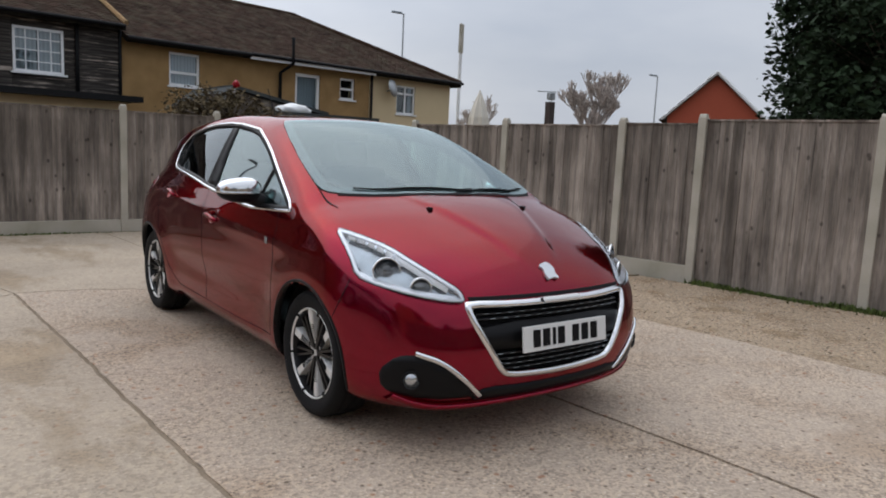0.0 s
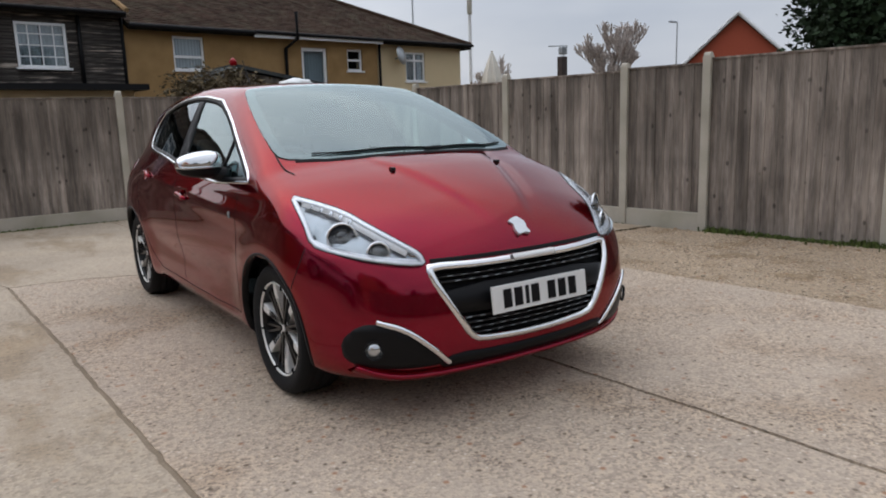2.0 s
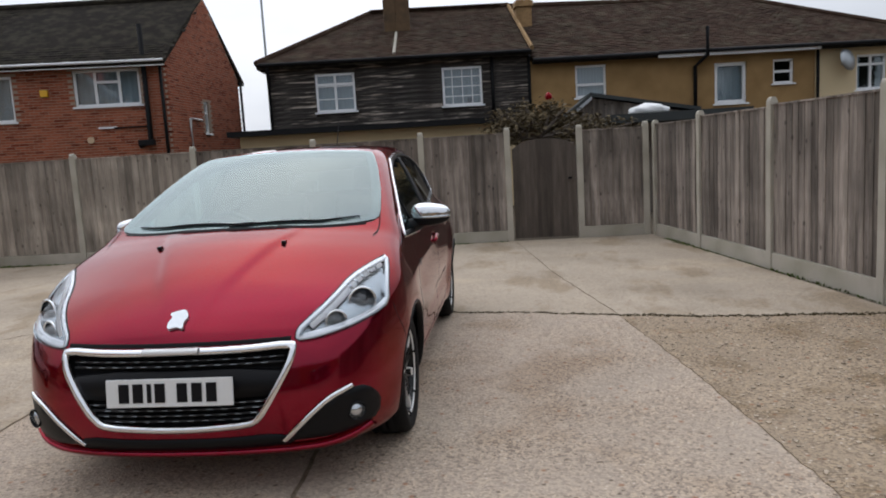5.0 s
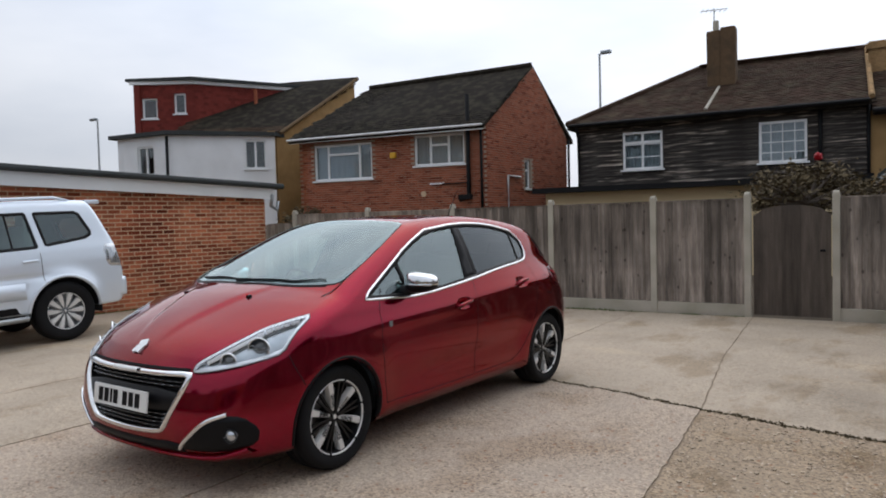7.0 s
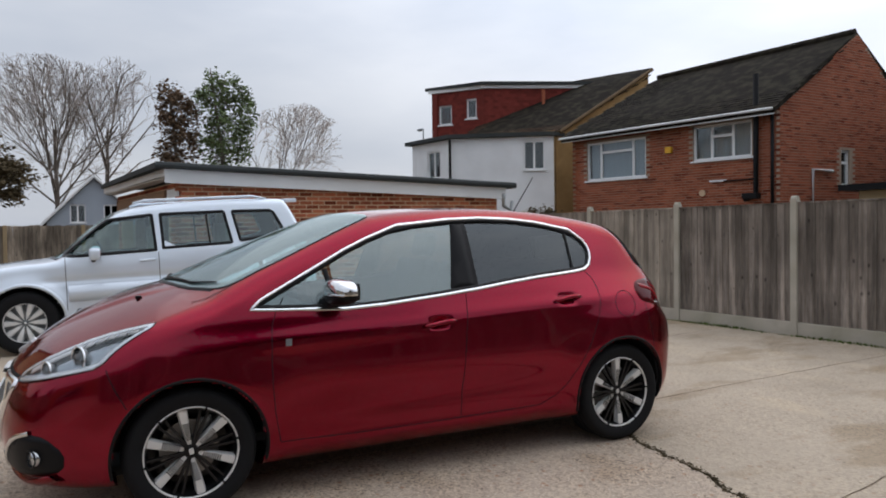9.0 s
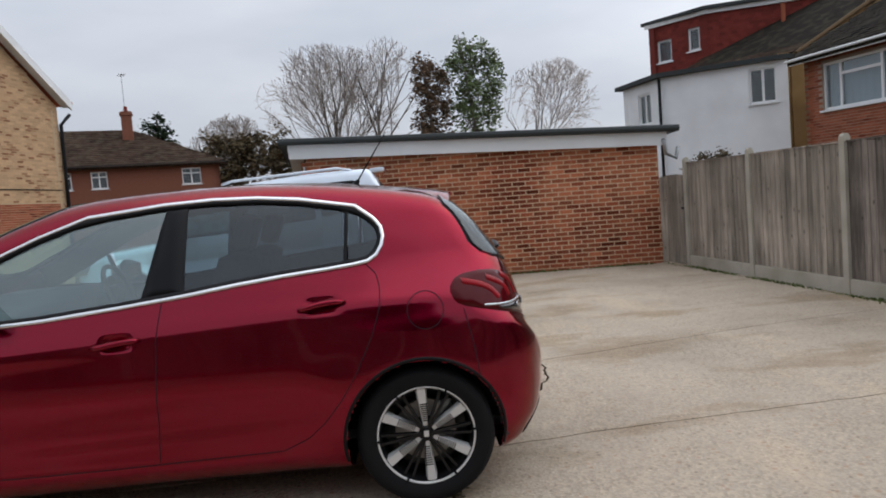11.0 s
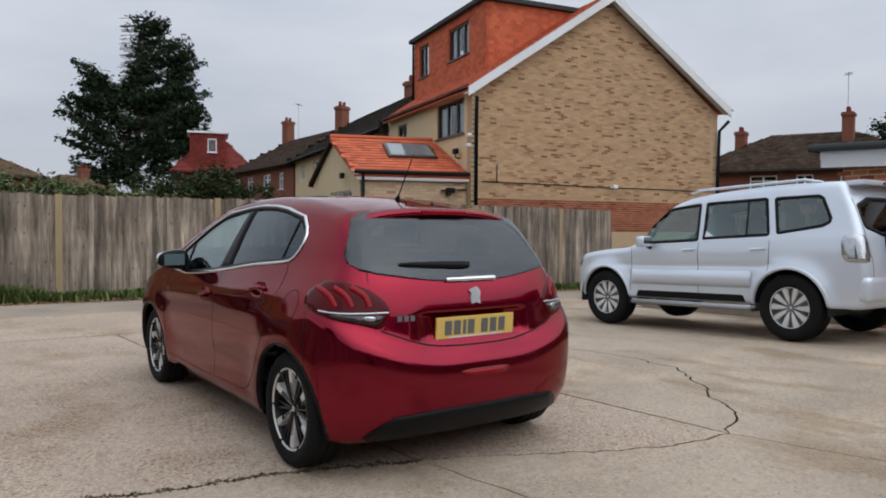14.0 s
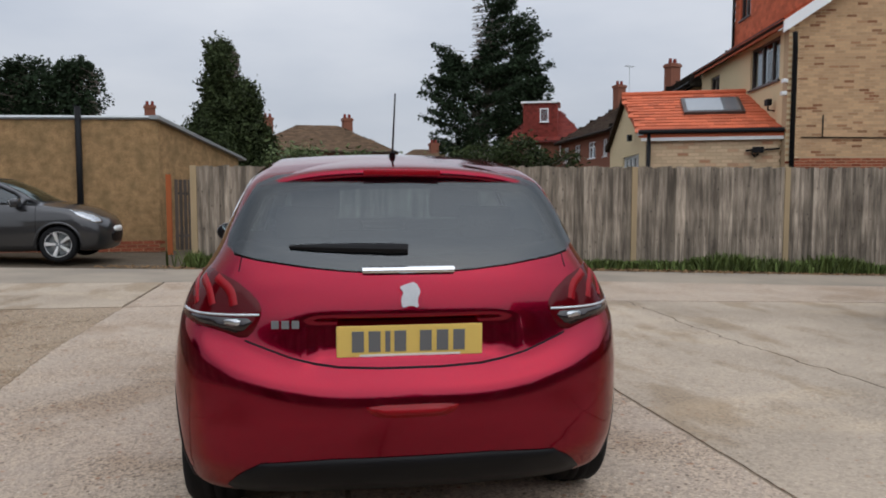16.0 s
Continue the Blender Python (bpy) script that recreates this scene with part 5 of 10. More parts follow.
# garage with white fascia and flat roof
GA, GB = (-7.842, 5.60), (-8.36, -0.62)
garage = empty("garage")
tagged(garage, "long red brick garage with white fascia and dark flat roof", "garage")
GMx = facing(GB, GA)
GL = math.dist(GA, GB)
og = [(0.42, -0.1), (GL, -0.1), (GL, 2.02), (0.42, 2.21)]
GC, GD = (GMx @ Vector((0.42, 0, 0)))[:2], (-13.90, -0.90)
GEx, GEL = facing(GD, GC), math.dist(GC, GD)
end_hole = (0.5, GEL - 0.85, -0.15, 1.88)
wall(garage, GMx, og, [], M_MORTAR, 0.22)
wall(garage, GEx, [(0, -0.2), (GEL - 0.23, -0.2), (GEL - 0.23, 2.21), (0, 2.21)], [end_hole], M_MORTAR, 0.22)
bricks(garage, GEx, [(0, -0.15), (GEL, -0.15), (GEL, 2.2), (0, 2.2)], [end_hole], M_BRICK)
wall(garage, facing((GMx @ Vector((GL, 0.0, 0)))[:2], (GMx @ Vector((GL, 5.0, 0)))[:2]), [(0, -0.1), (5.0, -0.1), (5.0, 2.0), (0, 2.02)], [], M_MORTAR, 0.22)
M_BROWNWOOD = mat("brown_timber_door", (0.075, 0.045, 0.028), 0.75, var=0.5, scale=4, fine=30, stretch=(4, 4, 0.5), bump=0.3)
door = part("garage_door", box((0.5 + GEL - 0.85) / 2, 0.30, 0.9, GEL - 1.35, 0.04, 2.1, GEx), M_BROWNWOOD, garage, "dark brown boarded garage door")
for k in range(int((GEL - 1.4) / 0.194)):
    part("board", box(0.62 + k * 0.194, 0.27, 0.88, 0.180, 0.02, 2.02, GEx, 0.004), M_BROWNWOOD, door)
part("lintel", box((0.3 + GEL - 0.80) / 2, -0.03, 1.99, GEL - 1.10, 0.10, 0.22, GEx, 0.01), mat("tan_timber_lintel", (0.24, 0.145, 0.085), 0.8, var=0.4, scale=4, stretch=(0.5, 4, 4)), garage, "tan timber lintel")
part("sign_board", box(GEL - 0.38, -0.03, 1.99, 0.72, 0.03, 0.21, GEx, 0.006), M_WHITE, garage, "plain white board")
part("fascia", prism([(0.18, 2.17), (GL + 0.12, 1.93), (GL + 0.12, 2.16), (0.18, 2.41)], 0.03, GMx @ Matrix.Translation((0, -0.16, 0))), M_WHITE, garage, "white fascia board")
part("fascia", box(GEL / 2, -0.26, 2.345, GEL + 0.24, 0.03, 0.12, GEx), M_WHITE, garage, "white fascia board")
part("soffit", box(GEL / 2, -0.125, 2.27, GEL + 0.20, 0.235, 0.02, GEx), M_WHITE, garage)
bm = bmesh.new()
roof = [GMx @ Vector((0.04, -0.22, 2.405)), GMx @ Vector((GL + 0.30, -0.22, 2.14)), GMx @ Vector((GL + 0.30, 5.4, 2.14)), GEx @ Vector((-0.15, -0.32, 2.405))]
vs = [bm.verts.new(q + Vector((0, 0, h))) for h in (0, 0.09) for q in roof]
for q in ((0, 1, 2, 3), (7, 6, 5, 4), (1, 0, 4, 5), (2, 1, 5, 6), (3, 2, 6, 7), (0, 3, 7, 4)):
    bm.faces.new([vs[i] for i in q])
bmesh.ops.recalc_face_normals(bm, faces=bm.faces)
part("flat_roof", bm, M_FELT, garage, "dark felt roof edge")
part("roof_roll", tube([q + Vector((0, 0, 0.05)) for q in roof[:2]], 0.055, 8), M_FELT, garage, "rounded felt edge")
pipe(garage, [(GL + 0.05, -0.20, 2.02), (GL + 0.12, -0.05, 1.80), (GL + 0.30, 0.0, 1.72), (GL + 0.34, 0.0, 1.9)], 0.035, M_STEEL, GMx)

# white house with tile-hung dormer
white_house = empty("white_house")
tagged(white_house, "white rendered house with dark red tile-hung dormer", "house")


def house_wall(parent, a, b, z0, z1, holes, material, thick=0.25):
    m = facing(a, b)
    L = math.dist(a, b)
    wall(parent, m, [(0, z0), (L, z0), (L, z1), (0, z1)], holes, material, thick)
    return m, L


Wa, Wb, Wc = (-18.2, 8.5), (-16.05, 8.9), (-14.2, 11.5)
m, L = house_wall(white_house, Wa, Wb, -0.2, 4.25, [(0.85, 1.55, 3.05, 3.95)], M_WHITEWALL)
window(white_house, m, 0.85, 1.55, 3.05, 3.95, (0.5,))
m, L = house_wall(white_house, Wb, Wc, -0.2, 4.25, [(2.25, 2.92, 3.2, 4.12)], M_WHITEWALL)
window(white_house, m, 2.25, 2.92, 3.2, 4.12, (0.5,))
house_wall(white_house, Wc, (-14.30, 11.62), -0.2, 4.40, [], M_RENDER)
wall(white_house, facing((-14.25, 11.62), (-14.46, 15.6)), [(0, -0.2), (3.98, -0.2), (3.98, 6.66), (0.0, 4.34)], [], M_RENDER, 0.2)
part("bargeboard", tube([(-14.16, 11.72, 4.36), (-14.36, 15.68, 6.68)], 0.06, 6), mat("brown_bargeboard", (0.13, 0.085, 0.045), 0.8, var=0.4, scale=4), white_house, "brown timber bargeboard")
house_wall(white_house, (-19.3, 14.5), Wa, -0.2, 4.25, [], M_WHITEWALL)
bm = bmesh.new()
vs = [bm.verts.new((x, y, z)) for z in (4.24, 4.36) for x, y in ((-18.4, 8.3), (-15.95, 8.7), (-14.1, 11.4), (-15.3, 15.5), (-19.4, 14.6))]
bm.faces.new(vs[4::-1])
bm.faces.new(vs[5:])
for i in range(5):
    j = (i + 1) % 5
    bm.faces.new((vs[i], vs[j], vs[5 + j], vs[5 + i]))
part("flat_roof", bm, M_FELT, white_house)
pipe(white_house, [(-16.0, 8.8, 4.2), (-16.0, 8.8, 0.3)], 0.045, M_GUTTER)
dm, L = house_wall(white_house, (-19.4, 9.85), (-17.75, 11.05), 4.3, 6.30, [(0.28, 0.80, 5.15, 5.85), (1.38, 1.78, 5.30, 6.0)], M_TILEHUNG)
window(white_house, dm, 0.28, 0.80, 5.15, 5.85, ())
window(white_house, dm, 1.38, 1.78, 5.30, 6.0, ())
dm2, L2 = house_wall(white_house, (-17.75, 11.05), (-16.2, 14.6), 4.3, 6.30, [], M_TILEHUNG)
house_wall(white_house, (-20.6, 13.6), (-19.4, 9.85), 4.3, 6.30, [], M_TILEHUNG)
for mm, LL, hs in ((dm, L, [(0.28, 0.80, 5.15, 5.85), (1.38, 1.78, 5.30, 6.0)]), (dm2, L2, [])):
    bricks(white_house, mm, [(0, 4.35), (LL, 4.35), (LL, 6.3), (0, 6.3)], hs, M_TILEHUNG, "hung_tiles", None, (0.165, 0.10), 0.004, 0.010)
bm = bmesh.new()
vs = [bm.verts.new((x, y, z)) for z in (6.42, 6.52) for x, y in ((-19.55, 9.65), (-17.6, 10.9), (-16.0, 14.7), (-20.8, 13.7))]
bm.faces.new(vs[3::-1])
bm.faces.new(vs[4:])
for i in range(4):
    j = (i + 1) % 4
    bm.faces.new((vs[i], vs[j], vs[4 + j], vs[4 + i]))
part("dormer_roof", bm, M_FELT, white_house)
part("fascia", prism([(-0.1, 6.30), (L + 0.1, 6.30), (L + 0.1, 6.44), (-0.1, 6.44)], 0.03, dm @ Matrix.Translation((0, -0.08, 0))), M_WHITE, white_house)
part("fascia", prism([(-0.1, 6.30), (L2, 6.30), (L2, 6.44), (-0.1, 6.44)], 0.03, dm2 @ Matrix.Translation((0, -0.08, 0))), M_WHITE, white_house)
tiles(white_house, [(-17.6, 9.9, 4.42), (-14.2, 11.75, 4.42), (-14.4, 15.7, 6.75), (-18.6, 14.0, 6.75)], M_TILE, 0.13, 0.19, under=M_TILEDARK)
part("vent_pipe", cyl((-16.6, 12.8, 5.6), (-16.6, 12.8, 6.2), 0.06), M_BRICKC, white_house)

# buff brick gable house with orange roof
DA, DB = (-9.0, -9.6), (-17.0, -7.9)
DM = facing(DA, DB)
DF = (-10.30, -15.66)
DS = facing(DF, DA)
DSL = math.dist(DF, DA)
gable_house = empty("gable_house")
tagged(gable_house, "buff brick gable-end house with bright orange tiled roof", "house")
od = [(0, -0.4), (8.2, -0.4), (8.2, 4.70), (4.15, 7.52), (0, 4.75)]
wall(gable_house, DM, od, [], M_MORTARD)
bricks(gable_house, DM, [(0, 2.07), (8.2, 2.07), (8.2, 4.70), (4.15, 7.52), (0, 4.75)], [], M_BRICKD, size=(0.195, 0.050), joint=0.010)
bricks(gable_house, DM, [(0, 1.2), (8.2, 1.2), (8.2, 2.05), (0, 2.05)], [], M_BRICKC, "red_brickwork", size=(0.195, 0.050), joint=0.010)
s1, s2 = (4.0, 5.75, 3.72, 4.66), (0.9, 1.7, 3.6, 4.5)
wall(gable_house, DS, [(0, -0.4), (DSL, -0.4), (DSL, 4.75), (0, 4.75)], [s1, s2], M_CREAM)
window(gable_house, DS, *s1, cols=(0.36, 0.70), frame_mat=M_PANEFRAME, curtain=0.3)
window(gable_house, DS, *s2, cols=(0.5,), frame_mat=M_PANEFRAME)
wall(gable_house, facing(DB, (DF[0] - 7.83, DF[1] + 1.66)), [(0, -0.4), (DSL, -0.4), (DSL, 4.6), (0, 4.6)], [], M_MORTARD)
apex = DM @ Vector((4.15, 0, 7.70))
back = Vector((DF[0] - DA[0], DF[1] - DA[1], 0))
out = Vector((-back.y, back.x, 0)).normalized()
out = out if out.x > 0 else -out
eL = DM @ Vector((-0.22, -0.24, 4.78))
eR = DM @ Vector((8.46, -0.24, 4.86))
apf = apex + (DM.to_3x3() @ Vector((0, -0.24, 0)))
tiles(gable_house, [eL + back * 1.02, eL, apf, apf + back * 1.02], M_TILERED, 0.16, 0.22)
tiles(gable_house, [eR, eR + back, apf + back, apf], M_TILERED, 0.3, 0.3)
for a, b in ((eL, apf), (eR, apf)):
    d = (b - a)
    bm = bmesh.new()
    n = DM.to_3x3() @ Vector((0, -0.05, 0))
    vs = [bm.verts.new(q) for q in (a, b, b - Vector((0, 0, 0.24)), a - Vector((0, 0, 0.24)))]
    vs2 = [bm.verts.new(v.co + n) for v in vs]
    bm.faces.new(vs)
    bm.faces.new(vs2[::-1])
    for i in range(4):
        j = (i + 1) % 4
        bm.faces.new((vs[j], vs[i], vs2[i], vs2[j]))
    bmesh.ops.recalc_face_normals(bm, faces=bm.faces)
    part("barge_board", bm, M_WHITE, gable_house, "white barge board")
    bm = bmesh.new()
    n = DM.to_3x3() @ Vector((0, 0.236, 0))
    vs = [bm.verts.new(q - Vector((0, 0, 0.13))) for q in (a, b, b + n, a + n)]
    vs2 = [bm.verts.new(v.co - Vector((0, 0, 0.03))) for v in vs]
    bm.faces.new(vs)
    bm.faces.new(vs2[::-1])
    for i in range(4):
        j = (i + 1) % 4
        bm.faces.new((vs[j], vs[i], vs2[i], vs2[j]))
    bmesh.ops.recalc_face_normals(bm, faces=bm.faces)
    part("soffit", bm, M_WHITE, gable_house, "white soffit board")
pipe(gable_house, [(0.02, -0.25, 4.55), (0.10, -0.08, 4.25), (0.10, -0.08, 0.2)], 0.05, M_GUTTER, DM)
pipe(gable_house, [(8.45, -0.2, 4.5), (8.20, -0.08, 4.2), (8.12, -0.08, 0.2)], 0.05, M_GUTTER, DM)
pipe(gable_house, [(0.3, -0.02, 2.46), (4.0, -0.02, 2.42), (8.0, -0.02, 2.40)], 0.012, M_GUTTER, DM, "cable")
part("wall_lamp", box(4.37, -0.10, 2.44, 0.16, 0.16, 0.11, DM, 0.02), M_WHITE, gable_house, "white wall lamp")
part("gutter", tube([eL + back, eL], 0.06, 8), M_GUTTER, gable_house)
# dormer on the side slope
dl = 5.15
dmm = DS @ Matrix.Translation((0.05, 0.9, 0))
d1, d2 = (2.72, 4.12, 6.22, 7.16), (0.42, 1.22, 6.15, 7.18)
wall(gable_house, dmm, [(0, 5.0), (dl, 5.0), (dl, 7.42), (0, 7.42)], [d1, d2], M_TILERED)
bricks(gable_house, dmm, [(0, 5.1), (dl, 5.1), (dl, 7.42), (0, 7.42)], [d1, d2], M_TILERED, "hung_tiles", None, (0.165, 0.10), 0.004, 0.012)
window(gable_house, dmm, *d1, cols=(0.36, 0.7), frame_mat=M_PANEFRAME, curtain=0.3)
window(gable_house, dmm, *d2, cols=(0.5,), frame_mat=M_PANEFRAME)
wall(gable_house, dmm @ Matrix.Translation((dl, 0, 0)) @ Matrix.Rotation(radians(90), 4, "Z"), [(0, 5.0), (3.0, 5.0), (3.0, 7.42), (0, 7.42)], [], M_TILERED)
bricks(gable_house, dmm @ Matrix.Translation((dl, 0, 0)) @ Matrix.Rotation(radians(90), 4, "Z"), [(0, 5.1), (3.0, 5.1), (3.0, 7.42), (0, 7.42)], [], M_TILERED, "hung_tiles", None, (0.165, 0.10), 0.004, 0.012)
part("dormer_roof", box(dl / 2, 1.45, 7.46, dl + 0.3, 3.2, 0.12, dmm), M_FELT, gable_house)
pipe(gable_house, [(0.04, -0.06, 7.4), (0.04, -0.06, 5.3)], 0.04, M_GUTTER, dmm)
pipe(gable_house, [(0.73, -0.02, 2.92), (0.73, -0.02, 2.45)], 0.012, M_GUTTER, DM, "cable")
for u, z in ((6.20, 3.62), (6.16, 3.37)):
    part("alarm_sensor", box(u, -0.06, z, 0.10, 0.12, 0.09, DS, 0.03), M_WHITE, gable_house, "small white wall sensor")
flood = part("flood_lamp", box(5.55, -0.14, 3.26, 0.20, 0.10, 0.14, DS, 0.02), M_BLACK, gable_house, "black wall flood lamp")
part("bracket", tube([(5.55, 0.0, 3.08), (5.55, -0.14, 3.10), (5.55, -0.14, 3.24)], 0.02, 6), M_BLACK, flood).matrix_basis = DS
# single-storey extension
XA, XB = (-6.47, -10.80), (-9.02, -9.82)
XM = facing(XA, XB)
XL = math.dist(XA, XB)
ext = empty("house_extension")
tagged(ext, "pale brick single-storey extension with orange tiled roof", "extension")
wall(ext, XM, [(0, -0.3), (XL, -0.3), (XL, 2.60), (0, 2.60)], [], M_MORTARD)
bricks(ext, XM, [(0, 1.2), (XL, 1.2), (XL, 2.60), (0, 2.60)], [], M_BRICKX)
XG = (-7.43, -15.32)
gm = facing(XG, XA)
gl = math.dist(XG, XA)
xw = (gl - 2.7, gl - 0.7, 1.45, 2.22)
wall(ext, gm, [(0, -0.3), (gl, -0.3), (gl, 2.58), (gl / 2, 3.62), (0, 2.58)], [xw], M_CREAM)
window(ext, gm, *xw, cols=(0.25, 0.5, 0.75), frame_mat=M_UPVC)
xe0, xe1 = XM @ Vector((-0.15, -0.12, 2.63)), XM @ Vector((XL + 0.05, -0.12, 2.63))
xr0 = gm @ Vector((gl / 2, -0.12, 3.73))
xr1 = xr0 + (xe1 - xe0)
tiles(ext, [xe0, xe1, xr1, xr0], M_TILERED, 0.20, 0.24)
xb0, xb1 = gm @ Vector((-0.15, -0.12, 2.60)), (gm @ Vector((-0.15, -0.12, 2.60))) + (xe1 - xe0)
tiles(ext, [xb1, xb0, xr0, xr1], M_TILE, plain=True)
part("ridge", tube([xr0 + Vector((0, 0, 0.02)), xr1 + Vector((0, 0, 0.02))], 0.07, 8), M_TILERED, ext, "orange ridge tiles")
part("fascia", box(XL / 2, -0.10, 2.50, XL + 0.2, 0.03, 0.12, XM), M_WHITE, ext)
part("gutter", tube([xe0 + Vector((0.03, 0.04, 0.0)), xe1 + Vector((0.03, 0.04, 0))], 0.05, 8), M_GUTTER, ext)
pipe(ext, [(0.06, -0.1, 2.6), (0.06, -0.08, 0.2)], 0.045, M_GUTTER, XM)
flood = part("flood_lamp", box(2.28, -0.12, 2.22, 0.22, 0.12, 0.13, XM, 0.02), M_BLACK, ext, "black wall flood lamp")
for pts in ([(2.05, -0.04, 2.21), (2.28, -0.10, 2.22)], [(2.40, -0.10, 2.22), (2.62, -0.05, 2.24), (2.72, -0.03, 2.25)], [(2.16, -0.08, 2.16), (2.22, -0.10, 2.08), (2.30, -0.06, 2.13)]):
    part("bracket", tube(pts, 0.022, 6), M_BLACK, flood).matrix_basis = XM
part("flood_lamp", box(gl - 1.1, -0.14, 2.60, 0.20, 0.10, 0.15, gm, 0.02), M_BLACK, ext, "black wall flood lamp")
part("globe_lamp", cyl(tuple(XM @ Vector((-0.12, -0.10, 2.56))), tuple(XM @ Vector((-0.12, -0.10, 2.68))), 0.07, 0.05), M_WHITE, ext, "white globe lamp")
sk_e, sk_s = (xe1 - xe0).normalized(), (xr0 - xe0)
cen = xe0 + sk_e * 1.86 + sk_s * 0.58
nn = sk_e.cross(sk_s).normalized()
nn = nn if nn.z > 0 else -nn
Rm = Matrix((sk_e, nn.cross(sk_e), nn)).transposed().to_4x4()
part("roof_window", box(0, 0, 0.05, 1.30, 1.05, 0.08, Matrix.Translation(cen) @ Rm), M_PANEFRAME, ext, "dark framed roof window")
part("roof_pane", box(0, 0, 0.097, 1.14, 0.89, 0.008, Matrix.Translation(cen) @ Rm), mat("roof_window_glass", (0.20, 0.22, 0.23), 0.05, var=0.1, coat=1.0), ext)


def far_house(label, a, b, depth, eave, ridge, wall_mat, tile_mat, holes, hip=1.5, chims=(), z0=-0.5, gauge=0.25):
    """A house farther off: front wall with windows, side walls, hipped roof, chimneys."""
    h = empty("house")
    tagged(h, label, "house")
    m = facing(a, b)
    L = math.dist(a, b)
    wall(h, m, [(0, z0), (L, z0), (L, eave), (0, eave)], holes, wall_mat)
    for q in holes:
        window(h, m, *q, cols=(0.5,), rows=((0, 1, 0.68),))
    P = lambda u, v, z: m @ Vector((u, v, z))
    wall(h, facing(P(L, 0, 0)[:2], P(L, depth, 0)[:2]), [(0, z0), (depth, z0), (depth, eave), (0, eave)], [], wall_mat)
    wall(h, facing(P(0, depth, 0)[:2], P(0, 0, 0)[:2]), [(0, z0), (depth, z0), (depth, eave), (0, eave)], [], wall_mat)
    o = 0.35
    c = [P(-o, -o, eave), P(L + o, -o, eave), P(L + o, depth + o, eave), P(-o, depth + o, eave)]
    r0, r1 = P(hip, depth / 2, ridge), P(L - hip, depth / 2, ridge)
    tiles(h, [c[0], c[1], r1, r0], tile_mat, gauge, 0.3)
    tiles(h, [c[1], c[2], r1], tile_mat, gauge, 0.3)
    tiles(h, [c[2], c[3], r0, r1], tile_mat, plain=True)
    tiles(h, [c[3], c[0], r0], tile_mat, gauge, 0.3)
    part("gutter", tube([c[0], c[1]], 0.06, 6), M_GUTTER, h)
    for u, v, zb, zt in chims:
        q = P(u, v, 0)
        chimney(h, q.x, q.y, zb, zt, 0.6, 0.5, 0.3, M_FARBRICK, 2)
    return h


M_FARBRICK = mat("far_red_brick", (0.21, 0.085, 0.055), 0.9, var=0.25, scale=9, fine=40, bump=0.2)
E1 = far_house("brown hip-roofed red brick house beyond the garage", (-28.6, -17.2), (-32.9, -7.3), 8.0, 4.05, 6.15, M_FARBRICK, M_TILE, [(3.0, 4.2, 3.05, 3.85), (5.0, 5.7, 3.05, 3.85), (9.0, 9.9, 3.05, 3.85)], 3.4, ((7.0, 3.0, 5.2, 7.0), (2.0, 4.2, 5.4, 6.5)))
aerial(E1, -34.1, -12.0, 7.0, 1.9)
H1 = far_house("brown roofed red brick house behind the lane fence", (-13.9, -40.2), (-13.55, -30.1), 7.0, 4.55, 6.85, M_FARBRICK, M_TILE, [(0.8, 1.7, 3.3, 4.2), (3.0, 4.1, 3.3, 4.2), (5.6, 6.8, 3.3, 4.2), (8.0, 8.7, 3.3, 4.2)], 1.3, ((1.0, 3.4, 6.1, 8.1), (9.4, 3.1, 5.8, 7.9)))
aerial(H1, -17.2, -37.4, 6.8, 2.2)
far_house("dark roofed house row joined to the gable house", (-13.25, -29.3), (-10.38, -15.95), 6.2, 4.52, 6.85, M_CREAM, M_TILEDARK, [(12.0, 13.3, 3.5, 4.4), (8.6, 9.6, 3.5, 4.3), (3.8, 5.0, 3.55, 4.3), (1.4, 2.2, 3.55, 4.3)], 0.3, ((8.6, 3.0, 6.0, 7.3),))
R1 = far_house("red brick house with red roof and dormer", (-11.3, -43.2), (-15.9, -41.7), 7.0, 4.82, 7.25, M_FARBRICK, M_TILEHUNG, [(1.5, 2.05, 3.9, 4.62), (3.3, 4.0, 3.9, 4.68)], 1.6, ())
rm = facing((-12.2, -43.10), (-14.35, -42.39))
part("dormer", box(1.13, 1.4, 6.1, 2.26, 2.8, 2.6, rm), M_TILEHUNG, R1, "red tile-hung dormer")
bricks(R1, rm, [(0, 4.9), (2.26, 4.9), (2.26, 7.38), (0, 7.38)], [(1.08, 1.68, 6.12, 7.05)], M_TILEHUNG, "hung_tiles", None, (0.20, 0.14), 0.006, 0.012)
window(R1, rm, 1.10, 1.66, 6.14, 7.03, (), recess=-0.06)
part("dormer_roof", box(1.13, 1.4, 7.44, 2.6, 3.1, 0.12, rm), M_UPVC, R1, "pale dormer roof edge")
far_house("low brown hip-roofed house behind the lane fence", (5.6, -40.0), (-3.2, -40.3), 8.0, 3.9, 5.85, M_FARBRICK, M_TILETAN, [(0.8, 1.9, 2.6, 3.5)], 3.2, ((1.2, 4.0, 5.0, 6.3), (6.3, 4.0, 5.0, 6.35)))
far_house("low brown roofed house far behind the fence", (-3.6, -47.0), (-9.0, -47.0), 7.0, 3.3, 4.7, M_FARBRICK, M_TILETAN, [], 2.0, ((3.5, 3.0, 4.2, 5.2),))
far_house("low brown roofed house behind the rendered garage", (16.0, -38.0), (8.5, -40.0), 7.0, 4.3, 5.9, M_FARBRICK, M_TILE, [], 2.4, ((5.6, 3.5, 5.2, 6.8),))

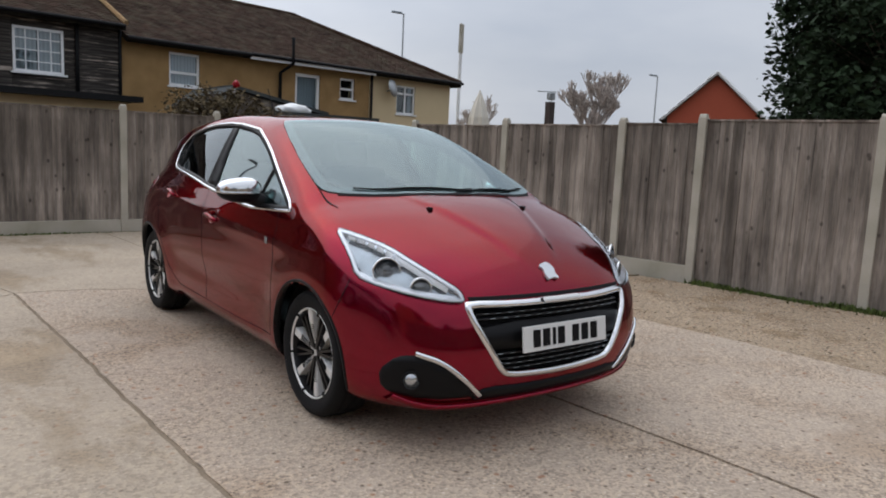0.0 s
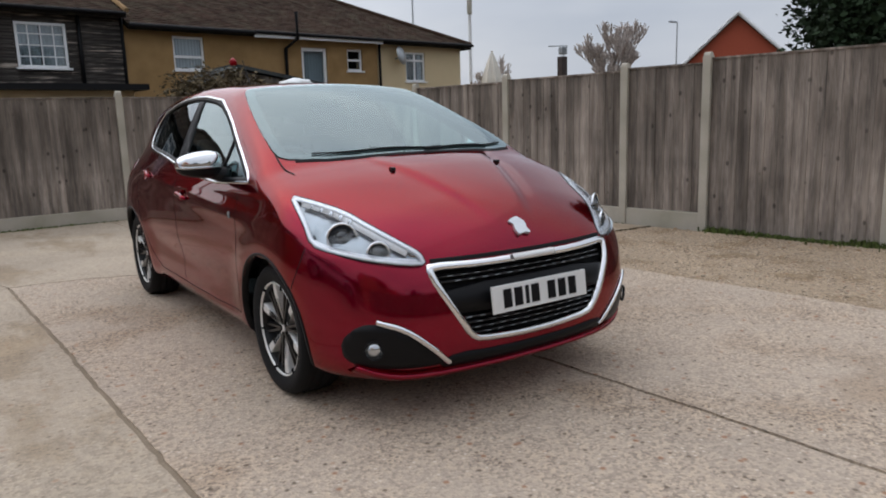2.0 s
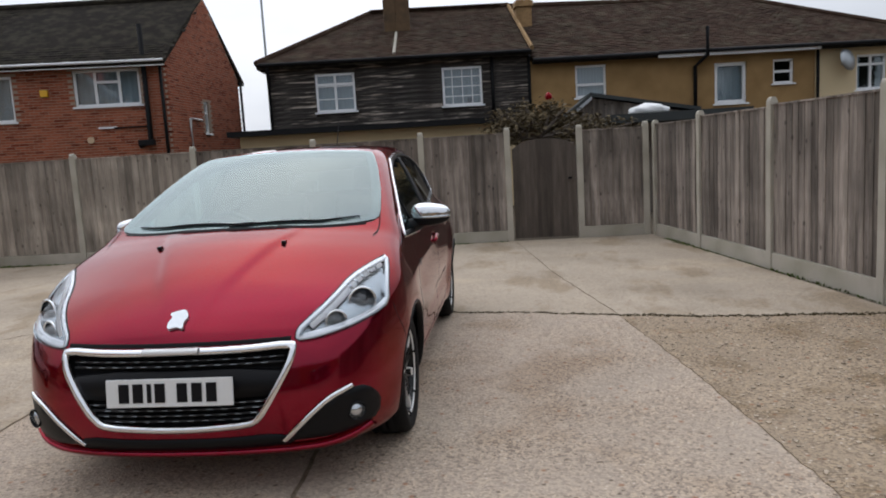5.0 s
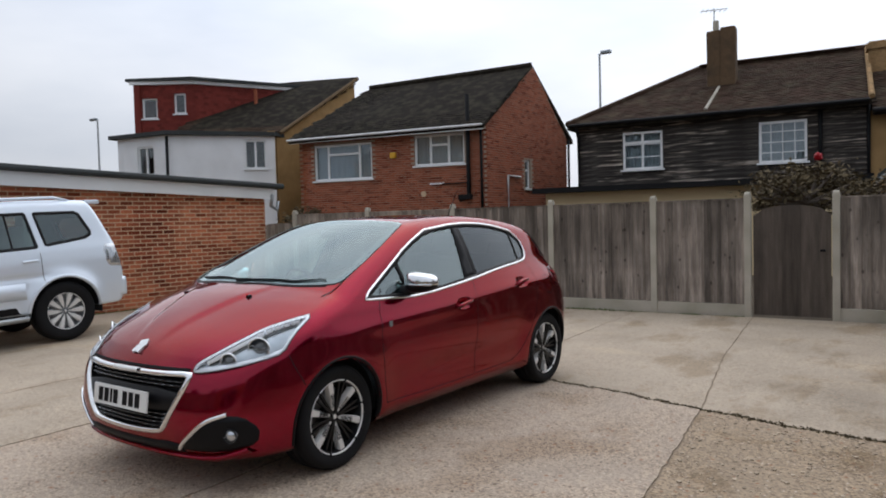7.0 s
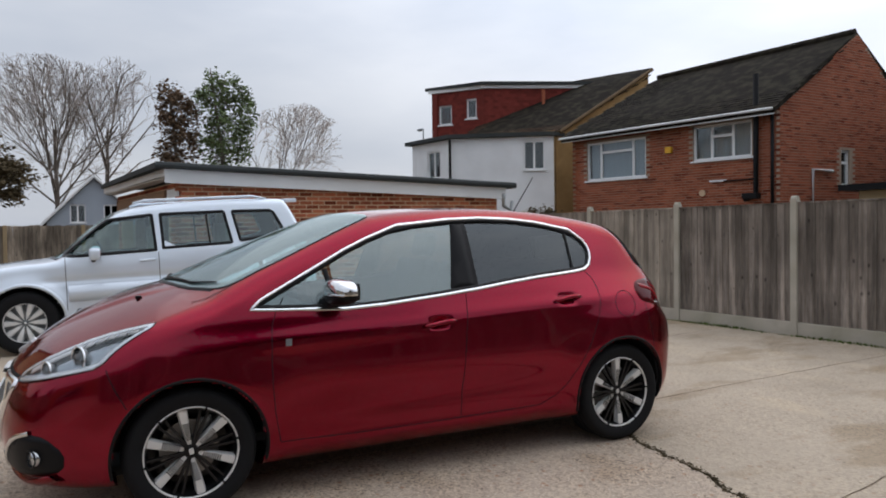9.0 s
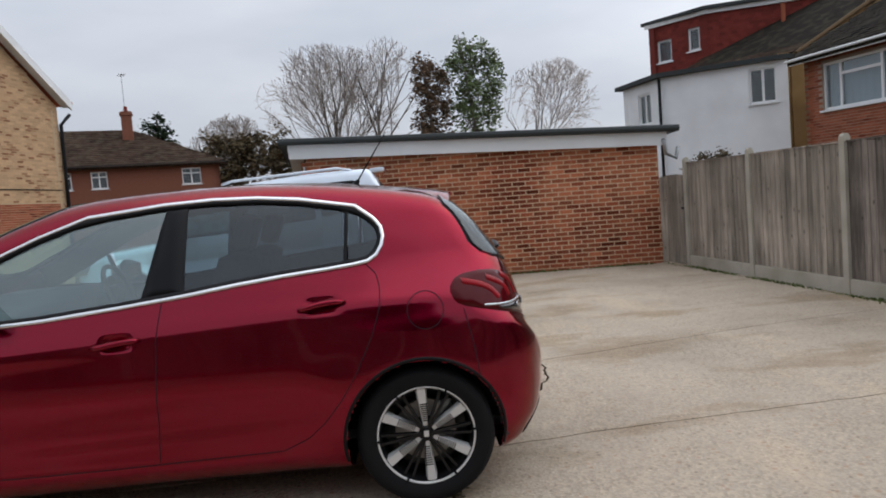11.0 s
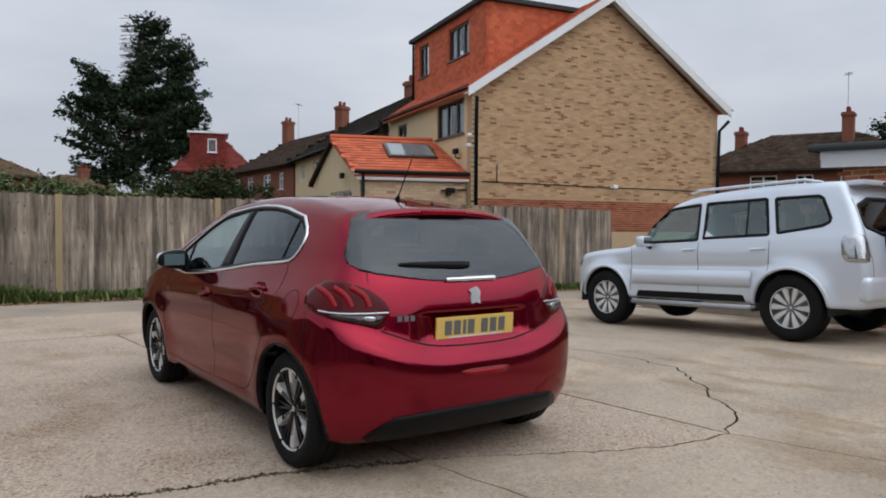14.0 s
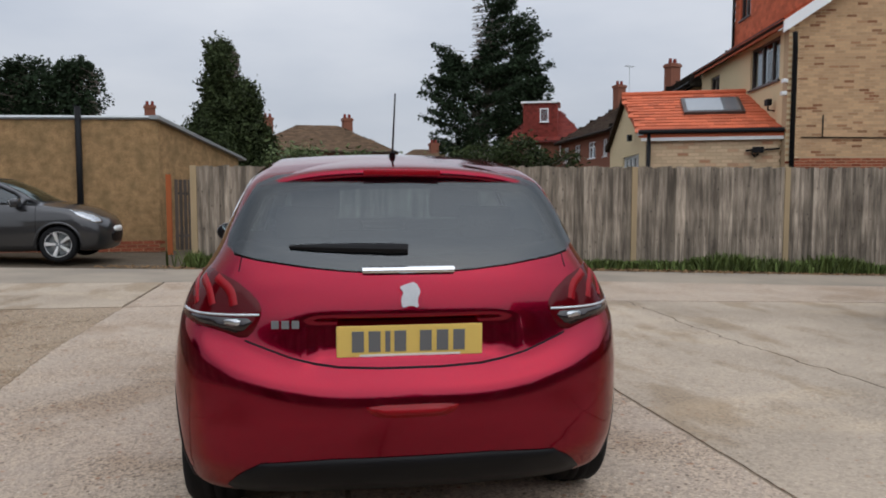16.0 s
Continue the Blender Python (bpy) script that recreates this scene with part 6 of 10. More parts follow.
# rendered garage by the lane
rg = empty("rendered_garage")
tagged(rg, "brown pebbledashed garage beside the lane", "garage")
PA, PB, PC = (13.0, -9.75), (4.05, -12.25), (2.75, -15.2)
m, L = facing(PA, PB), math.dist(PA, PB)
wall(rg, m, [(0, 0.28), (L, 0.28), (L, 2.92), (0, 2.55)], [], M_PEBBLE)
part("plinth", box(L / 2, 0.12, 0.13, L, 0.2, 0.34, m), M_MORTAR, rg)
bricks(rg, m, [(0, -0.02), (L, -0.02), (L, 0.30), (0, 0.30)], [], M_BRICKC, "plinth_bricks")
m2, L2 = facing(PB, PC), math.dist(PB, PC)
wall(rg, m2, [(0, -0.1), (L2, -0.1), (L2, 2.25), (0, 2.92)], [], M_PEBBLE)
part("roof_sheet", prism([(-0.15, 2.90), (L2 + 0.2, 2.17), (L2 + 0.2, 2.23), (-0.15, 2.98)], 9.0, m2 @ Matrix.Translation((0, -0.12, 0))), M_STEEL, rg)
part("coping", tube([m @ Vector((0, -0.02, 2.57)), m @ Vector((L, -0.02, 2.94))], 0.045, 6), M_STEEL, rg)
pipe(rg, [(L - 1.55, -0.08, 3.1), (L - 1.55, -0.08, 0.3)], 0.06, M_GUTTER, m)
post = part("timber_post", box(3.72, -11.6, 0.85, 0.10, 0.10, 1.7, None, 0.01), M_ORANGEWOOD)
tagged(post, "orange painted timber post by the side path", "post")
sg = empty("side_gate")
tagged(sg, "grey slatted timber gate at the side path", "gate")
for k in range(7):
    part("slat", box(3.60 - 0.085 * k, -11.75 - 0.03 * k, 0.85, 0.07, 0.02, 1.5), M_GATE, sg)
for zz in (0.4, 1.3):
    part("rail", box(3.34, -11.84 + 0.03, zz, 0.62, 0.03, 0.06, None), M_GATE, sg)

# red gable house beyond the side fence
rh = empty("house")
tagged(rh, "bright red brick gable house beyond the fence", "house")
ra, rb = (29.9, 19.4), (32.35, 15.6)
rmm, rl = facing(ra, rb), math.dist(ra, rb)
wall(rh, rmm, [(0, -0.5), (rl, -0.5), (rl, 3.6), (rl / 2, 5.7), (0, 3.6)], [], mat("bright_red_brick", (0.36, 0.085, 0.048), 0.9, var=0.15, scale=8))
for s in (0, 1):
    e = rmm @ Vector((-0.3 if s == 0 else rl + 0.3, -0.25, 3.45))
    t = rmm @ Vector((rl / 2, -0.25, 5.85))
    bk = rmm.to_3x3() @ Vector((0, 8, 0))
    tiles(rh, [e + bk, e, t, t + bk] if s == 0 else [e, e + bk, t + bk, t], M_TILE, 0.3, 0.3)
    part("barge_board", tube([e, t], 0.09, 6), M_WHITE, rh)

# grey gabled house far beyond the garage
gh = empty("house")
tagged(gh, "small blue-grey gabled house far beyond the garage", "house")
gmx = facing((-35.6, -3.1), (-35.6, 1.1))
gw = (1.0, 1.7, 2.0, 2.9), (2.5, 3.2, 2.0, 2.9)
wall(gh, gmx, [(0, -0.3), (4.2, -0.3), (4.2, 2.1), (2.1, 4.2), (0, 2.1)], gw, mat("blue_grey_render", (0.34, 0.38, 0.43), 0.9, var=0.12, scale=2, bump=0.2))
for q in gw:
    window(gh, gmx, *q, cols=(0.5,))
for s in (0, 1):
    e = gmx @ Vector((-0.3 if s == 0 else 4.5, -0.2, 1.85))
    t = gmx @ Vector((2.1, -0.2, 4.32))
    bk = gmx.to_3x3() @ Vector((0, 7, 0))
    tiles(gh, [e + bk, e, t, t + bk] if s == 0 else [e, e + bk, t + bk, t], M_TILEDARK, plain=True)
    part("barge_board", tube([e, t], 0.08, 6), M_WHITE, gh)

# ---- vehicles: shaped skins from smooth functions ----


def body_function(zc, wp, sec, yf, yr, bow_f, bow_r, crown, zb, front_plan, rear_plan, split, side_more=None, top_more=None, tail_more=None,
                  ks=(0.10, 0.14, 0.14, 0.05)):
    """The body as a smooth meeting of top, sides, nose, tail and sill."""
    def f(x, y, z):
        ax = np.abs(x)
        ye = y - np.where(y < split, bow_f, -bow_r) * ax ** 2 * np.clip(np.abs(y - split) / 0.5, 0, 1)
        top = z - zc(ye) + crown(y) * ax ** 2
        if top_more is not None:
            top = top - top_more(ax, y)
        side = ax - wp(y) - sec(z)
        if side_more is not None:
            side = side - side_more(y, z)
        nose = yf(z) + front_plan[0] * ax ** 2 + front_plan[1] * ax ** 6 - y
        tail = y - yr(z) + rear_plan[0] * ax ** 2 + rear_plan[1] * ax ** 6
        if tail_more is not None:
            tail = tail - tail_more(ax, z)
        v = smax(top, side, ks[0])
        v = smax(v, nose, ks[1])
        v = smax(v, tail, ks[2])
        return smax(v, zb - z, ks[3])
    return f


class Skin:
    """A gridded body with its normals, cut into panels, and pieces laid on it."""

    def __init__(self, f, outer, inner, step):
        self.f = f
        self.V, self.F = shell(f, outer, inner, step)
        e = 1e-3
        x, y, z = self.V.T
        g = np.stack([f(x + e, y, z) - f(x - e, y, z), f(x, y + e, z) - f(x, y - e, z), f(x, y, z + e) - f(x, y, z - e)], 1)
        self.N = g / np.linalg.norm(g, axis=1)[:, None]
        self.bvh = BVHTree.FromPolygons(self.V.tolist(), self.F.tolist())
        self.C = self.V[self.F].mean(1)
        self.CN = self.N[self.F].mean(1)

    def panel(self, name, keep, material, parent, inward=0.0, label=""):
        F = self.F[keep]
        if not len(F):
            return None
        used, back = np.unique(F, return_inverse=True)
        F = back.reshape(F.shape)
        P, N = self.V[used] - self.N[used] * inward, self.N[used]
        if inward:
            F, N = F[:, ::-1], -N
        me = bpy.data.meshes.new(name)
        me.from_pydata(P.tolist(), [], F.tolist())
        ob = finish(name, me, material, parent, label, smooth=True)
        me.normals_split_custom_set_from_vertices(N.tolist())
        return ob

    def frame_of(self, d):
        d = Vector(d).normalized()
        u = Vector((0, 1, 0)) if abs(d.z) > 0.9 else d.cross(Vector((0, 0, 1))).normalized()
        if abs(d.z) > 0.9:
            u = Vector((1, 0, 0))
        return d, u, u.cross(d).normalized() if abs(d.z) < 0.9 else Vector((0, 1, 0))

    def lay(self, u, v, fr, off):
        d, U, W = fr
        o = U * u + W * v - d * 4
        hit, n, _, _ = self.bvh.ray_cast(o, d)
        if hit is None:
            hit, n, _, _ = self.bvh.find_nearest(U * u + W * v - d * 0.5)
        if n.dot(d) > 0:
            n = -n
        return hit + n * off

    def plane(self, pts, d):
        """Outline points in space, as flat coordinates seen along d."""
        fr = self.frame_of(d)
        return [(Vector(p).dot(fr[1]), Vector(p).dot(fr[2])) for p in pts]

    def patch(self, name, outline, d, off, thick, material, parent, grid=0.03, mirror=False, label="", smooth=True, seg=0.02, soft=2):
        """A piece that follows the body over an outline, with its edge turned in."""
        fr = self.frame_of(d)
        out = [tuple(p) for p in rounded(outline, seg, soft)]
        a = np.array(out)
        lo, hi = a.min(0), a.max(0)
        gx, gy = np.meshgrid(np.arange(lo[0], hi[0], grid), np.arange(lo[1], hi[1], grid))
        g = np.stack([gx.ravel(), gy.ravel()], 1)
        g = g[inside(out, g[:, 0], g[:, 1])]
        if len(g):
            far = np.array([np.min(np.hypot(*(a - q).T)) > grid * 0.45 for q in g])
            g = g[far]
        pts = [Vector(p) for p in out] + [Vector(p) for p in g.tolist()]
        n = len(out)
        vs, _, fs, _, _, _ = delaunay_2d_cdt(pts, [(i, (i + 1) % n) for i in range(n)], [], 1, 1e-6)
        bm = bmesh.new()
        bv = [bm.verts.new(self.lay(p.x, p.y, fr, off)) for p in vs]
        for q in fs:
            bm.faces.new([bv[i] for i in q])
        bmesh.ops.recalc_face_normals(bm, faces=bm.faces)
        bm.faces.ensure_lookup_table()
        if sum(fc.normal.dot(fr[0]) for fc in bm.faces) > 0:
            bmesh.ops.reverse_faces(bm, faces=bm.faces)
        if thick:
            edges = [e for e in bm.edges if e.is_boundary]
            r = bmesh.ops.extrude_edge_only(bm, edges=edges)
            for v in (q for q in r["geom"] if isinstance(q, bmesh.types.BMVert)):
                v.co += fr[0] * thick
        if mirror:
            bm.transform(Matrix.Diagonal((-1, 1, 1, 1)))
            bmesh.ops.reverse_faces(bm, faces=bm.faces)
        return part(name, bm, material, parent, label, smooth)

    def strip(self, name, line, d, w0, w1, off, material, parent, closed=False, mirror=False, label="", soft=2, seg=0.02, thick=0.006):
        """A band along a line on the body, from w0 to w1 beside it."""
        fr = self.frame_of(d)
        if closed:
            p = rounded(line, seg, soft)
        else:
            q = [Vector(a) for a in line]
            for _ in range(soft):
                o = [q[0]]
                for a, b in zip(q, q[1:]):
                    o += [a.lerp(b, 0.25), a.lerp(b, 0.75)]
                q = o + [q[-1]]
            p = []
            for a, b in zip(q, q[1:]):
                k = max(1, int((b - a).length / seg))
                p += [a.lerp(b, t / k) for t in range(k)]
            p.append(q[-1])
        n = len(p)
        bm = bmesh.new()
        rows = []
        for i in range(n):
            t = (p[(i + 1) % n] if closed or i < n - 1 else p[i]) - (p[i - 1] if closed or i > 0 else p[i])
            s = Vector((t.y, -t.x)).normalized()
            a, b = p[i] + s * w0, p[i] + s * w1
            m = (a + b) / 2
            top = [self.lay(q.x, q.y, fr, off) for q in (a, m, b)]
            top[1] = self.lay(m.x, m.y, fr, off + min(0.003, abs(w1 - w0) * 0.15))
            rows.append([bm.verts.new(q) for q in (top[0] + fr[0] * thick, *top, top[2] + fr[0] * thick)])
        for i in range(n if closed else n - 1):
            a, b = rows[i], rows[(i + 1) % n]
            for k in range(4):
                bm.faces.new((a[k], a[k + 1], b[k + 1], b[k]))
        bmesh.ops.recalc_face_normals(bm, faces=bm.faces)
        bm.faces.ensure_lookup_table()
        if sum(rowf.normal.dot(fr[0]) * rowf.calc_area() for rowf in bm.faces) > 0:
            bmesh.ops.reverse_faces(bm, faces=bm.faces)
        if mirror:
            bm.transform(Matrix.Diagonal((-1, 1, 1, 1)))
            bmesh.ops.reverse_faces(bm, faces=bm.faces)
        return part(name, bm, material, parent, label, True)


def road_wheel(parent, at, side, radius, width, rim_r, spokes, spoke_w, face, dark, turn, twin=0.0, lip=None, start=0.035, ribs=False):
    """A wheel as a part: dark barrel, with tyre, spokes, hub cap and brake disc on it."""
    h = width / 2
    barrel = lathe([(rim_r - 0.008, h * 0.86), (rim_r - 0.018, h * 0.6), (rim_r - 0.024, -h * 0.7), (0.05, -h * 0.7), (0.05, -h * 0.55), (rim_r - 0.03, -h * 0.55)], 40)
    wheel = part("wheel", barrel, dark, parent, "dark alloy wheel with bright spokes", True)
    wheel.matrix_parent_inverse = Matrix()
    wheel.matrix_basis = Matrix.Translation(at) @ Matrix.Rotation(math.pi if side < 0 else 0, 4, "Z") @ Matrix.Rotation(turn, 4, "X")
    w = radius - rim_r
    tyre = lathe([(rim_r - 0.006, -h * 0.85), (rim_r + 0.012, -h * 0.98), (rim_r + w * 0.55, -h * 1.03), (radius - 0.014, -h * 0.93), (radius - 0.002, -h * 0.72),
                  (radius - 0.008, -h * 0.40), (radius - 0.008, -h * 0.36), (radius, -h * 0.34), (radius, -h * 0.05), (radius - 0.008, -h * 0.03), (radius - 0.008, h * 0.03), (radius, h * 0.05),
                  (radius, h * 0.34), (radius - 0.008, h * 0.36), (radius - 0.008, h * 0.40),
                  (radius - 0.002, h * 0.72), (radius - 0.014, h * 0.93), (rim_r + w * 0.75, h * 1.0), (rim_r + w * 0.70, h * 1.035), (rim_r + w * 0.45, h * 1.03), (rim_r + 0.010, h * 0.96), (rim_r - 0.004, h * 0.85)], 64)
    part("tyre", tyre, M_RUBBER, wheel, "black rubber tyre", True)
    part("rim_lip", lathe([(rim_r - 0.007, h * 0.82), (rim_r - 0.005, h * 0.90), (rim_r + 0.001, h * 0.93), (rim_r + 0.003, h * 0.88)], 64), lip or face, wheel, "rim edge", True)
    sp = None
    for k in range(spokes):
        a = 2 * math.pi * k / spokes
        if sp is None:
            bm = bmesh.new()
            for da in ((-twin, twin) if twin else (0.0,)):
                n = 8
                rows = []
                for i in range(n):
                    t = i / (n - 1)
                    r = start + t * (rim_r - 0.005 - start)
                    ww = spoke_w * (0.50 + 0.50 * t)
                    xo = h * (0.60 + 0.22 * math.sin(t * 1.6))
                    rows.append([bm.verts.new(Matrix.Rotation(da * (0.3 + 0.7 * t), 4, "X") @ Vector(c)) for c in
                                 ((xo - 0.035, -ww * 0.62, r), (xo - 0.006, -ww * 0.5, r), (xo, -ww * 0.42, r), (xo, ww * 0.42, r), (xo - 0.006, ww * 0.5, r), (xo - 0.035, ww * 0.62, r))])
                for p, q in zip(rows, rows[1:]):
                    for j in range(5):
                        bm.faces.new((p[j], p[j + 1], q[j + 1], q[j]))
            bmesh.ops.recalc_face_normals(bm, faces=bm.faces)
            sp = part("spoke", bm, face, wheel, "machined alloy spoke")
            first = sp
        else:
            first = new("spoke", sp.data)
            first.parent = wheel
            first["label"] = "machined alloy spoke"
        first.matrix_basis = Matrix.Rotation(a, 4, "X")
    if ribs:
        # dark slots across the inner half of each spoke, and dark breaks in the bright rim edge
        bm, bm2 = bmesh.new(), bmesh.new()
        for q in range(9):
            rr = 0.058 + 0.0095 * q
            add_box(bm, h * (0.60 + 0.22 * math.sin((rr - start) / (rim_r - 0.005 - start) * 1.6)) + 0.0008, 0.004, rr, 0.003, 0.024 + 0.0012 * q, 0.0042)
        add_box(bm2, h * 0.905, 0, rim_r, 0.014, 0.009, 0.024)
        rib, cut = bpy.data.meshes.new("ribbed_insert"), bpy.data.meshes.new("rim_break")
        for me, b in ((rib, bm), (cut, bm2)):
            b.to_mesh(me)
            b.free()
            me.materials.append(M_INK)
        for k in range(spokes):
            for nm, me, an in (("ribbed_insert", rib, 2 * math.pi * k / spokes), ("rim_break", cut, 2 * math.pi * (k + 0.5) / spokes)):
                ob = new(nm, me)
                ob.parent = wheel
                ob.matrix_basis = Matrix.Rotation(an, 4, "X")
    sp = None
    for k in range(spokes):
        if sp is None:
            bm = bmesh.new()
            for da in (-0.10, 0.10):
                add_box(bm, h * 0.60, 0, rim_r * 0.55, 0.022, 0.011, rim_r * 0.86, Matrix.Rotation(da, 4, "X"))
            sp = part("inner_spoke", bm, dark, wheel, "black inner spoke")
            first = sp
        else:
            first = new("inner_spoke", sp.data)
            first.parent = wheel
        first.matrix_basis = Matrix.Rotation(2 * math.pi * (k + 0.5) / spokes, 4, "X")
    part("hub_cap", lathe([(0.0, h * 0.66), (0.022, h * 0.65), (0.030, h * 0.60), (0.046, h * 0.52), (0.05, h * 0.2)], 24), dark, wheel, "", True)
    bm = bmesh.new()
    add_box(bm, h * 0.665, 0, 0.0, 0.006, 0.022, 0.028, None, 0.004)
    part("emblem", bm, face, wheel, "small bright emblem")
    part("brake_disc", lathe([(0.06, -0.005), (0.135, -0.005), (0.135, -0.025), (0.06, -0.025)], 40), M_DISC, wheel)
    part("brake_caliper", box(-0.015, 0.10, 0.075, 0.05, 0.06, 0.10, None, 0.012), M_LAMPGREY, wheel)
    return wheel


# ---- the red hatchback: nose towards -y, middle of the wheelbase at the origin ----
WB, HUB = 1.269, 0.303
car_top = curve([-2.15, -2.02, -1.9, -1.7, -1.5, -1.38, -1.30, -1.20, -0.97, -0.82, -0.60, -0.45, -0.34, -0.2, 0.1, 0.4, 0.8, 1.2, 1.45, 1.56, 1.9],
                [0.62, 0.735, 0.815, 0.912, 0.993, 1.030, 1.054, 1.097, 1.192, 1.253, 1.340, 1.393, 1.425, 1.446, 1.463, 1.468, 1.452, 1.405, 1.355, 1.33, 1.22])
car_plan = curve([-2.1, -1.85, -1.6, -1.3, -0.8, 0.0, 0.8, 1.3, 1.6, 1.9],
                 [0.80, 0.835, 0.855, 0.865, 0.862, 0.862, 0.868, 0.862, 0.835, 0.79])
car_sec = curve([0.15, 0.24, 0.34, 0.48, 0.62, 0.76, 0.88, 0.96, 1.04, 1.2, 1.36, 1.5],
                [-0.09, -0.045, -0.022, -0.01, 0.0, -0.004, -0.028, -0.056, -0.092, -0.165, -0.25, -0.36])
car_nose = curve([0.15, 0.22, 0.30, 0.42, 0.55, 0.68, 0.76, 0.85, 1.0],
                 [-1.95, -2.03, -2.075, -2.09, -2.075, -2.045, -1.995, -1.90, -1.7])
car_tail = curve([0.15, 0.24, 0.34, 0.48, 0.60, 0.66, 0.74, 0.90, 1.00, 1.15, 1.33, 1.40],
                 [1.675, 1.745, 1.80, 1.822, 1.826, 1.823, 1.813, 1.777, 1.737, 1.632, 1.49, 1.44])


def step_up(v, w):
    return 1 / (1 + np.exp(-np.clip(v / w, -40, 40)))


def car_flare(y, z):
    out = 0
    for a in (-WB, WB):
        r = np.sqrt((y - a) ** 2 + (z - HUB) ** 2)
        out = out + 0.020 * np.exp(-(np.clip(r - 0.36, 0, None) / 0.13) ** 2)
    # hollow low in the doors, and the cabin drawing in towards the tail
    out = out - 0.012 * np.exp(-((z - 0.44 - 0.03 * y) / 0.07) ** 2) * np.exp(-((y - 0.05) / 0.75) ** 4)
    up = np.clip((z - 0.80) / 0.30, 0, 1)
    up = up * up * (3 - 2 * up)
    # cups behind the door handles, and a sharper shoulder that rises towards the tail
    for hy, hz in ((0.013, 0.822), (0.869, 0.904)):
        out = out - 0.016 * np.exp(-((y - hy) / 0.062) ** 4 - ((z - hz) / 0.030) ** 4)
    zs = 0.835 + 0.055 * y
    out = out + 0.009 * np.exp(-((z - zs) / 0.05) ** 2) * np.exp(-((y - 0.2) / 1.35) ** 8)
    # the sill stands out again under the doors
    out = out + 0.014 * np.exp(-((z - 0.265) / 0.035) ** 2) * np.exp(-(y / 0.86) ** 8)
    return out - up * np.clip(y - 0.35, 0, None) ** 2 * 0.045


def car_ridge(ax, y):
    # raised V along the bonnet
    xr = 0.10 + (y + 1.95) * 0.36
    fade = step_up(y + 1.9, 0.06) * step_up(-1.34 - y, 0.05)
    return 0.014 * step_up(xr - ax, 0.011) * fade


def car_recess(ax, z):
    # bumper shelf under the tailgate, and the hollow for the number plate
    zs = 0.605 + 0.50 * np.clip(ax - 0.18, 0, None) ** 2
    shelf = 0.062 * step_up(zs - z, 0.026)
    return shelf - 0.034 * step_up(0.345 - ax, 0.018) * step_up(z - 0.668, 0.014) * step_up(0.818 - z, 0.006)


car_f = body_function(car_top, car_plan, car_sec, car_nose, car_tail, 0.25, 0.12,
                      curve([-2.0, -1.2, -0.9, 0.0, 1.0, 1.6], [0.10, 0.10, 0.08, 0.09, 0.09, 0.10]), 0.185,
                      (0.16, 0.75), (0.10, 0.45), 0.5, car_flare, car_ridge, car_recess, ks=(0.07, 0.12, 0.10, 0.05))
SK = Skin(car_f, ((-1.0, 1.0), (-2.2, 2.0), (0.1, 1.6)), ((-0.3, 0.3), (-1.35, 1.3), (0.52, 0.72)), 0.015)
CV, CF = SK.V, SK.F
SIDE, FRONT, REAR, DOWN = (-1, 0, 0), (0, 1, 0), (0, -1, 0), (0, 0, -1)


def sidexy(pts):
    """(y, z) on the flank as flat coordinates seen along SIDE."""
    return SK.plane([(0.9, y, z) for y, z in pts], SIDE)


# outlines on the body
DLO = [(-1.015, 0.950), (-0.68, 1.118), (-0.40, 1.258), (-0.14, 1.350), (0.30, 1.392), (0.70, 1.378), (1.03, 1.315), (1.135, 1.235), (1.150, 1.155), (1.10, 1.075), (0.99, 1.058), (0.62, 1.030), (0.18, 0.975), (-0.45, 0.922), (-0.72, 0.935), (-0.90, 0.942)]
SCREEN = [(0.0, -1.290), (0.42, -1.215), (0.64, -1.100), (0.675, -1.045), (0.64, -0.80), (0.582, -0.52), (0.520, -0.295), (0.48, -0.285), (0.25, -0.325), (0.0, -0.34)]
SCREEN = SCREEN + [(-x, y) for x, y in SCREEN[-2:0:-1]]
BACKLIGHT = [(0.0, 1.322), (0.30, 1.318), (0.525, 1.296), (0.575, 1.20), (0.630, 1.085), (0.60, 1.062), (0.30, 1.018), (0.0, 1.000)]
BACKLIGHT = BACKLIGHT + [(-x, z) for x, z in BACKLIGHT[-2:0:-1]]
LAMP3 = [(0.684, -1.235, 0.893), (0.638, -1.36, 0.874), (0.592, -1.54, 0.843), (0.575, -1.745, 0.79), (0.532, -1.885, 0.738), (0.490, -1.948, 0.701),
         (0.488, -1.985, 0.658), (0.56, -1.958, 0.659), (0.68, -1.873, 0.680), (0.773, -1.742, 0.708), (0.812, -1.64, 0.730), (0.772, -1.51, 0.808)]
GRILLE = [(0.0, 0.650), (0.25, 0.648), (0.482, 0.655), (0.490, 0.63), (0.474, 0.572), (0.41, 0.46), (0.345, 0.362), (0.30, 0.338), (0.12, 0.328), (0.0, 0.326)]
GRILLE = GRILLE + [(-x, z) for x, z in GRILLE[-2:0:-1]]
FOG3 = [(0.682, -1.939, 0.446), (0.741, -1.874, 0.437), (0.785, -1.80, 0.365), (0.770, -1.80, 0.285), (0.703, -1.888, 0.262), (0.578, -1.974, 0.255), (0.423, -2.029, 0.262), (0.498, -2.030, 0.332), (0.571, -2.011, 0.397)]
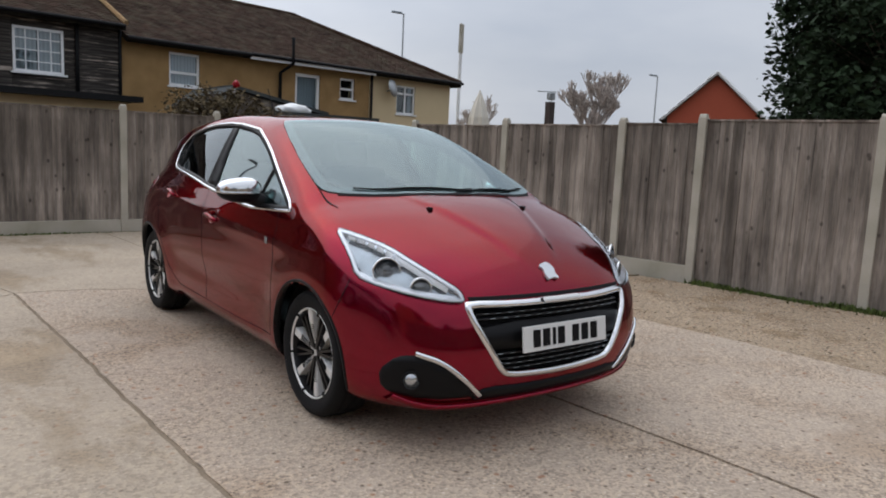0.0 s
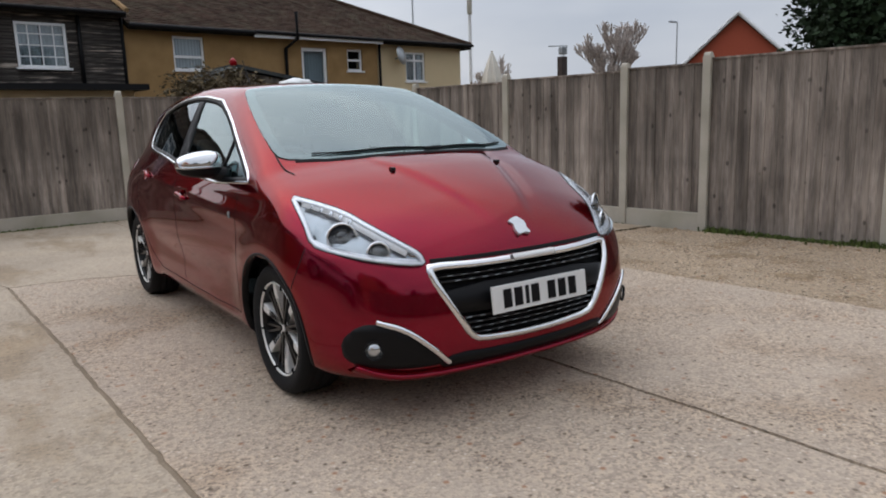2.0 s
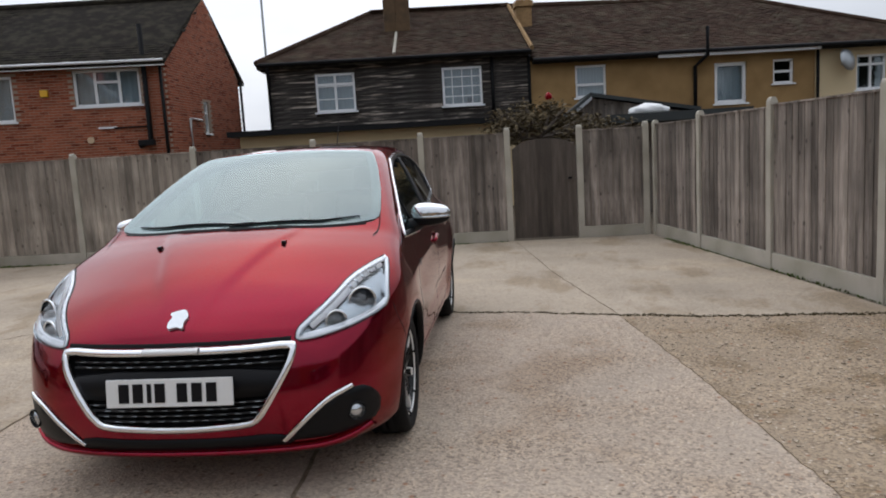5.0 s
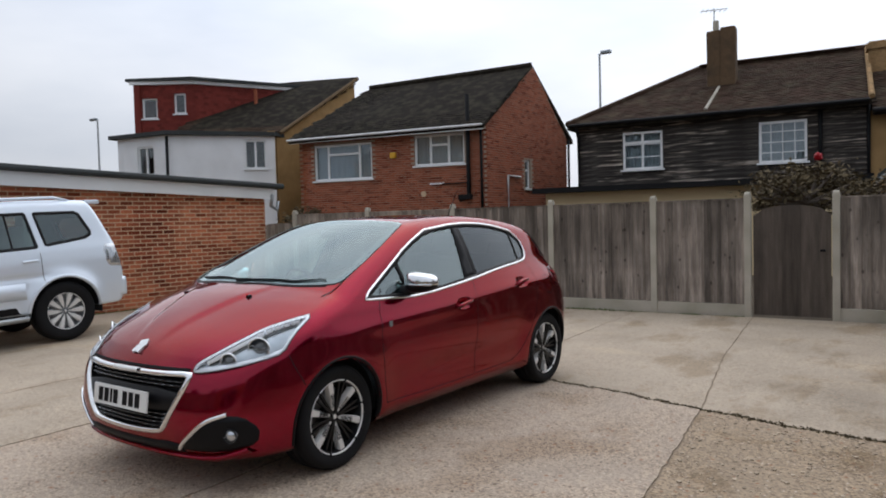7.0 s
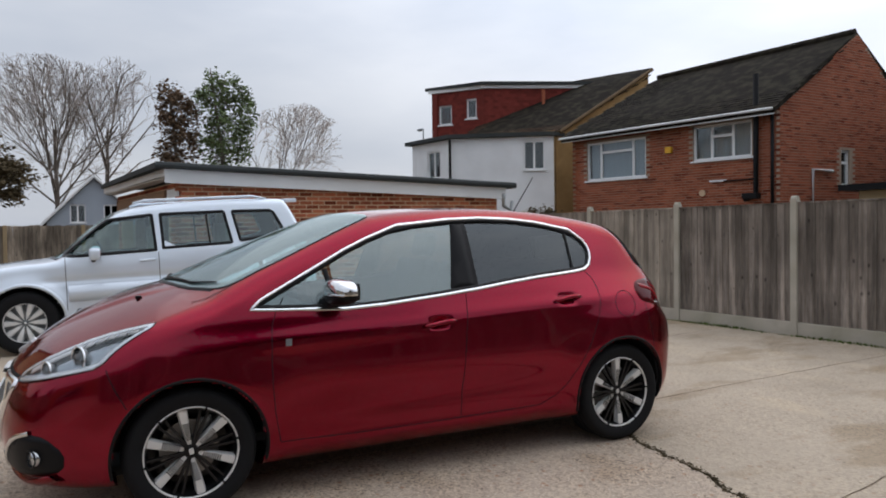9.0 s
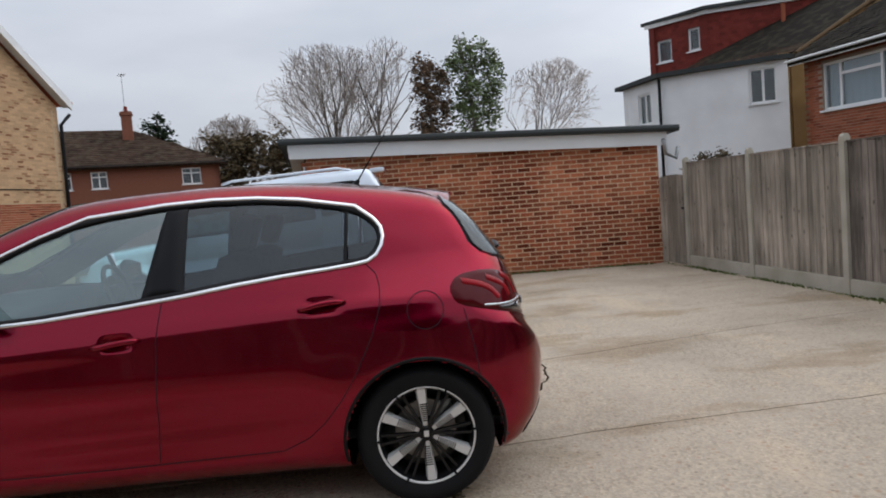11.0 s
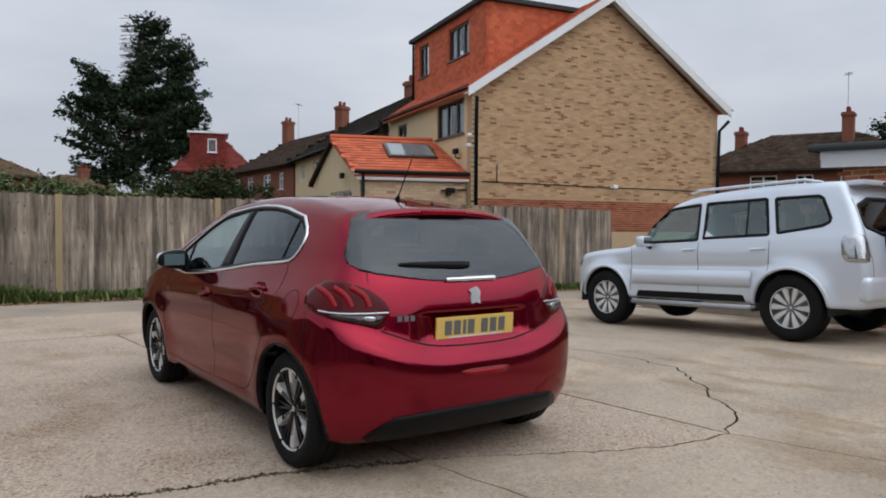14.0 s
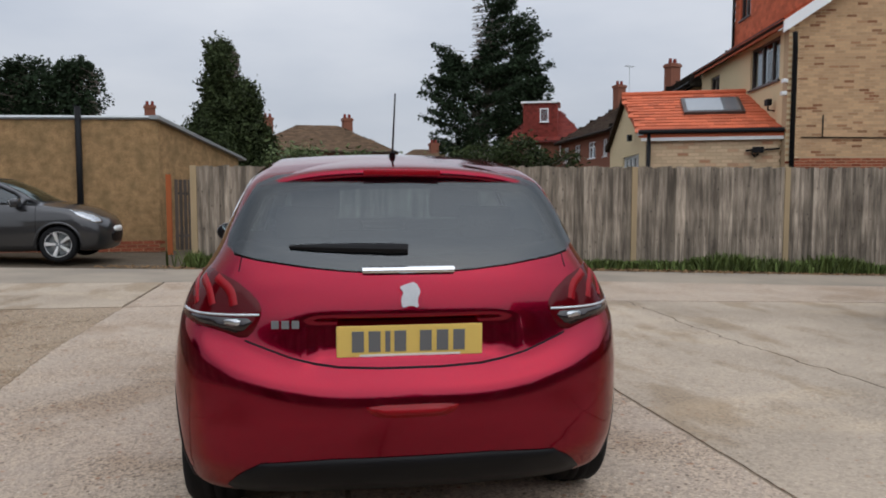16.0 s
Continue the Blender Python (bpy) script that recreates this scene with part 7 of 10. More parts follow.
TAIL3 = [(0.785, 1.40, 0.926), (0.735, 1.437, 0.980), (0.690, 1.56, 0.995), (0.628, 1.70, 0.962), (0.555, 1.755, 0.90), (0.528, 1.772, 0.85), (0.545, 1.77, 0.790), (0.575, 1.765, 0.755), (0.66, 1.73, 0.782), (0.765, 1.655, 0.805), (0.825, 1.50, 0.845), (0.825, 1.44, 0.87)]
LAMP_D, FOG_D, TAIL_D = (-0.55, 0.83, -0.12), (-0.5, 0.86, 0), (-0.66, -0.75, 0)
LAMP, FOG, TAIL = SK.plane(LAMP3, LAMP_D), SK.plane(FOG3, FOG_D), SK.plane(TAIL3, TAIL_D)

C, CN = SK.C, SK.CN
ax_, cy_, cz_ = np.abs(C[:, 0]), C[:, 1], C[:, 2]


def flat(d, mirror_to_plus=True):
    fr = SK.frame_of(d)
    P = C.copy()
    if mirror_to_plus:
        P[:, 0] = np.abs(P[:, 0])
    return P @ np.array(fr[1]), P @ np.array(fr[2])


def in_outline(poly, d, w=0.0, mirror=True):
    a, b = flat(d, mirror)
    return inside([tuple(q) for q in rounded(shrink(poly, w) if w else poly, 0.05, 2)], a, b)


hole = in_outline(sidexy(DLO), SIDE, 0.018) & (ax_ > 0.4)
screen_hole = in_outline(SCREEN, DOWN, 0.018, False) & (cz_ > 0.9)
back_hole = in_outline(SK.plane([(x, 1.7, z) for x, z in BACKLIGHT], REAR), REAR, 0.018, False) & (cy_ > 1.2)
lamp_hole = in_outline(LAMP, LAMP_D, 0.012) & (cy_ < -1.0)
grille_hole = in_outline(SK.plane([(x, -2.0, z) for x, z in GRILLE], FRONT), FRONT, 0.016, False) & (cy_ < -1.7)
arch = np.zeros(len(C), bool)
for a in (-WB, WB):
    arch |= (np.hypot(cy_ - a, cz_ - HUB) < 0.342) & (ax_ > 0.5)
gone = hole | screen_hole | back_hole | lamp_hole | grille_hole | arch

hood = (cy_ < -1.32 + 0.50 * ax_ ** 2) & (ax_ < np.interp(cy_, [-2.1, -1.95, -1.78, -1.6, -1.25, -1.0], [0.40, 0.49, 0.575, 0.595, 0.68, 0.66])) & (cz_ > 0.655) & (CN[:, 2] > 0.1)
fdoor = inside([(-0.86, 0.29), (-0.90, 0.50), (-0.90, 0.78), (-0.80, 1.02), (0.0, 1.40), (0.26, 1.41), (0.20, 0.98), (0.175, 0.80), (0.14, 0.29)], cy_, cz_) & (ax_ > 0.5) & (np.abs(CN[:, 0]) > 0.3)
rdoor = inside([(0.14, 0.29), (0.175, 0.80), (0.20, 0.98), (0.26, 1.41), (0.9, 1.40), (1.07, 1.10), (1.13, 1.0), (1.11, 0.84), (0.962, 0.547), (0.80, 0.359), (0.66, 0.30)], cy_, cz_) & (ax_ > 0.5) & (np.abs(CN[:, 0]) > 0.3)
hatch_low = np.interp(ax_, [0, 0.21, 0.37, 0.57, 0.62], [0.642, 0.650, 0.674, 0.752, 0.80])
tailgate = (cy_ > 1.42) & (cz_ > hatch_low) & (ax_ < np.interp(cz_, [0.64, 0.75, 0.9, 1.0, 1.3, 1.4], [0.50, 0.575, 0.60, 0.625, 0.56, 0.54])) & (CN[:, 1] > 0.15)
bumper_f = (cy_ < -1.60) & ~hood & (cz_ < 0.76)
bumper_r = (cy_ > 1.50) & ~tailgate & (cz_ < 0.78)
parts_mask = hood | fdoor | rdoor | tailgate | bumper_f | bumper_r

car = empty("car")
tagged(car, "glossy dark red metallic five-door hatchback parked on concrete", "car")
SK.panel("body", ~gone & ~parts_mask, M_PAINT, car, label="dark red painted body shell")
SK.panel("bonnet", hood & ~gone, M_PAINT, car)
for s, mask in ((1, C[:, 0] > 0), (-1, C[:, 0] <= 0)):
    SK.panel("front_door", fdoor & ~gone & mask, M_PAINT, car)
    SK.panel("rear_door", rdoor & ~gone & mask, M_PAINT, car)
SK.panel("tailgate", tailgate & ~gone, M_PAINT, car)
SK.panel("front_bumper", bumper_f & ~gone, M_PAINT, car)
SK.panel("rear_bumper", bumper_r & ~gone, M_PAINT, car)
SK.panel("cabin_lining", ~gone & (cz_ > 0.3) & (cy_ > -1.0), M_TRIM, car, inward=0.03, label="dark cabin lining")

# glazing with seals and bright surround
dlo = sidexy(DLO)
panes = {
    "front_quarter_window": (clip(dlo, sidexy([(-0.61, 1.4)])[0], sidexy([(-0.56, 0.8)])[0]), G_SIDE),
    "front_door_window": (clip(clip(dlo, sidexy([(-0.53, 0.8)])[0], sidexy([(-0.58, 1.4)])[0]), sidexy([(0.22, 1.4)])[0], sidexy([(0.075, 0.8)])[0]), G_SIDE),
    "rear_door_window": (clip(clip(dlo, sidexy([(0.28, 0.8)])[0], sidexy([(0.29, 1.4)])[0]), sidexy([(0.985, 1.5)])[0], sidexy([(0.965, 0.9)])[0]), G_DARK),
    "rear_quarter_window": (clip(dlo, sidexy([(0.985, 0.9)])[0], sidexy([(1.005, 1.5)])[0]), G_DARK),
}
for flip in (False, True):
    for nm, (poly, gm) in panes.items():
        if len(poly) > 2:
            SK.patch(nm, poly, SIDE, -0.004, 0, gm, car, 0.06, flip, soft=0).visible_shadow = False
    SK.strip("window_seal", dlo, SIDE, -0.004, 0.024, 0.002, M_BLACK, car, True, flip, soft=1, label="black window seal")
    SK.strip("chrome_window_trim", sidexy(DLO[6:15]), SIDE, -0.008, 0.008, 0.006, M_CHROME, car, False, flip, soft=1, label="chrome strip under the windows")
    SK.strip("chrome_window_trim", sidexy(DLO[3:7]), SIDE, -0.0075, 0.0075, 0.0055, M_CHROME, car, False, flip, soft=1, label="chrome strip over the windows")
    SK.strip("chrome_window_trim", sidexy(DLO[14:] + DLO[:4]), SIDE, -0.0065, 0.0065, 0.005, M_CHROME, car, False, flip, soft=1)
    bp = clip(clip(dlo, sidexy([(0.065, 0.8)])[0], sidexy([(0.21, 1.4)])[0]), sidexy([(0.30, 1.4)])[0], sidexy([(0.29, 0.8)])[0])
    SK.patch("door_pillar", shrink(bp, 0.004), SIDE, 0.001, 0.01, M_BLACK, car, 0.06, flip, soft=0, label="black pillar between the doors")
    SK.strip("window_divider", sidexy([(-0.59, 1.13), (-0.55, 0.935)]), SIDE, -0.014, 0.014, 0.001, M_BLACK, car, False, flip, soft=0)
    SK.strip("window_divider", sidexy([(0.995, 1.32), (0.975, 1.06)]), SIDE, -0.008, 0.008, 0.001, M_BLACK, car, False, flip, soft=0)
SK.patch("windscreen", shrink(SCREEN, -0.024), DOWN, 0.006, 0, G_SCREEN, car, 0.06, soft=1).visible_shadow = False
SK.strip("windscreen_seal", SCREEN, DOWN, -0.026, 0.026, 0.0008, M_BLACK, car, True, soft=1, label="black windscreen border")
BL = SK.plane([(x, 1.7, z) for x, z in BACKLIGHT], REAR)
SK.patch("rear_window", shrink(BL, -0.028), REAR, 0.010, 0, G_REAR, car, 0.03, soft=1).visible_shadow = False
SK.strip("rear_window_seal", BL, REAR, -0.030, 0.030, 0.001, M_BLACK, car, True, soft=1, label="black rear window border")
part("mirror_base", box(0.0, -0.42, 1.335, 0.16, 0.10, 0.05, None, 0.015), M_BLACK, car, "dark sensor housing behind the windscreen")

# panel gaps
def gap(pts, d=SIDE, mirror=(False, True), w=0.002, off=0.0008):
    line = sidexy(pts) if d == SIDE else SK.plane(pts, d)
    for fl in mirror:
        SK.strip("panel_gap", line, d, -w, w, off, M_INK, car, False, fl, soft=1, thick=0.0)
gap([(-0.82, 1.0), (-0.885, 0.90), (-0.90, 0.78), (-0.895, 0.50), (-0.86, 0.30)])
gap([(0.20, 0.975), (0.175, 0.80), (0.14, 0.30)])
gap([(1.06, 1.065), (1.12, 1.0), (1.11, 0.842), (0.962, 0.547), (0.80, 0.359), (0.66, 0.30)])
gap([(-0.86, 0.30), (-0.3, 0.285), (0.66, 0.30)])
gap([(0.690, -1.02, 1.0), (0.702, -1.10, 0.95), (0.705, -1.18, 0.91), (0.690, -1.24, 0.89)], DOWN, w=0.003, off=0.003)
gap([(0.575, 1.765, 0.752), (0.367, 1.824, 0.675), (0.213, 1.846, 0.651), (-0.213, 1.846, 0.651), (-0.367, 1.824, 0.675), (-0.575, 1.765, 0.752)], REAR, (False,), 0.0035)
gap([(0.60, 1.68, 0.985), (0.59, 1.66, 1.055)], REAR)
gap([(-1.625, 0.725), (-1.60, 0.65), (-1.545, 0.545)])
gap([(1.47, 0.845), (1.50, 0.70), (1.52, 0.54)])
cap_line = sidexy([(1.305 + 0.078 * math.cos(a), 0.852 + 0.078 * math.sin(a)) for a in np.linspace(0, 2 * math.pi, 24, endpoint=False)])
SK.strip("fuel_flap_gap", cap_line, SIDE, -0.002, 0.002, 0.0008, M_INK, car, True, False, soft=0, thick=0.0)

# wheel arch lips and liners
for a in (-WB, WB):
    t0, t1 = -0.22, math.pi + 0.22
    ln = sidexy([(a + 0.352 * math.cos(t), HUB + 0.352 * math.sin(t)) for t in np.linspace(t0, t1, 40)])
    for fl in (False, True):
        # lip is black, not body paint: the arch gap's shade put into its colour
        SK.strip("arch_lip", ln, SIDE, -0.010, 0.004, 0.0022, M_BLACK, car, False, fl, soft=0, thick=0.03)
    for s in (-1, 1):
        bm = bmesh.new()
        n = 32
        rows = []
        for i in range(n):
            t = -0.12 + (math.pi + 0.24) * i / (n - 1)
            rows.append([bm.verts.new((s * x, a + r * math.cos(t), HUB + r * math.sin(t))) for x, r in ((0.80, 0.350), (0.79, 0.365), (0.50, 0.365), (0.50, 0.02))])
        for p, q in zip(rows, rows[1:]):
            for k in range(3):
                bm.faces.new((p[k], p[k + 1], q[k + 1], q[k]))
        part("arch_liner", bm, M_TRIM, car, "black wheel arch liner", True)

# headlamps, grille, fog lamps
def winding(poly):
    """1 where the right-hand side of the outline's course lies inside it, else -1."""
    p = [Vector(q) for q in poly]
    return 1 if sum(a.x * b.y - b.x * a.y for a, b in zip(p, p[1:] + p[:1])) < 0 else -1


LAMP_IN = winding(LAMP)
for fl in (False, True):
    SK.patch("lamp_housing", shrink(LAMP, 0.004), LAMP_D, -0.020, -0.03, M_LAMPBOWL, car, 0.03, fl, soft=1, label="silvery headlamp bowl")
    s = -1 if fl else 1
    lens = SK.patch("headlamp_cover", LAMP, LAMP_D, 0.004, 0.012, G_LAMP, car, 0.03, fl, soft=1, label="clear headlamp cover")
    lens.visible_shadow = False
    w0, w1 = sorted((-0.003 * LAMP_IN, 0.018 * LAMP_IN))
    SK.strip("headlamp_rim", LAMP, LAMP_D, w0, w1, 0.0015, M_LAMPSILVER, car, True, fl, soft=1, label="silvery headlamp edge")
    w0, w1 = sorted((-0.0035 * LAMP_IN, 0.0005 * LAMP_IN))
    SK.strip("headlamp_seal", LAMP, LAMP_D, w0, w1, 0.0025, M_BLACK, car, True, fl, soft=1, label="thin black headlamp seal")
    guide = [SK.plane([p], LAMP_D)[0] for p in ((0.660, -1.32, 0.862), (0.612, -1.48, 0.835), (0.600, -1.66, 0.790), (0.575, -1.80, 0.745), (0.530, -1.91, 0.700))]
    SK.strip("light_guide", guide, LAMP_D, -0.010, 0.052, -0.004, M_DRL, car, False, fl, soft=2, label="white daytime light guide")
    for k in range(5):
        g0, g1 = Vector(guide[0]).lerp(Vector(guide[2]), 0.15 + 0.17 * k), Vector(guide[0]).lerp(Vector(guide[2]), 0.20 + 0.17 * k)
        SK.strip("guide_rib", [tuple(g0), tuple(g1)], LAMP_D, -0.006, 0.040, -0.0012, M_LAMPCLEAR, car, False, fl, soft=0)
    guide2 = [SK.plane([p], LAMP_D)[0] for p in ((0.515, -1.958, 0.676), (0.66, -1.88, 0.694), (0.770, -1.73, 0.724), (0.800, -1.64, 0.748))]
    SK.strip("light_guide", guide2, LAMP_D, -0.008, 0.012, -0.005, M_LAMPSILVER, car, False, fl, soft=1)
    for cy, cz, r in ((-1.70, 0.768, 0.058), (-1.845, 0.714, 0.043)):
        u, v = SK.plane([(0.70 if cy > -1.8 else 0.62, cy, cz)], LAMP_D)[0]
        p = SK.lay(u, v, SK.frame_of(LAMP_D), -0.016)
        p.x *= s
        d = Vector((s * 0.45, -0.89, 0.05)).normalized()
        bm = bmesh.new()
        add_cyl(bm, p - d * 0.03, p + d * 0.006, r * 0.72, r, 28)
        pod = part("lamp_projector", bm, M_LENSDARK, car, "round headlamp projector", True)
        bm = bmesh.new()
        bmesh.ops.create_uvsphere(bm, u_segments=20, v_segments=10, radius=r * 0.62, matrix=Matrix.Translation(p - d * 0.012))
        part("lens", bm, M_LENSDARK, pod, "dark glass lens", True)
        rim = d.orthogonal().normalized() * r
        part("ring", tube([p + d * 0.007 + Matrix.Rotation(a, 3, d) @ rim for a in np.linspace(0, 2 * math.pi, 28, endpoint=False)], 0.0055, 6, True), M_CHROME, pod, "chrome ring", True)
    # fog pod
    SK.patch("fog_lamp_surround", FOG, FOG_D, 0.004, 0.02, M_BLACK, car, 0.03, fl, soft=1, label="black fog lamp pod")
    chrome = [SK.plane([p], FOG_D)[0] for p in ((0.690, -1.93, 0.452), (0.60, -1.995, 0.422), (0.50, -2.03, 0.335), (0.425, -2.03, 0.262))]
    SK.strip("chrome_fog_trim", chrome, FOG_D, -0.010, 0.010, 0.010, M_CHROME, car, False, fl, soft=2, label="chrome strip over the fog lamp")
    u, v = SK.plane([(0.700, -1.918, 0.340)], FOG_D)[0]
    p = SK.lay(u, v, SK.frame_of(FOG_D), 0.004)
    p.x *= s
    d = Vector((s * 0.45, -0.89, 0)).normalized()
    bm = bmesh.new()
    add_cyl(bm, p - d * 0.03, p + d * 0.008, 0.034, 0.036, 28)
    lamp = part("fog_lamp", bm, M_LAMPCLEAR, car, "round clear fog lamp", True)
    part("bezel", tube([p + d * 0.009 + Matrix.Rotation(a, 3, d) @ Vector((0, 0, 0.038)) for a in np.linspace(0, 2 * math.pi, 24, endpoint=False)], 0.004, 6, True), M_BLACK, lamp)

G2 = SK.plane([(x, -2.0, z) for x, z in GRILLE], FRONT)
SK.patch("grille_backing", shrink(G2, 0.002), FRONT, -0.045, -0.04, M_INK, car, 0.04, soft=1, label="black grille backing")
SK.strip("chrome_grille_frame", G2, FRONT, -0.004, 0.019, 0.010, M_CHROME, car, True, soft=1, label="chrome grille surround", thick=0.03)
gband = [(-0.45, 0.570), (0.45, 0.570), (0.43, 0.475), (0.385, 0.455), (-0.385, 0.455), (-0.43, 0.475)]
SK.patch("grille_bar", SK.plane([(x, -2, z) for x, z in gband], FRONT), FRONT, -0.012, 0.03, M_BLACK, car, 0.05, soft=1, label="black bar behind the number plate")
for zz in (0.612, 0.590, 0.436, 0.412, 0.388, 0.364):
    wmax = 0.445 if zz > 0.5 else 0.32 + (zz - 0.36) * 0.85
    line = SK.plane([(x, -2, zz) for x in np.linspace(-wmax, wmax, 7)], FRONT)
    SK.strip("grille_slat", line, FRONT, -0.0045, 0.0045, -0.018, M_GLOSSBLACK, car, False, soft=0, seg=0.06, label="gloss black grille slat", thick=0.02)
    x = -wmax + 0.03 + (0.03 if zz in (0.590, 0.412, 0.364) else 0)
    while x < wmax - 0.03:
        a, b = SK.plane([(x, -2, zz), (x + 0.026, -2, zz)], FRONT)
        SK.strip("grille_dash", [a, b], FRONT, -0.0022, 0.0022, -0.014, M_LAMPGREY, car, False, soft=0, seg=0.03, thick=0.004)
        x += 0.062
lower = [(-0.40, 0.300), (-0.2, 0.290), (0.2, 0.290), (0.40, 0.300), (0.47, 0.262), (0.42, 0.232), (-0.42, 0.232), (-0.47, 0.262)]
SK.patch("lower_intake", SK.plane([(x, -2, z) for x, z in lower], FRONT), FRONT, 0.004, 0.03, M_BLACK, car, 0.05, soft=1, label="black lower air intake")
lipline = SK.plane([(x, -2, 0.215 + 0.045 * max(0.0, (abs(x) - 0.55) / 0.19) ** 2) for x in np.linspace(-0.74, 0.74, 25)], FRONT)
SK.strip("front_lip", lipline, FRONT, -0.014, 0.014, 0.016, M_PAINT, car, False, soft=1, label="red bumper lip", thick=0.04)
SK.strip("bonnet_gap", SK.plane([(x, -2, 0.668) for x in np.linspace(-0.47, 0.47, 9)], FRONT), FRONT, -0.009, 0.007, 0.001, M_INK, car, False, soft=0, thick=0)
SK.strip("grille_badge", SK.plane([(x, -2, 0.640) for x in (-0.115, 0.0, 0.115)], FRONT), FRONT, -0.011, 0.009, 0.022, M_ALLOY, car, False, soft=1, label="bright bar on the grille", thick=0.02)


def emblem(at, normal_tilt, size, turn):
    """A small bright emblem as a plain rounded shape."""
    out = [(-0.30, -0.5), (0.05, -0.38), (0.34, -0.5), (0.28, -0.15), (0.42, 0.12), (0.22, 0.5), (-0.12, 0.42), (-0.40, 0.30), (-0.22, 0.10), (-0.34, -0.12)]
    bm = prism([(q.x * size, q.y * size) for q in rounded(out, 1, 1)], 0.012)
    bm.transform(Matrix.Translation(at) @ Matrix.Rotation(turn, 4, "Z") @ Matrix.Rotation(normal_tilt, 4, "X"))
    return part("emblem", bm, M_LAMPSILVER, car, "chrome emblem")


def lay_at(x, z, d, off=0.0):
    u, v = SK.plane([(x, -2 if d == FRONT else 2, z)], d)[0]
    return SK.lay(u, v, SK.frame_of(d), off)


emblem(lay_at(0, 0.755, FRONT, 0.010), radians(-52), 0.105, 0)
emblem(lay_at(0, 0.90, REAR, 0.010), radians(-12), 0.095, math.pi)


def number_plate(name, x, z, d, yaw, tilt, col, ink, label):
    p = lay_at(x, z, d, 0.0)
    m = Matrix.Translation((0, p.y - (0.020 if d == FRONT else -0.012), z)) @ Matrix.Rotation(yaw, 4, "Z") @ Matrix.Rotation(tilt, 4, "X")
    bm = box(0, 0, 0, 0.52, 0.012, 0.111, None, 0.004)
    bm.transform(m)
    plate = part(name, bm, col, car, label)
    xs = [-0.185, -0.127, -0.080, -0.036, 0.055, 0.115, 0.175]
    for i, cx in enumerate(xs):
        bm = box(cx, -0.0075, 0, 0.018 if i == 2 else 0.042, 0.003, 0.075)
        bm.transform(m)
        part("plate_mark", bm, ink, plate)
    bm = box(0.0, -0.0075, -0.050, 0.36, 0.003, 0.007)
    bm.transform(m)
    part("dealer_strip", bm, M_PLATEW, plate, "thin pale strip")
    return plate


number_plate("front_number_plate", 0, 0.497, FRONT, 0, radians(-7), M_PLATEW, M_INK, "white number plate with dark bars")
rp = number_plate("rear_number_plate", 0, 0.742, REAR, math.pi, radians(4), M_PLATEY, M_INKGREY, "yellow number plate with grey bars")

# tail
for fl in (False, True):
    SK.patch("tail_lamp", TAIL, TAIL_D, 0.003, 0.02, M_LAMPDARK, car, 0.03, fl, soft=1, label="dark red wraparound tail lamp")
    for k in range(3):
        a = [SK.plane([p], TAIL_D)[0] for p in ((0.765 - 0.058 * k, 1.47 + 0.095 * k - 0.01 * k * k, 0.955 + 0.004 * k), (0.735 - 0.056 * k, 1.56 + 0.07 * k, 0.925), (0.722 - 0.06 * k, 1.60 + 0.055 * k, 0.868))]
        SK.strip("lamp_claw", a, TAIL_D, -0.014, 0.014, 0.0036, M_LAMPBRIGHT, car, False, fl, soft=2, label="bright red light strip")
    a = [SK.plane([p], TAIL_D)[0] for p in ((0.795, 1.55, 0.846), (0.76, 1.64, 0.838), (0.66, 1.71, 0.836), (0.535, 1.77, 0.838))]
    SK.strip("lamp_divider", a, TAIL_D, -0.0038, 0.0038, 0.0055, M_LAMPSILVER, car, False, fl, soft=1, label="bright strip across the lamp")
    cl = SK.plane([(0.785, 1.60, 0.834), (0.66, 1.72, 0.828), (0.548, 1.77, 0.826), (0.585, 1.75, 0.772), (0.66, 1.735, 0.790), (0.75, 1.67, 0.810)], TAIL_D)
    SK.patch("reversing_lamp", cl, TAIL_D, 0.0045, 0.008, M_LAMPSMOKE, car, 0.03, fl, soft=1, label="smoked reversing lamp")
    cl = SK.plane([(0.655, 1.725, 0.822), (0.595, 1.752, 0.822), (0.60, 1.75, 0.797), (0.645, 1.735, 0.800)], TAIL_D)
    SK.patch("reversing_lens", cl, TAIL_D, 0.006, 0.006, M_LAMPCLEAR, car, 0.02, fl, soft=1, label="clear reversing lens")
SK.strip("chrome_tailgate_strip", SK.plane([(x, 2, 0.985) for x in (-0.165, 0, 0.165)], REAR), REAR, -0.011, 0.011, 0.012, M_CHROME, car, False, soft=1, label="chrome strip on the tailgate", thick=0.02)
fogo = [(-0.165, 0.535), (0.165, 0.535), (0.15, 0.510), (0.11, 0.490), (-0.11, 0.490), (-0.15, 0.510)]
SK.patch("rear_fog_lamp", SK.plane([(x, 2, z) for x, z in fogo], REAR), REAR, 0.003, 0.02, M_LAMPRED, car, 0.04, soft=1, label="red rear fog lamp in the bumper")
SK.patch("rear_fog_insert", SK.plane([(x * 0.8, 2, 0.512 + (z - 0.512) * 0.55) for x, z in fogo], REAR), REAR, 0.006, 0.006, M_LAMPBRIGHT, car, 0.04, soft=1)
diff = [(-0.50, 0.345), (0.50, 0.345), (0.60, 0.285), (0.66, 0.215), (0.5, 0.200), (-0.5, 0.200), (-0.66, 0.215), (-0.60, 0.285)]
SK.patch("rear_valance", SK.plane([(x, 2, z) for x, z in diff], REAR), REAR, 0.005, 0.03, M_BLACK, car, 0.05, soft=1, label="black lower rear bumper")
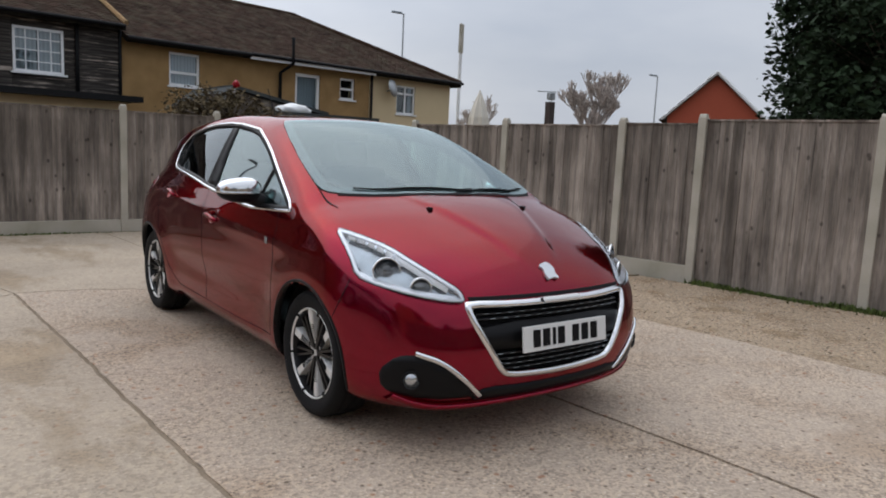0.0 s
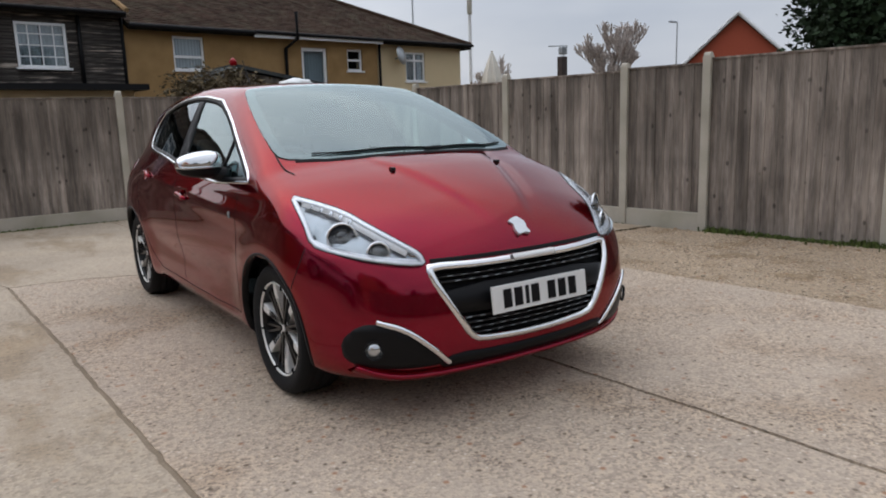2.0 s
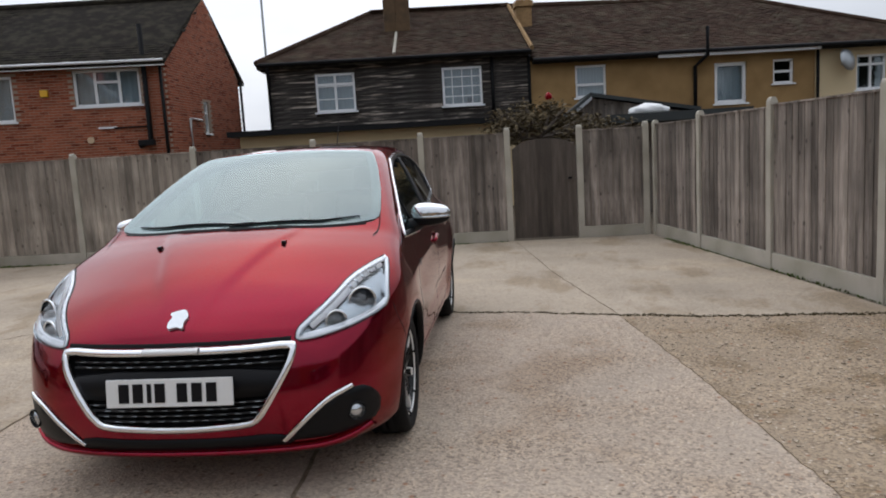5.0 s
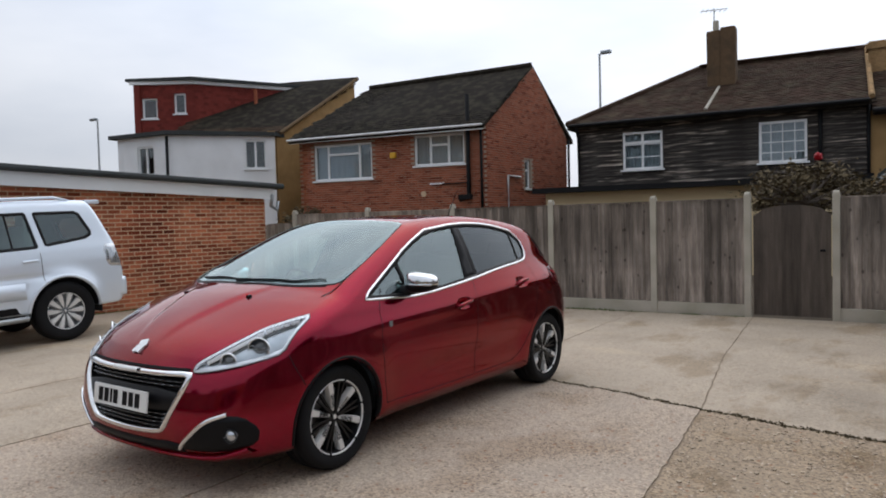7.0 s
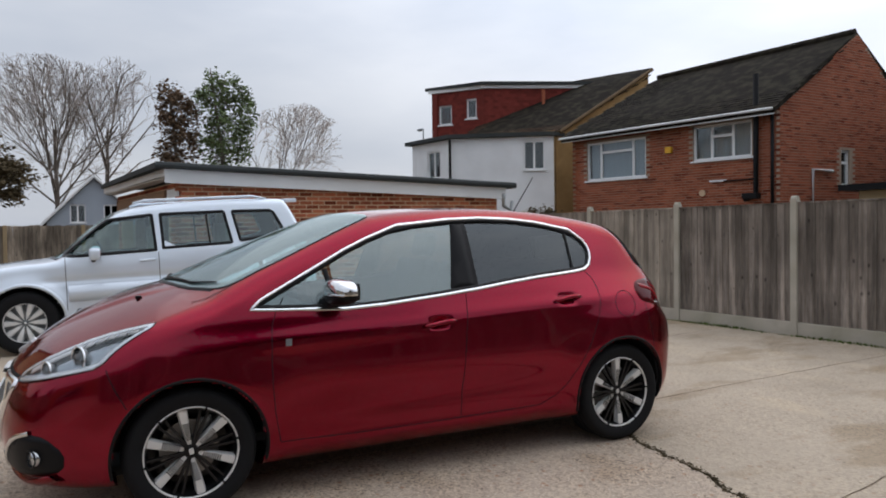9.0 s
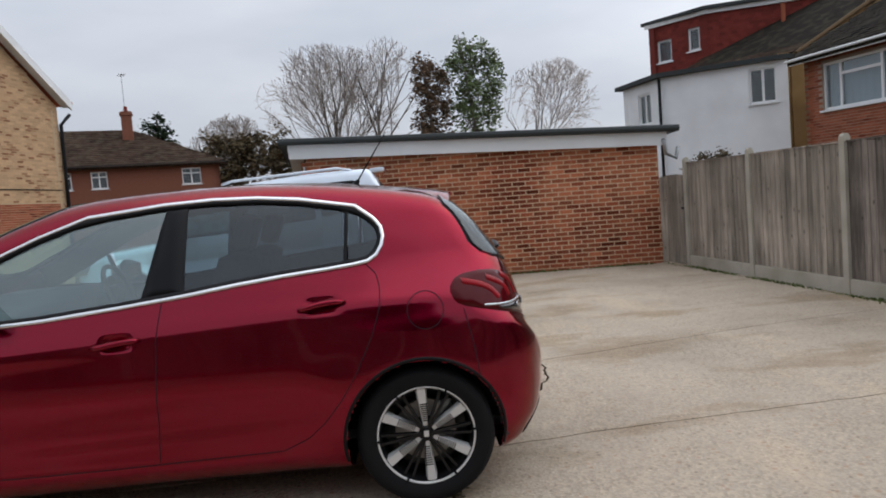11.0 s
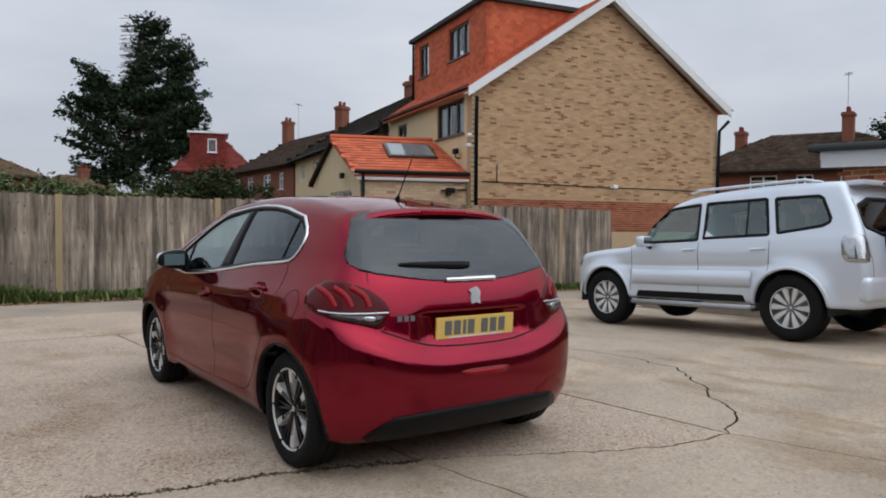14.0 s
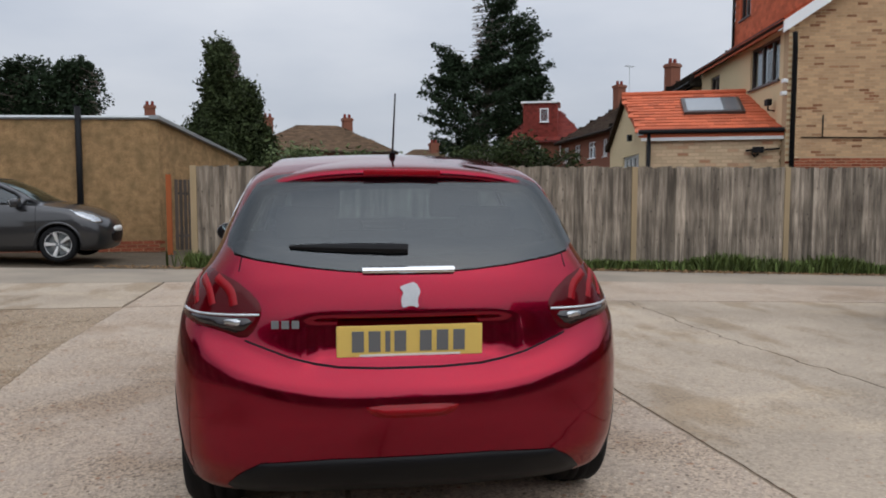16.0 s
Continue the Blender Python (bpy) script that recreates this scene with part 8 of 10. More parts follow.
for k, cx in enumerate((0.47, 0.435, 0.40)):
    q = lay_at(cx, 0.806, REAR, 0.004)
    part("model_mark", box(q.x, q.y, 0.806, 0.026, 0.006, 0.028, None, 0.002), M_LAMPGREY, car, "small grey mark")

# roof spoiler, aerial, wipers, handles, mirrors
bm = bmesh.new()
rows = []
for i in range(25):
    x = -0.55 + 1.10 * i / 24
    dy, dz = -0.15 * x * x, -0.09 * x * x - 0.042 * (abs(x) / 0.55) ** 4
    rows.append([bm.verts.new((x, y + dy, z + dz)) for y, z in ((1.16, 1.412), (1.32, 1.390), (1.44, 1.372), (1.492, 1.360), (1.502, 1.349), (1.498, 1.322), (1.43, 1.312))])
for p, q in zip(rows, rows[1:]):
    for k in range(6):
        bm.faces.new((p[k], p[k + 1], q[k + 1], q[k]))
bmesh.ops.recalc_face_normals(bm, faces=bm.faces)
if sum(q.normal.z * q.calc_area() for q in bm.faces) < 0:
    bmesh.ops.reverse_faces(bm, faces=bm.faces)
part("roof_spoiler", bm, M_PAINT, car, "red roof spoiler", True)
part("high_brake_lamp", box(0, 1.495, 1.344, 0.30, 0.022, 0.020, None, 0.006), M_LAMPBRIGHT, car, "red high-level brake lamp")
part("aerial_base", cyl((0, 1.00, 1.415), (0, 1.03, 1.452), 0.022, 0.010), M_BLACK, car)
part("aerial", tube([(0, 1.02, 1.44), (0, 1.10, 1.56), (0, 1.19, 1.69)], [0.005, 0.004, 0.003], 6), M_BLACK, car, "thin black roof aerial")
for x0, x1, o0, o1 in ((-0.02, 0.60, 0.020, 0.040), (-0.55, 0.10, 0.034, 0.040)):
    pts = []
    for t in np.linspace(0, 1, 8):
        x = x0 + (x1 - x0) * t
        y = float(np.interp(abs(x), (0.0, 0.42, 0.63), (-1.312, -1.235, -1.125))) + o0 + (o1 - o0) * t
        pts.append(SK.lay(x, y, SK.frame_of(DOWN), 0.012))
    part("wiper", tube(pts, [0.004, 0.005, 0.006, 0.007, 0.007, 0.006, 0.005, 0.004], 6), M_BLACK, car, "black wiper blade")
SK.strip("cowl_panel", [(-0.63, -1.125), (-0.42, -1.235), (0.0, -1.312), (0.42, -1.235), (0.63, -1.125)], DOWN, -0.014, 0.022, 0.002, M_BLACK, car, False, soft=2, label="black scuttle panel")
for x in (-0.305, 0.305):
    q = SK.lay(x, -1.45, SK.frame_of(DOWN), 0.0)
    part("washer_jet", box(q.x, q.y, q.z + 0.004, 0.020, 0.03, 0.016, None, 0.005), M_BLACK, car)
pts = [lay_at(x, z, REAR, 0.018) for x, z in zip(np.linspace(0.42, 0.0, 9), np.linspace(1.062, 1.052, 9))]
part("rear_wiper", tube(pts, [0.006, 0.010, 0.013, 0.015, 0.017, 0.018, 0.019, 0.020, 0.017], 8), M_BLACK, car, "black rear wiper")
for hy, hz in ((0.013, 0.822), (0.869, 0.904)):
    for s in (1, -1):
        u, v = sidexy([(hy, hz)])[0]
        pts = []
        for t in np.linspace(-1, 1, 11):
            a, b = sidexy([(hy + 0.098 * t, hz - 0.002 + 0.010 * t)])[0]
            q = SK.lay(a, b, SK.frame_of(SIDE), 0.026 * (1 - t ** 4) + 0.002)
            pts.append((s * q.x, q.y, q.z))
        part("door_handle", tube(pts, [0.010, 0.012, 0.013, 0.0135, 0.0135, 0.0135, 0.0135, 0.0135, 0.013, 0.012, 0.010], 8), M_PAINT, car, "red door handle", True)
        cup = sidexy([(hy - 0.075, hz), (hy - 0.04, hz + 0.028), (hy + 0.04, hz + 0.034), (hy + 0.08, hz + 0.004), (hy + 0.04, hz - 0.03), (hy - 0.04, hz - 0.032)])
        SK.patch("handle_recess", cup, SIDE, 0.0012, 0, M_PAINT, car, 0.02, s < 0, soft=2)
for s in (1, -1):
    bm = bmesh.new()
    bmesh.ops.create_uvsphere(bm, u_segments=32, v_segments=18, radius=1.0)
    for v in bm.verts:
        x, y, z = v.co
        sq = 1 / (abs(x) ** 4 + abs(y) ** 4 + abs(z) ** 4) ** 0.25 if v.co.length > 0 else 1
        k = 0.55 * sq + 0.45
        v.co = Vector((0.118 * x * k, 0.080 * y * k * (1.0 if y < 0 else 0.55), 0.068 * z * k * (1 - 0.22 * x)))
    bm2 = bm.copy()
    for co, no in (((0, 0, -0.012), (0, 0, 1)), ((0, 0.012, 0), (0, -1, 0))):
        bmesh.ops.bisect_plane(bm, geom=bm.verts[:] + bm.edges[:] + bm.faces[:], plane_co=co, plane_no=no, clear_inner=True)
    bm2.transform(Matrix.Scale(0.985, 4))
    m = Matrix.Translation((s * 0.905, -0.545, 1.02)) @ Matrix.Rotation(radians(s * 10), 4, "Z") @ Matrix.Diagonal((s, 1, 1, 1))
    for q in (bm, bm2):
        q.transform(m)
        if s < 0:
            bmesh.ops.reverse_faces(q, faces=q.faces)
    mir = part("door_mirror", bm2, M_BLACK, car, "door mirror with chrome cap", True)
    part("chrome_cap", bm, M_CHROME, mir, "chrome mirror cap", True)
    part("indicator", tube([m @ Vector((x, -0.078 * (1 - (x / 0.13) ** 2) ** 0.5 - 0.003, -0.010)) for x in np.linspace(-0.07, 0.10, 9)], 0.007, 6), M_LAMPCLEAR, mir, "clear side indicator", True)
    part("mirror_glass", box(s * 0.905, -0.502, 1.02, 0.15, 0.006, 0.082, Matrix.Translation((s * 0.905, -0.495, 1.02)) @ Matrix.Rotation(radians(s * 10), 4, "Z") @ Matrix.Translation((-s * 0.905, 0.495, -1.02)), 0.002), M_MIRROR, mir, "mirror glass")
    part("stalk", cyl((s * 0.86, -0.56, 0.985), (s * 0.765, -0.60, 0.955), 0.035, 0.045, 16), M_BLACK, mir)
    u, v = sidexy([(-0.815, 0.785)])[0]
    q = SK.lay(u, v, SK.frame_of(SIDE), 0.001)
    part("side_badge", box(s * q.x, q.y, q.z, 0.004, 0.03, 0.035, None, 0.001), M_LAMPGREY, car)

# wheels
for sx in (-1, 1):
    for sy in (-1, 1):
        road_wheel(car, (sx * 0.735, sy * WB, HUB), sx, 0.303, 0.205, 0.213, 6, 0.043, M_ALLOY, M_GLOSSBLACK, 0.20 if sy < 0 else 0.05, 0.0, M_ALLOY, 0.034, True)

# cabin: floor, dashboard, seats, steering wheel
part("cabin_floor", box(0, 0.1, 0.30, 1.40, 2.5, 0.04), M_TRIM, car)
# unseen tray, added to block light from the ground under the car
part("underbody", box(0, -0.12, 0.185, 1.10, 3.3, 0.05, None, 0.02), M_TRIM, car, "black underbody tray, added to darken the ground below")
part("exhaust", tube([(0.28, -0.6, 0.20), (0.28, 1.1, 0.20), (0.42, 1.45, 0.23), (0.42, 1.68, 0.22)], 0.028, 8), M_STEEL, car, "steel exhaust pipe", True)
bm = prism([(-0.70, 0.0), (0.70, 0.0), (0.66, 0.36), (0.30, 0.40), (-0.20, 0.40), (-0.30, 0.45), (-0.60, 0.45), (-0.68, 0.36)], 0.55)
bm.transform(Matrix.Translation((0, -1.08, 0.52)))
bmesh.ops.bevel(bm, geom=bm.edges[:], offset=0.03, segments=2, affect="EDGES")
part("dashboard", bm, M_TRIM, car, "dark dashboard", True)
ring = [(-0.36 + 0.165 * math.cos(a), -0.40 - 0.06 * math.sin(a), 0.93 + 0.15 * math.sin(a)) for a in np.linspace(0, 2 * math.pi, 32, endpoint=False)]
sw = part("steering_wheel", tube(ring, 0.014, 8, True), M_TRIM, car, "dark steering wheel on the offside", True)
part("wheel_hub", box(-0.36, -0.42, 0.925, 0.13, 0.05, 0.10, None, 0.02), M_TRIM, sw)
part("wheel_column", cyl((-0.36, -0.43, 0.91), (-0.36, -0.65, 0.85), 0.04), M_TRIM, sw)


def seat(cx, y, w, back_h):
    bm = box(cx, y, 0.50, w, 0.50, 0.16, None, 0.05)
    add_box(bm, 0, 0, 0.30, w, 0.13, back_h, Matrix.Translation((cx, y + 0.27, 0.54)) @ Matrix.Rotation(radians(-18), 4, "X"), 0.05)
    st = part("seat", bm, M_SEAT, car, "dark cloth seat", True)
    part("headrest", box(0, 0, 0.30 + back_h / 2 + 0.11, 0.25, 0.085, 0.17, Matrix.Translation((cx, y + 0.27, 0.54)) @ Matrix.Rotation(radians(-18), 4, "X"), 0.04), M_SEAT, st, "", True)


seat(-0.36, 0.0, 0.50, 0.62)
seat(0.36, 0.0, 0.50, 0.62)
bench = part("rear_bench", box(0, 0.86, 0.52, 1.25, 0.48, 0.18, None, 0.05), M_SEAT, car, "dark rear bench", True)
part("backrest", box(0, 0, 0.28, 1.25, 0.14, 0.58, Matrix.Translation((0, 1.08, 0.56)) @ Matrix.Rotation(radians(-20), 4, "X"), 0.05), M_SEAT, bench, "", True)
for cx in (-0.38, 0.38):
    part("headrest", box(cx, 0, 0.62, 0.24, 0.08, 0.13, Matrix.Translation((0, 1.08, 0.56)) @ Matrix.Rotation(radians(-20), 4, "X"), 0.035), M_SEAT, bench, "", True)

# ---- silver off-roader beside the garage: built about its own origin, nose towards -y ----
def simple_car(thing, prm):
    """A parked car from a skin: panels, glazing, arches, lamps, handles, mirrors and wheels."""
    f = body_function(prm["top"], prm["plan"], prm["sec"], prm["nose"], prm["tail"], prm["bow"], 0.06, prm["crown"], prm["zb"], prm["fplan"], prm["rplan"], prm["split"], prm.get("flare"), ks=prm["ks"])
    k = Skin(f, prm["outer"], prm["inner"], prm["step"])
    C = k.C
    ax, cy, cz = np.abs(C[:, 0]), C[:, 1], C[:, 2]
    S = lambda pts: k.plane([(0.9, y, z) for y, z in pts], SIDE)

    def holed(poly, d, w, cond, mirror=True):
        fr = k.frame_of(d)
        P = C.copy()
        if mirror:
            P[:, 0] = np.abs(P[:, 0])
        return inside([tuple(q) for q in rounded(shrink(poly, w), 0.05, 1)], P @ np.array(fr[1]), P @ np.array(fr[2])) & cond

    gone = np.zeros(len(C), bool)
    for poly, gm in prm["windows"]:
        gone |= holed(S(poly), SIDE, 0.014, ax > 0.35)
    gone |= holed(prm["screen"], DOWN, 0.014, cz > prm["belt"] - 0.1, False)
    if prm.get("rear_hole"):
        gone |= holed(k.plane([(x, 3, z) for x, z in prm["rear_hole"]], REAR), REAR, 0.014, cy > 0.5, False)
    for a in prm["axles"]:
        gone |= (np.hypot(cy - a, cz - prm["hub"]) < prm["arch"] - 0.01) & (ax > 0.45)
    belt = prm["belt"]
    doors = prm["doors"]
    taken = np.zeros(len(C), bool)
    for i, (y0, y1) in enumerate(doors):
        msk = (cy > y0) & (cy < y1) & (cz > prm["sill"]) & (cz < belt + 0.5) & (ax > 0.45) & (np.abs(k.CN[:, 0]) > 0.35)
        taken |= msk
        for sd in (C[:, 0] > 0, C[:, 0] <= 0):
            k.panel("door", msk & sd & ~gone, prm["paint"], thing)
        for fl in (False, True):
            k.strip("panel_gap", S([(y0, belt), (y0, prm["sill"])]), SIDE, -0.004, 0.004, 0.001, M_INK, thing, False, fl, soft=0, thick=0)
            k.strip("panel_gap", S([(y1, belt), (y1, prm["sill"])]), SIDE, -0.004, 0.004, 0.001, M_INK, thing, False, fl, soft=0, thick=0)
            hy, hz = y1 - 0.14, belt - 0.10
            line = S([(hy - 0.09, hz), (hy + 0.09, hz + 0.005)])
            k.strip("door_handle", line, SIDE, -0.016, 0.016, 0.018, prm["paint"], thing, False, fl, soft=0, thick=0.02)
    k.panel("body", ~taken & ~gone, prm["paint"], thing)
    k.panel("cabin_lining", ~gone & (cz > prm["zb"] + 0.15), M_TRIM, thing, inward=0.03)
    for poly, gm in prm["windows"]:
        for fl in (False, True):
            k.patch("side_window", S(poly), SIDE, -0.003, 0, gm, thing, 0.1, fl, soft=prm.get("corner", 1)).visible_shadow = False
            k.strip("window_seal", S(poly), SIDE, -0.012, prm.get("seal", 0.024), 0.002, M_BLACK, thing, True, fl, soft=prm.get("corner", 1))
    k.patch("windscreen", prm["screen"], DOWN, -0.003, 0, G_SCREEN, thing, 0.1, soft=1).visible_shadow = False
    k.strip("windscreen_seal", prm["screen"], DOWN, -0.008, 0.028, 0.001, M_BLACK, thing, True, soft=1)
    for a in prm["axles"]:
        ln = S([(a + prm["arch"] * math.cos(t), prm["hub"] + prm["arch"] * math.sin(t)) for t in np.linspace(-0.1, math.pi + 0.1, 32)])
        for fl in (False, True):
            k.strip("arch_lip", ln, SIDE, -0.018, 0.022, prm["lip"], prm["paint"], thing, False, fl, soft=0, thick=0.05)
        for s in (-1, 1):
            bm = bmesh.new()
            rows = []
            for i in range(24):
                t = -0.15 + (math.pi + 0.3) * i / 23
                rows.append([bm.verts.new((s * x, a + r * math.cos(t), prm["hub"] + r * math.sin(t))) for x, r in ((prm["tw"] + 0.02, prm["arch"]), (0.45, prm["arch"] + 0.01), (0.45, 0.02))])
            for p, q in zip(rows, rows[1:]):
                for j in range(2):
                    bm.faces.new((p[j], p[j + 1], q[j + 1], q[j]))
            part("arch_liner", bm, M_TRIM, thing)
            road_wheel(thing, (s * (prm["tw"] - prm["wheel"][1] / 2), a, prm["hub"]), s, *prm["wheel"], M_ALLOY, prm.get("barrel", M_LAMPGREY), 0.3, prm.get("twin", 0.0))
    for s in (-1, 1):
        x, y, z = prm["mirror"]
        bm = box(s * x, y, z, 0.20, 0.13, 0.15, None, 0.045)
        mr = part("door_mirror", bm, prm["mirror_mat"], thing, "", True)
        part("mirror_glass", box(s * x, y + 0.067, z, 0.16, 0.006, 0.11), M_CHROME, mr)
        part("stalk", cyl((s * (x - 0.05), y, z - 0.05), (s * (x - 0.16), y - 0.02, z - 0.08), 0.03), M_BLACK, mr)
    for nm, poly, d, off, mt, both in prm["patches"]:
        pl = k.plane(poly, d)
        for fl in ((False, True) if both else (False,)):
            k.patch(nm, pl, d, off, 0.02, mt, thing, 0.05, fl, soft=1)
    for cx, y0 in prm["seats"]:
        bm = box(cx, y0, prm["zb"] + 0.42, 0.50, 0.5, 0.2, None, 0.05)
        add_box(bm, cx, y0 + 0.28, prm["zb"] + 0.78, 0.50, 0.14, 0.66, None, 0.05)
        add_box(bm, cx, y0 + 0.30, prm["zb"] + 1.18, 0.26, 0.09, 0.18, None, 0.03)
        part("seat", bm, prm["seat_mat"], thing, "", True)
    part("dashboard", box(0, prm["dash"], belt - 0.14, 1.40, 0.40, 0.26, None, 0.05), M_TRIM, thing, "", True)
    ring = [(-0.38 + 0.18 * math.cos(a), prm["dash"] + 0.38 - 0.07 * math.sin(a), belt + 0.16 * math.sin(a)) for a in np.linspace(0, 2 * math.pi, 24, endpoint=False)]
    part("steering_wheel", tube(ring, 0.016, 6, True), M_TRIM, thing)
    part("cabin_floor", box(0, 0.2, prm["zb"] + 0.12, 1.40, 3.0, 0.05), M_TRIM, thing)
    return k


def suv_flare(y, z):
    out = 0
    for a in (-1.39, 1.39):
        r = np.sqrt((y - a) ** 2 + (z - 0.385) ** 2)
        out = out + 0.055 * np.exp(-(np.clip(r - 0.44, 0, None) / 0.10) ** 2)
    return out - 0.02 * np.exp(-((z - 0.86) / 0.04) ** 2) * np.exp(-(y / 1.3) ** 6)


suv = empty("off_roader")
tagged(suv, "silver blue five-door off-roader parked by the garage wall", "car")
G_SUV = glass("off_roader_glass", (0.70, 0.92, 0.92), 0.0, 0.86, 2.2)
SUVW = [([(-0.95, 1.165), (-0.93, 1.20), (-0.50, 1.555), (-0.42, 1.605), (0.10, 1.655), (0.125, 1.645), (0.15, 1.19), (0.13, 1.18), (-0.75, 1.155)], G_SUV),
        ([(0.23, 1.20), (0.215, 1.65), (0.235, 1.66), (1.02, 1.67), (1.045, 1.655), (1.12, 1.24), (1.10, 1.225)], G_SUV),
        ([(1.22, 1.255), (1.145, 1.65), (1.16, 1.668), (1.66, 1.665), (1.72, 1.63), (1.83, 1.40), (1.82, 1.35), (1.74, 1.31), (1.25, 1.245)], G_SUV)]
sscreen = [(0.0, -1.12), (0.45, -1.07), (0.70, -0.99), (0.62, -0.45), (0.58, -0.32), (0.0, -0.38)]
sscreen = sscreen + [(-x, y) for x, y in sscreen[-2:0:-1]]
suv_k = simple_car(suv, dict(
    top=curve([-2.3, -2.16, -1.9, -1.5, -1.12, -1.0, -0.7, -0.36, -0.1, 0.4, 1.2, 2.0, 2.3, 2.5], [0.80, 0.99, 1.07, 1.12, 1.15, 1.20, 1.46, 1.70, 1.775, 1.82, 1.85, 1.83, 1.78, 1.74]),
    plan=curve([-2.3, -2.0, -1.5, 0.0, 1.5, 2.2, 2.5], [0.80, 0.85, 0.875, 0.885, 0.885, 0.865, 0.84]),
    sec=curve([0.3, 0.45, 0.7, 1.0, 1.15, 1.3, 1.5, 1.65, 1.85], [-0.05, -0.02, 0.0, -0.005, -0.025, -0.07, -0.125, -0.165, -0.24]),
    nose=curve([0.3, 0.5, 0.8, 1.0, 1.2], [-2.12, -2.19, -2.19, -2.13, -2.0]), tail=curve([0.3, 0.5, 0.8, 1.1, 1.5, 1.8], [2.14, 2.25, 2.26, 2.21, 2.06, 1.92]),
    bow=0.16, crown=curve([-2, 0, 2], [0.06, 0.06, 0.06]), zb=0.40, fplan=(0.10, 0.45), rplan=(0.03, 0.06), split=0.6, flare=suv_flare, ks=(0.08, 0.12, 0.08, 0.05),
    outer=((-1.1, 1.1), (-2.4, 2.5), (0.3, 2.0)), inner=((-0.3, 0.3), (-1.4, 1.6), (0.75, 0.95)), step=0.03,
    windows=SUVW, screen=sscreen, belt=1.16, sill=0.50, hub=0.385, arch=0.46, axles=(-1.39, 1.39), doors=((-0.92, 0.17), (0.17, 1.14)), paint=M_SILVER, lip=0.006,
    tw=0.90, wheel=(0.385, 0.255, 0.235, 10, 0.060), twin=0.0, barrel=M_LAMPGREY, mirror=(1.02, -0.58, 1.18), mirror_mat=M_SILVER, rear_hole=[(-0.60, 1.60), (0.60, 1.60), (0.66, 1.22), (-0.66, 1.22)],
    patches=[("tail_lamp", [(0.74, 2.17, 1.20), (0.80, 2.11, 1.22), (0.86, 1.97, 1.20), (0.88, 1.99, 0.92), (0.86, 2.20, 0.90), (0.76, 2.24, 0.92)], (-0.75, -0.65, 0), 0.004, M_LAMPCLEAR, True),
             ("headlamp", [(0.60, -2.15, 0.98), (0.80, -2.0, 1.0), (0.84, -1.85, 0.98), (0.84, -1.9, 0.82), (0.75, -2.1, 0.80), (0.60, -2.17, 0.82)], (-0.6, 0.8, 0), 0.004, M_LAMPCLEAR, True),
             ("front_grille", [(-0.5, -2.2, 0.98), (0.5, -2.2, 0.98), (0.45, -2.2, 0.76), (-0.45, -2.2, 0.76)], FRONT, 0.003, M_BLACK, False)],
    seal=0.026, corner=0, seats=((-0.40, -0.1), (0.40, -0.1), (-0.40, 0.85), (0.40, 0.85)), dash=-0.85, seat_mat=mat("pale_seat_leather", (0.38, 0.36, 0.32), 0.7)))
for s in (-1, 1):
    rl = tube([(s * 0.60, -0.10, 1.81), (s * 0.62, 0.05, 1.842), (s * 0.62, 1.45, 1.862), (s * 0.60, 1.65, 1.815)], 0.018, 8)
    part("roof_rail", rl, M_SILVER, suv, "silver roof rail", True)
    part("side_step", tube([(s * 0.80, -0.93, 0.38), (s * 0.93, -0.86, 0.36), (s * 0.93, 0.90, 0.36), (s * 0.80, 0.96, 0.38)], 0.035, 8), M_STEEL, suv, "bright side step", True)
    part("sill_cladding", box(s * 0.85, 0.0, 0.465, 0.05, 1.86, 0.09, None, 0.01), M_BLACK, suv)
for fl in (False, True):
    suv_k.strip("window_divider", suv_k.plane([(0.9, 0.80, 1.665), (0.9, 0.83, 1.21)], SIDE), SIDE, -0.012, 0.012, 0.001, M_BLACK, suv, False, fl, soft=0)
    suv_k.strip("rubbing_strip", suv_k.plane([(0.9, -0.90, 0.70), (0.9, 0.92, 0.70)], SIDE), SIDE, -0.10, 0.10, 0.010, M_SILVER, suv, False, fl, soft=0, label="silver moulding along the doors", thick=0.015)
part("load_space", box(0, 1.72, 0.75, 1.30, 0.8, 0.10), M_TRIM, suv)
part("rear_bumper", box(0, 2.16, 0.62, 1.72, 0.20, 0.28, None, 0.07), M_SILVER, suv, "silver rear bumper", True)
part("bumper_tread", box(0, 2.19, 0.763, 1.05, 0.09, 0.010, None, 0.003), M_BLACK, suv, "black tread strip on the bumper")
part("tow_bar", box(0, 2.31, 0.43, 0.10, 0.16, 0.08), M_BLACK, suv)
part("rear_spoiler", box(0, 1.99, 1.79, 1.16, 0.20, 0.06, None, 0.02), M_SILVER, suv)
# closed back door with the spare wheel hung on it
suv_rear = lambda pts: suv_k.plane([(x, 3, z) for x, z in pts], REAR)
RW = suv_rear([(-0.60, 1.60), (0.60, 1.60), (0.66, 1.22), (-0.66, 1.22)])
suv_k.patch("rear_window", RW, REAR, -0.003, 0, G_DARK, suv, 0.1, soft=1).visible_shadow = False
suv_k.strip("rear_window_seal", RW, REAR, -0.012, 0.035, 0.002, M_BLACK, suv, True, soft=1)
suv_k.strip("panel_gap", suv_rear([(0.66, 1.62), (0.72, 1.20), (0.72, 0.62), (-0.72, 0.62), (-0.72, 1.20), (-0.66, 1.62)]), REAR, -0.005, 0.005, 0.001, M_INK, suv, False, soft=0, thick=0)
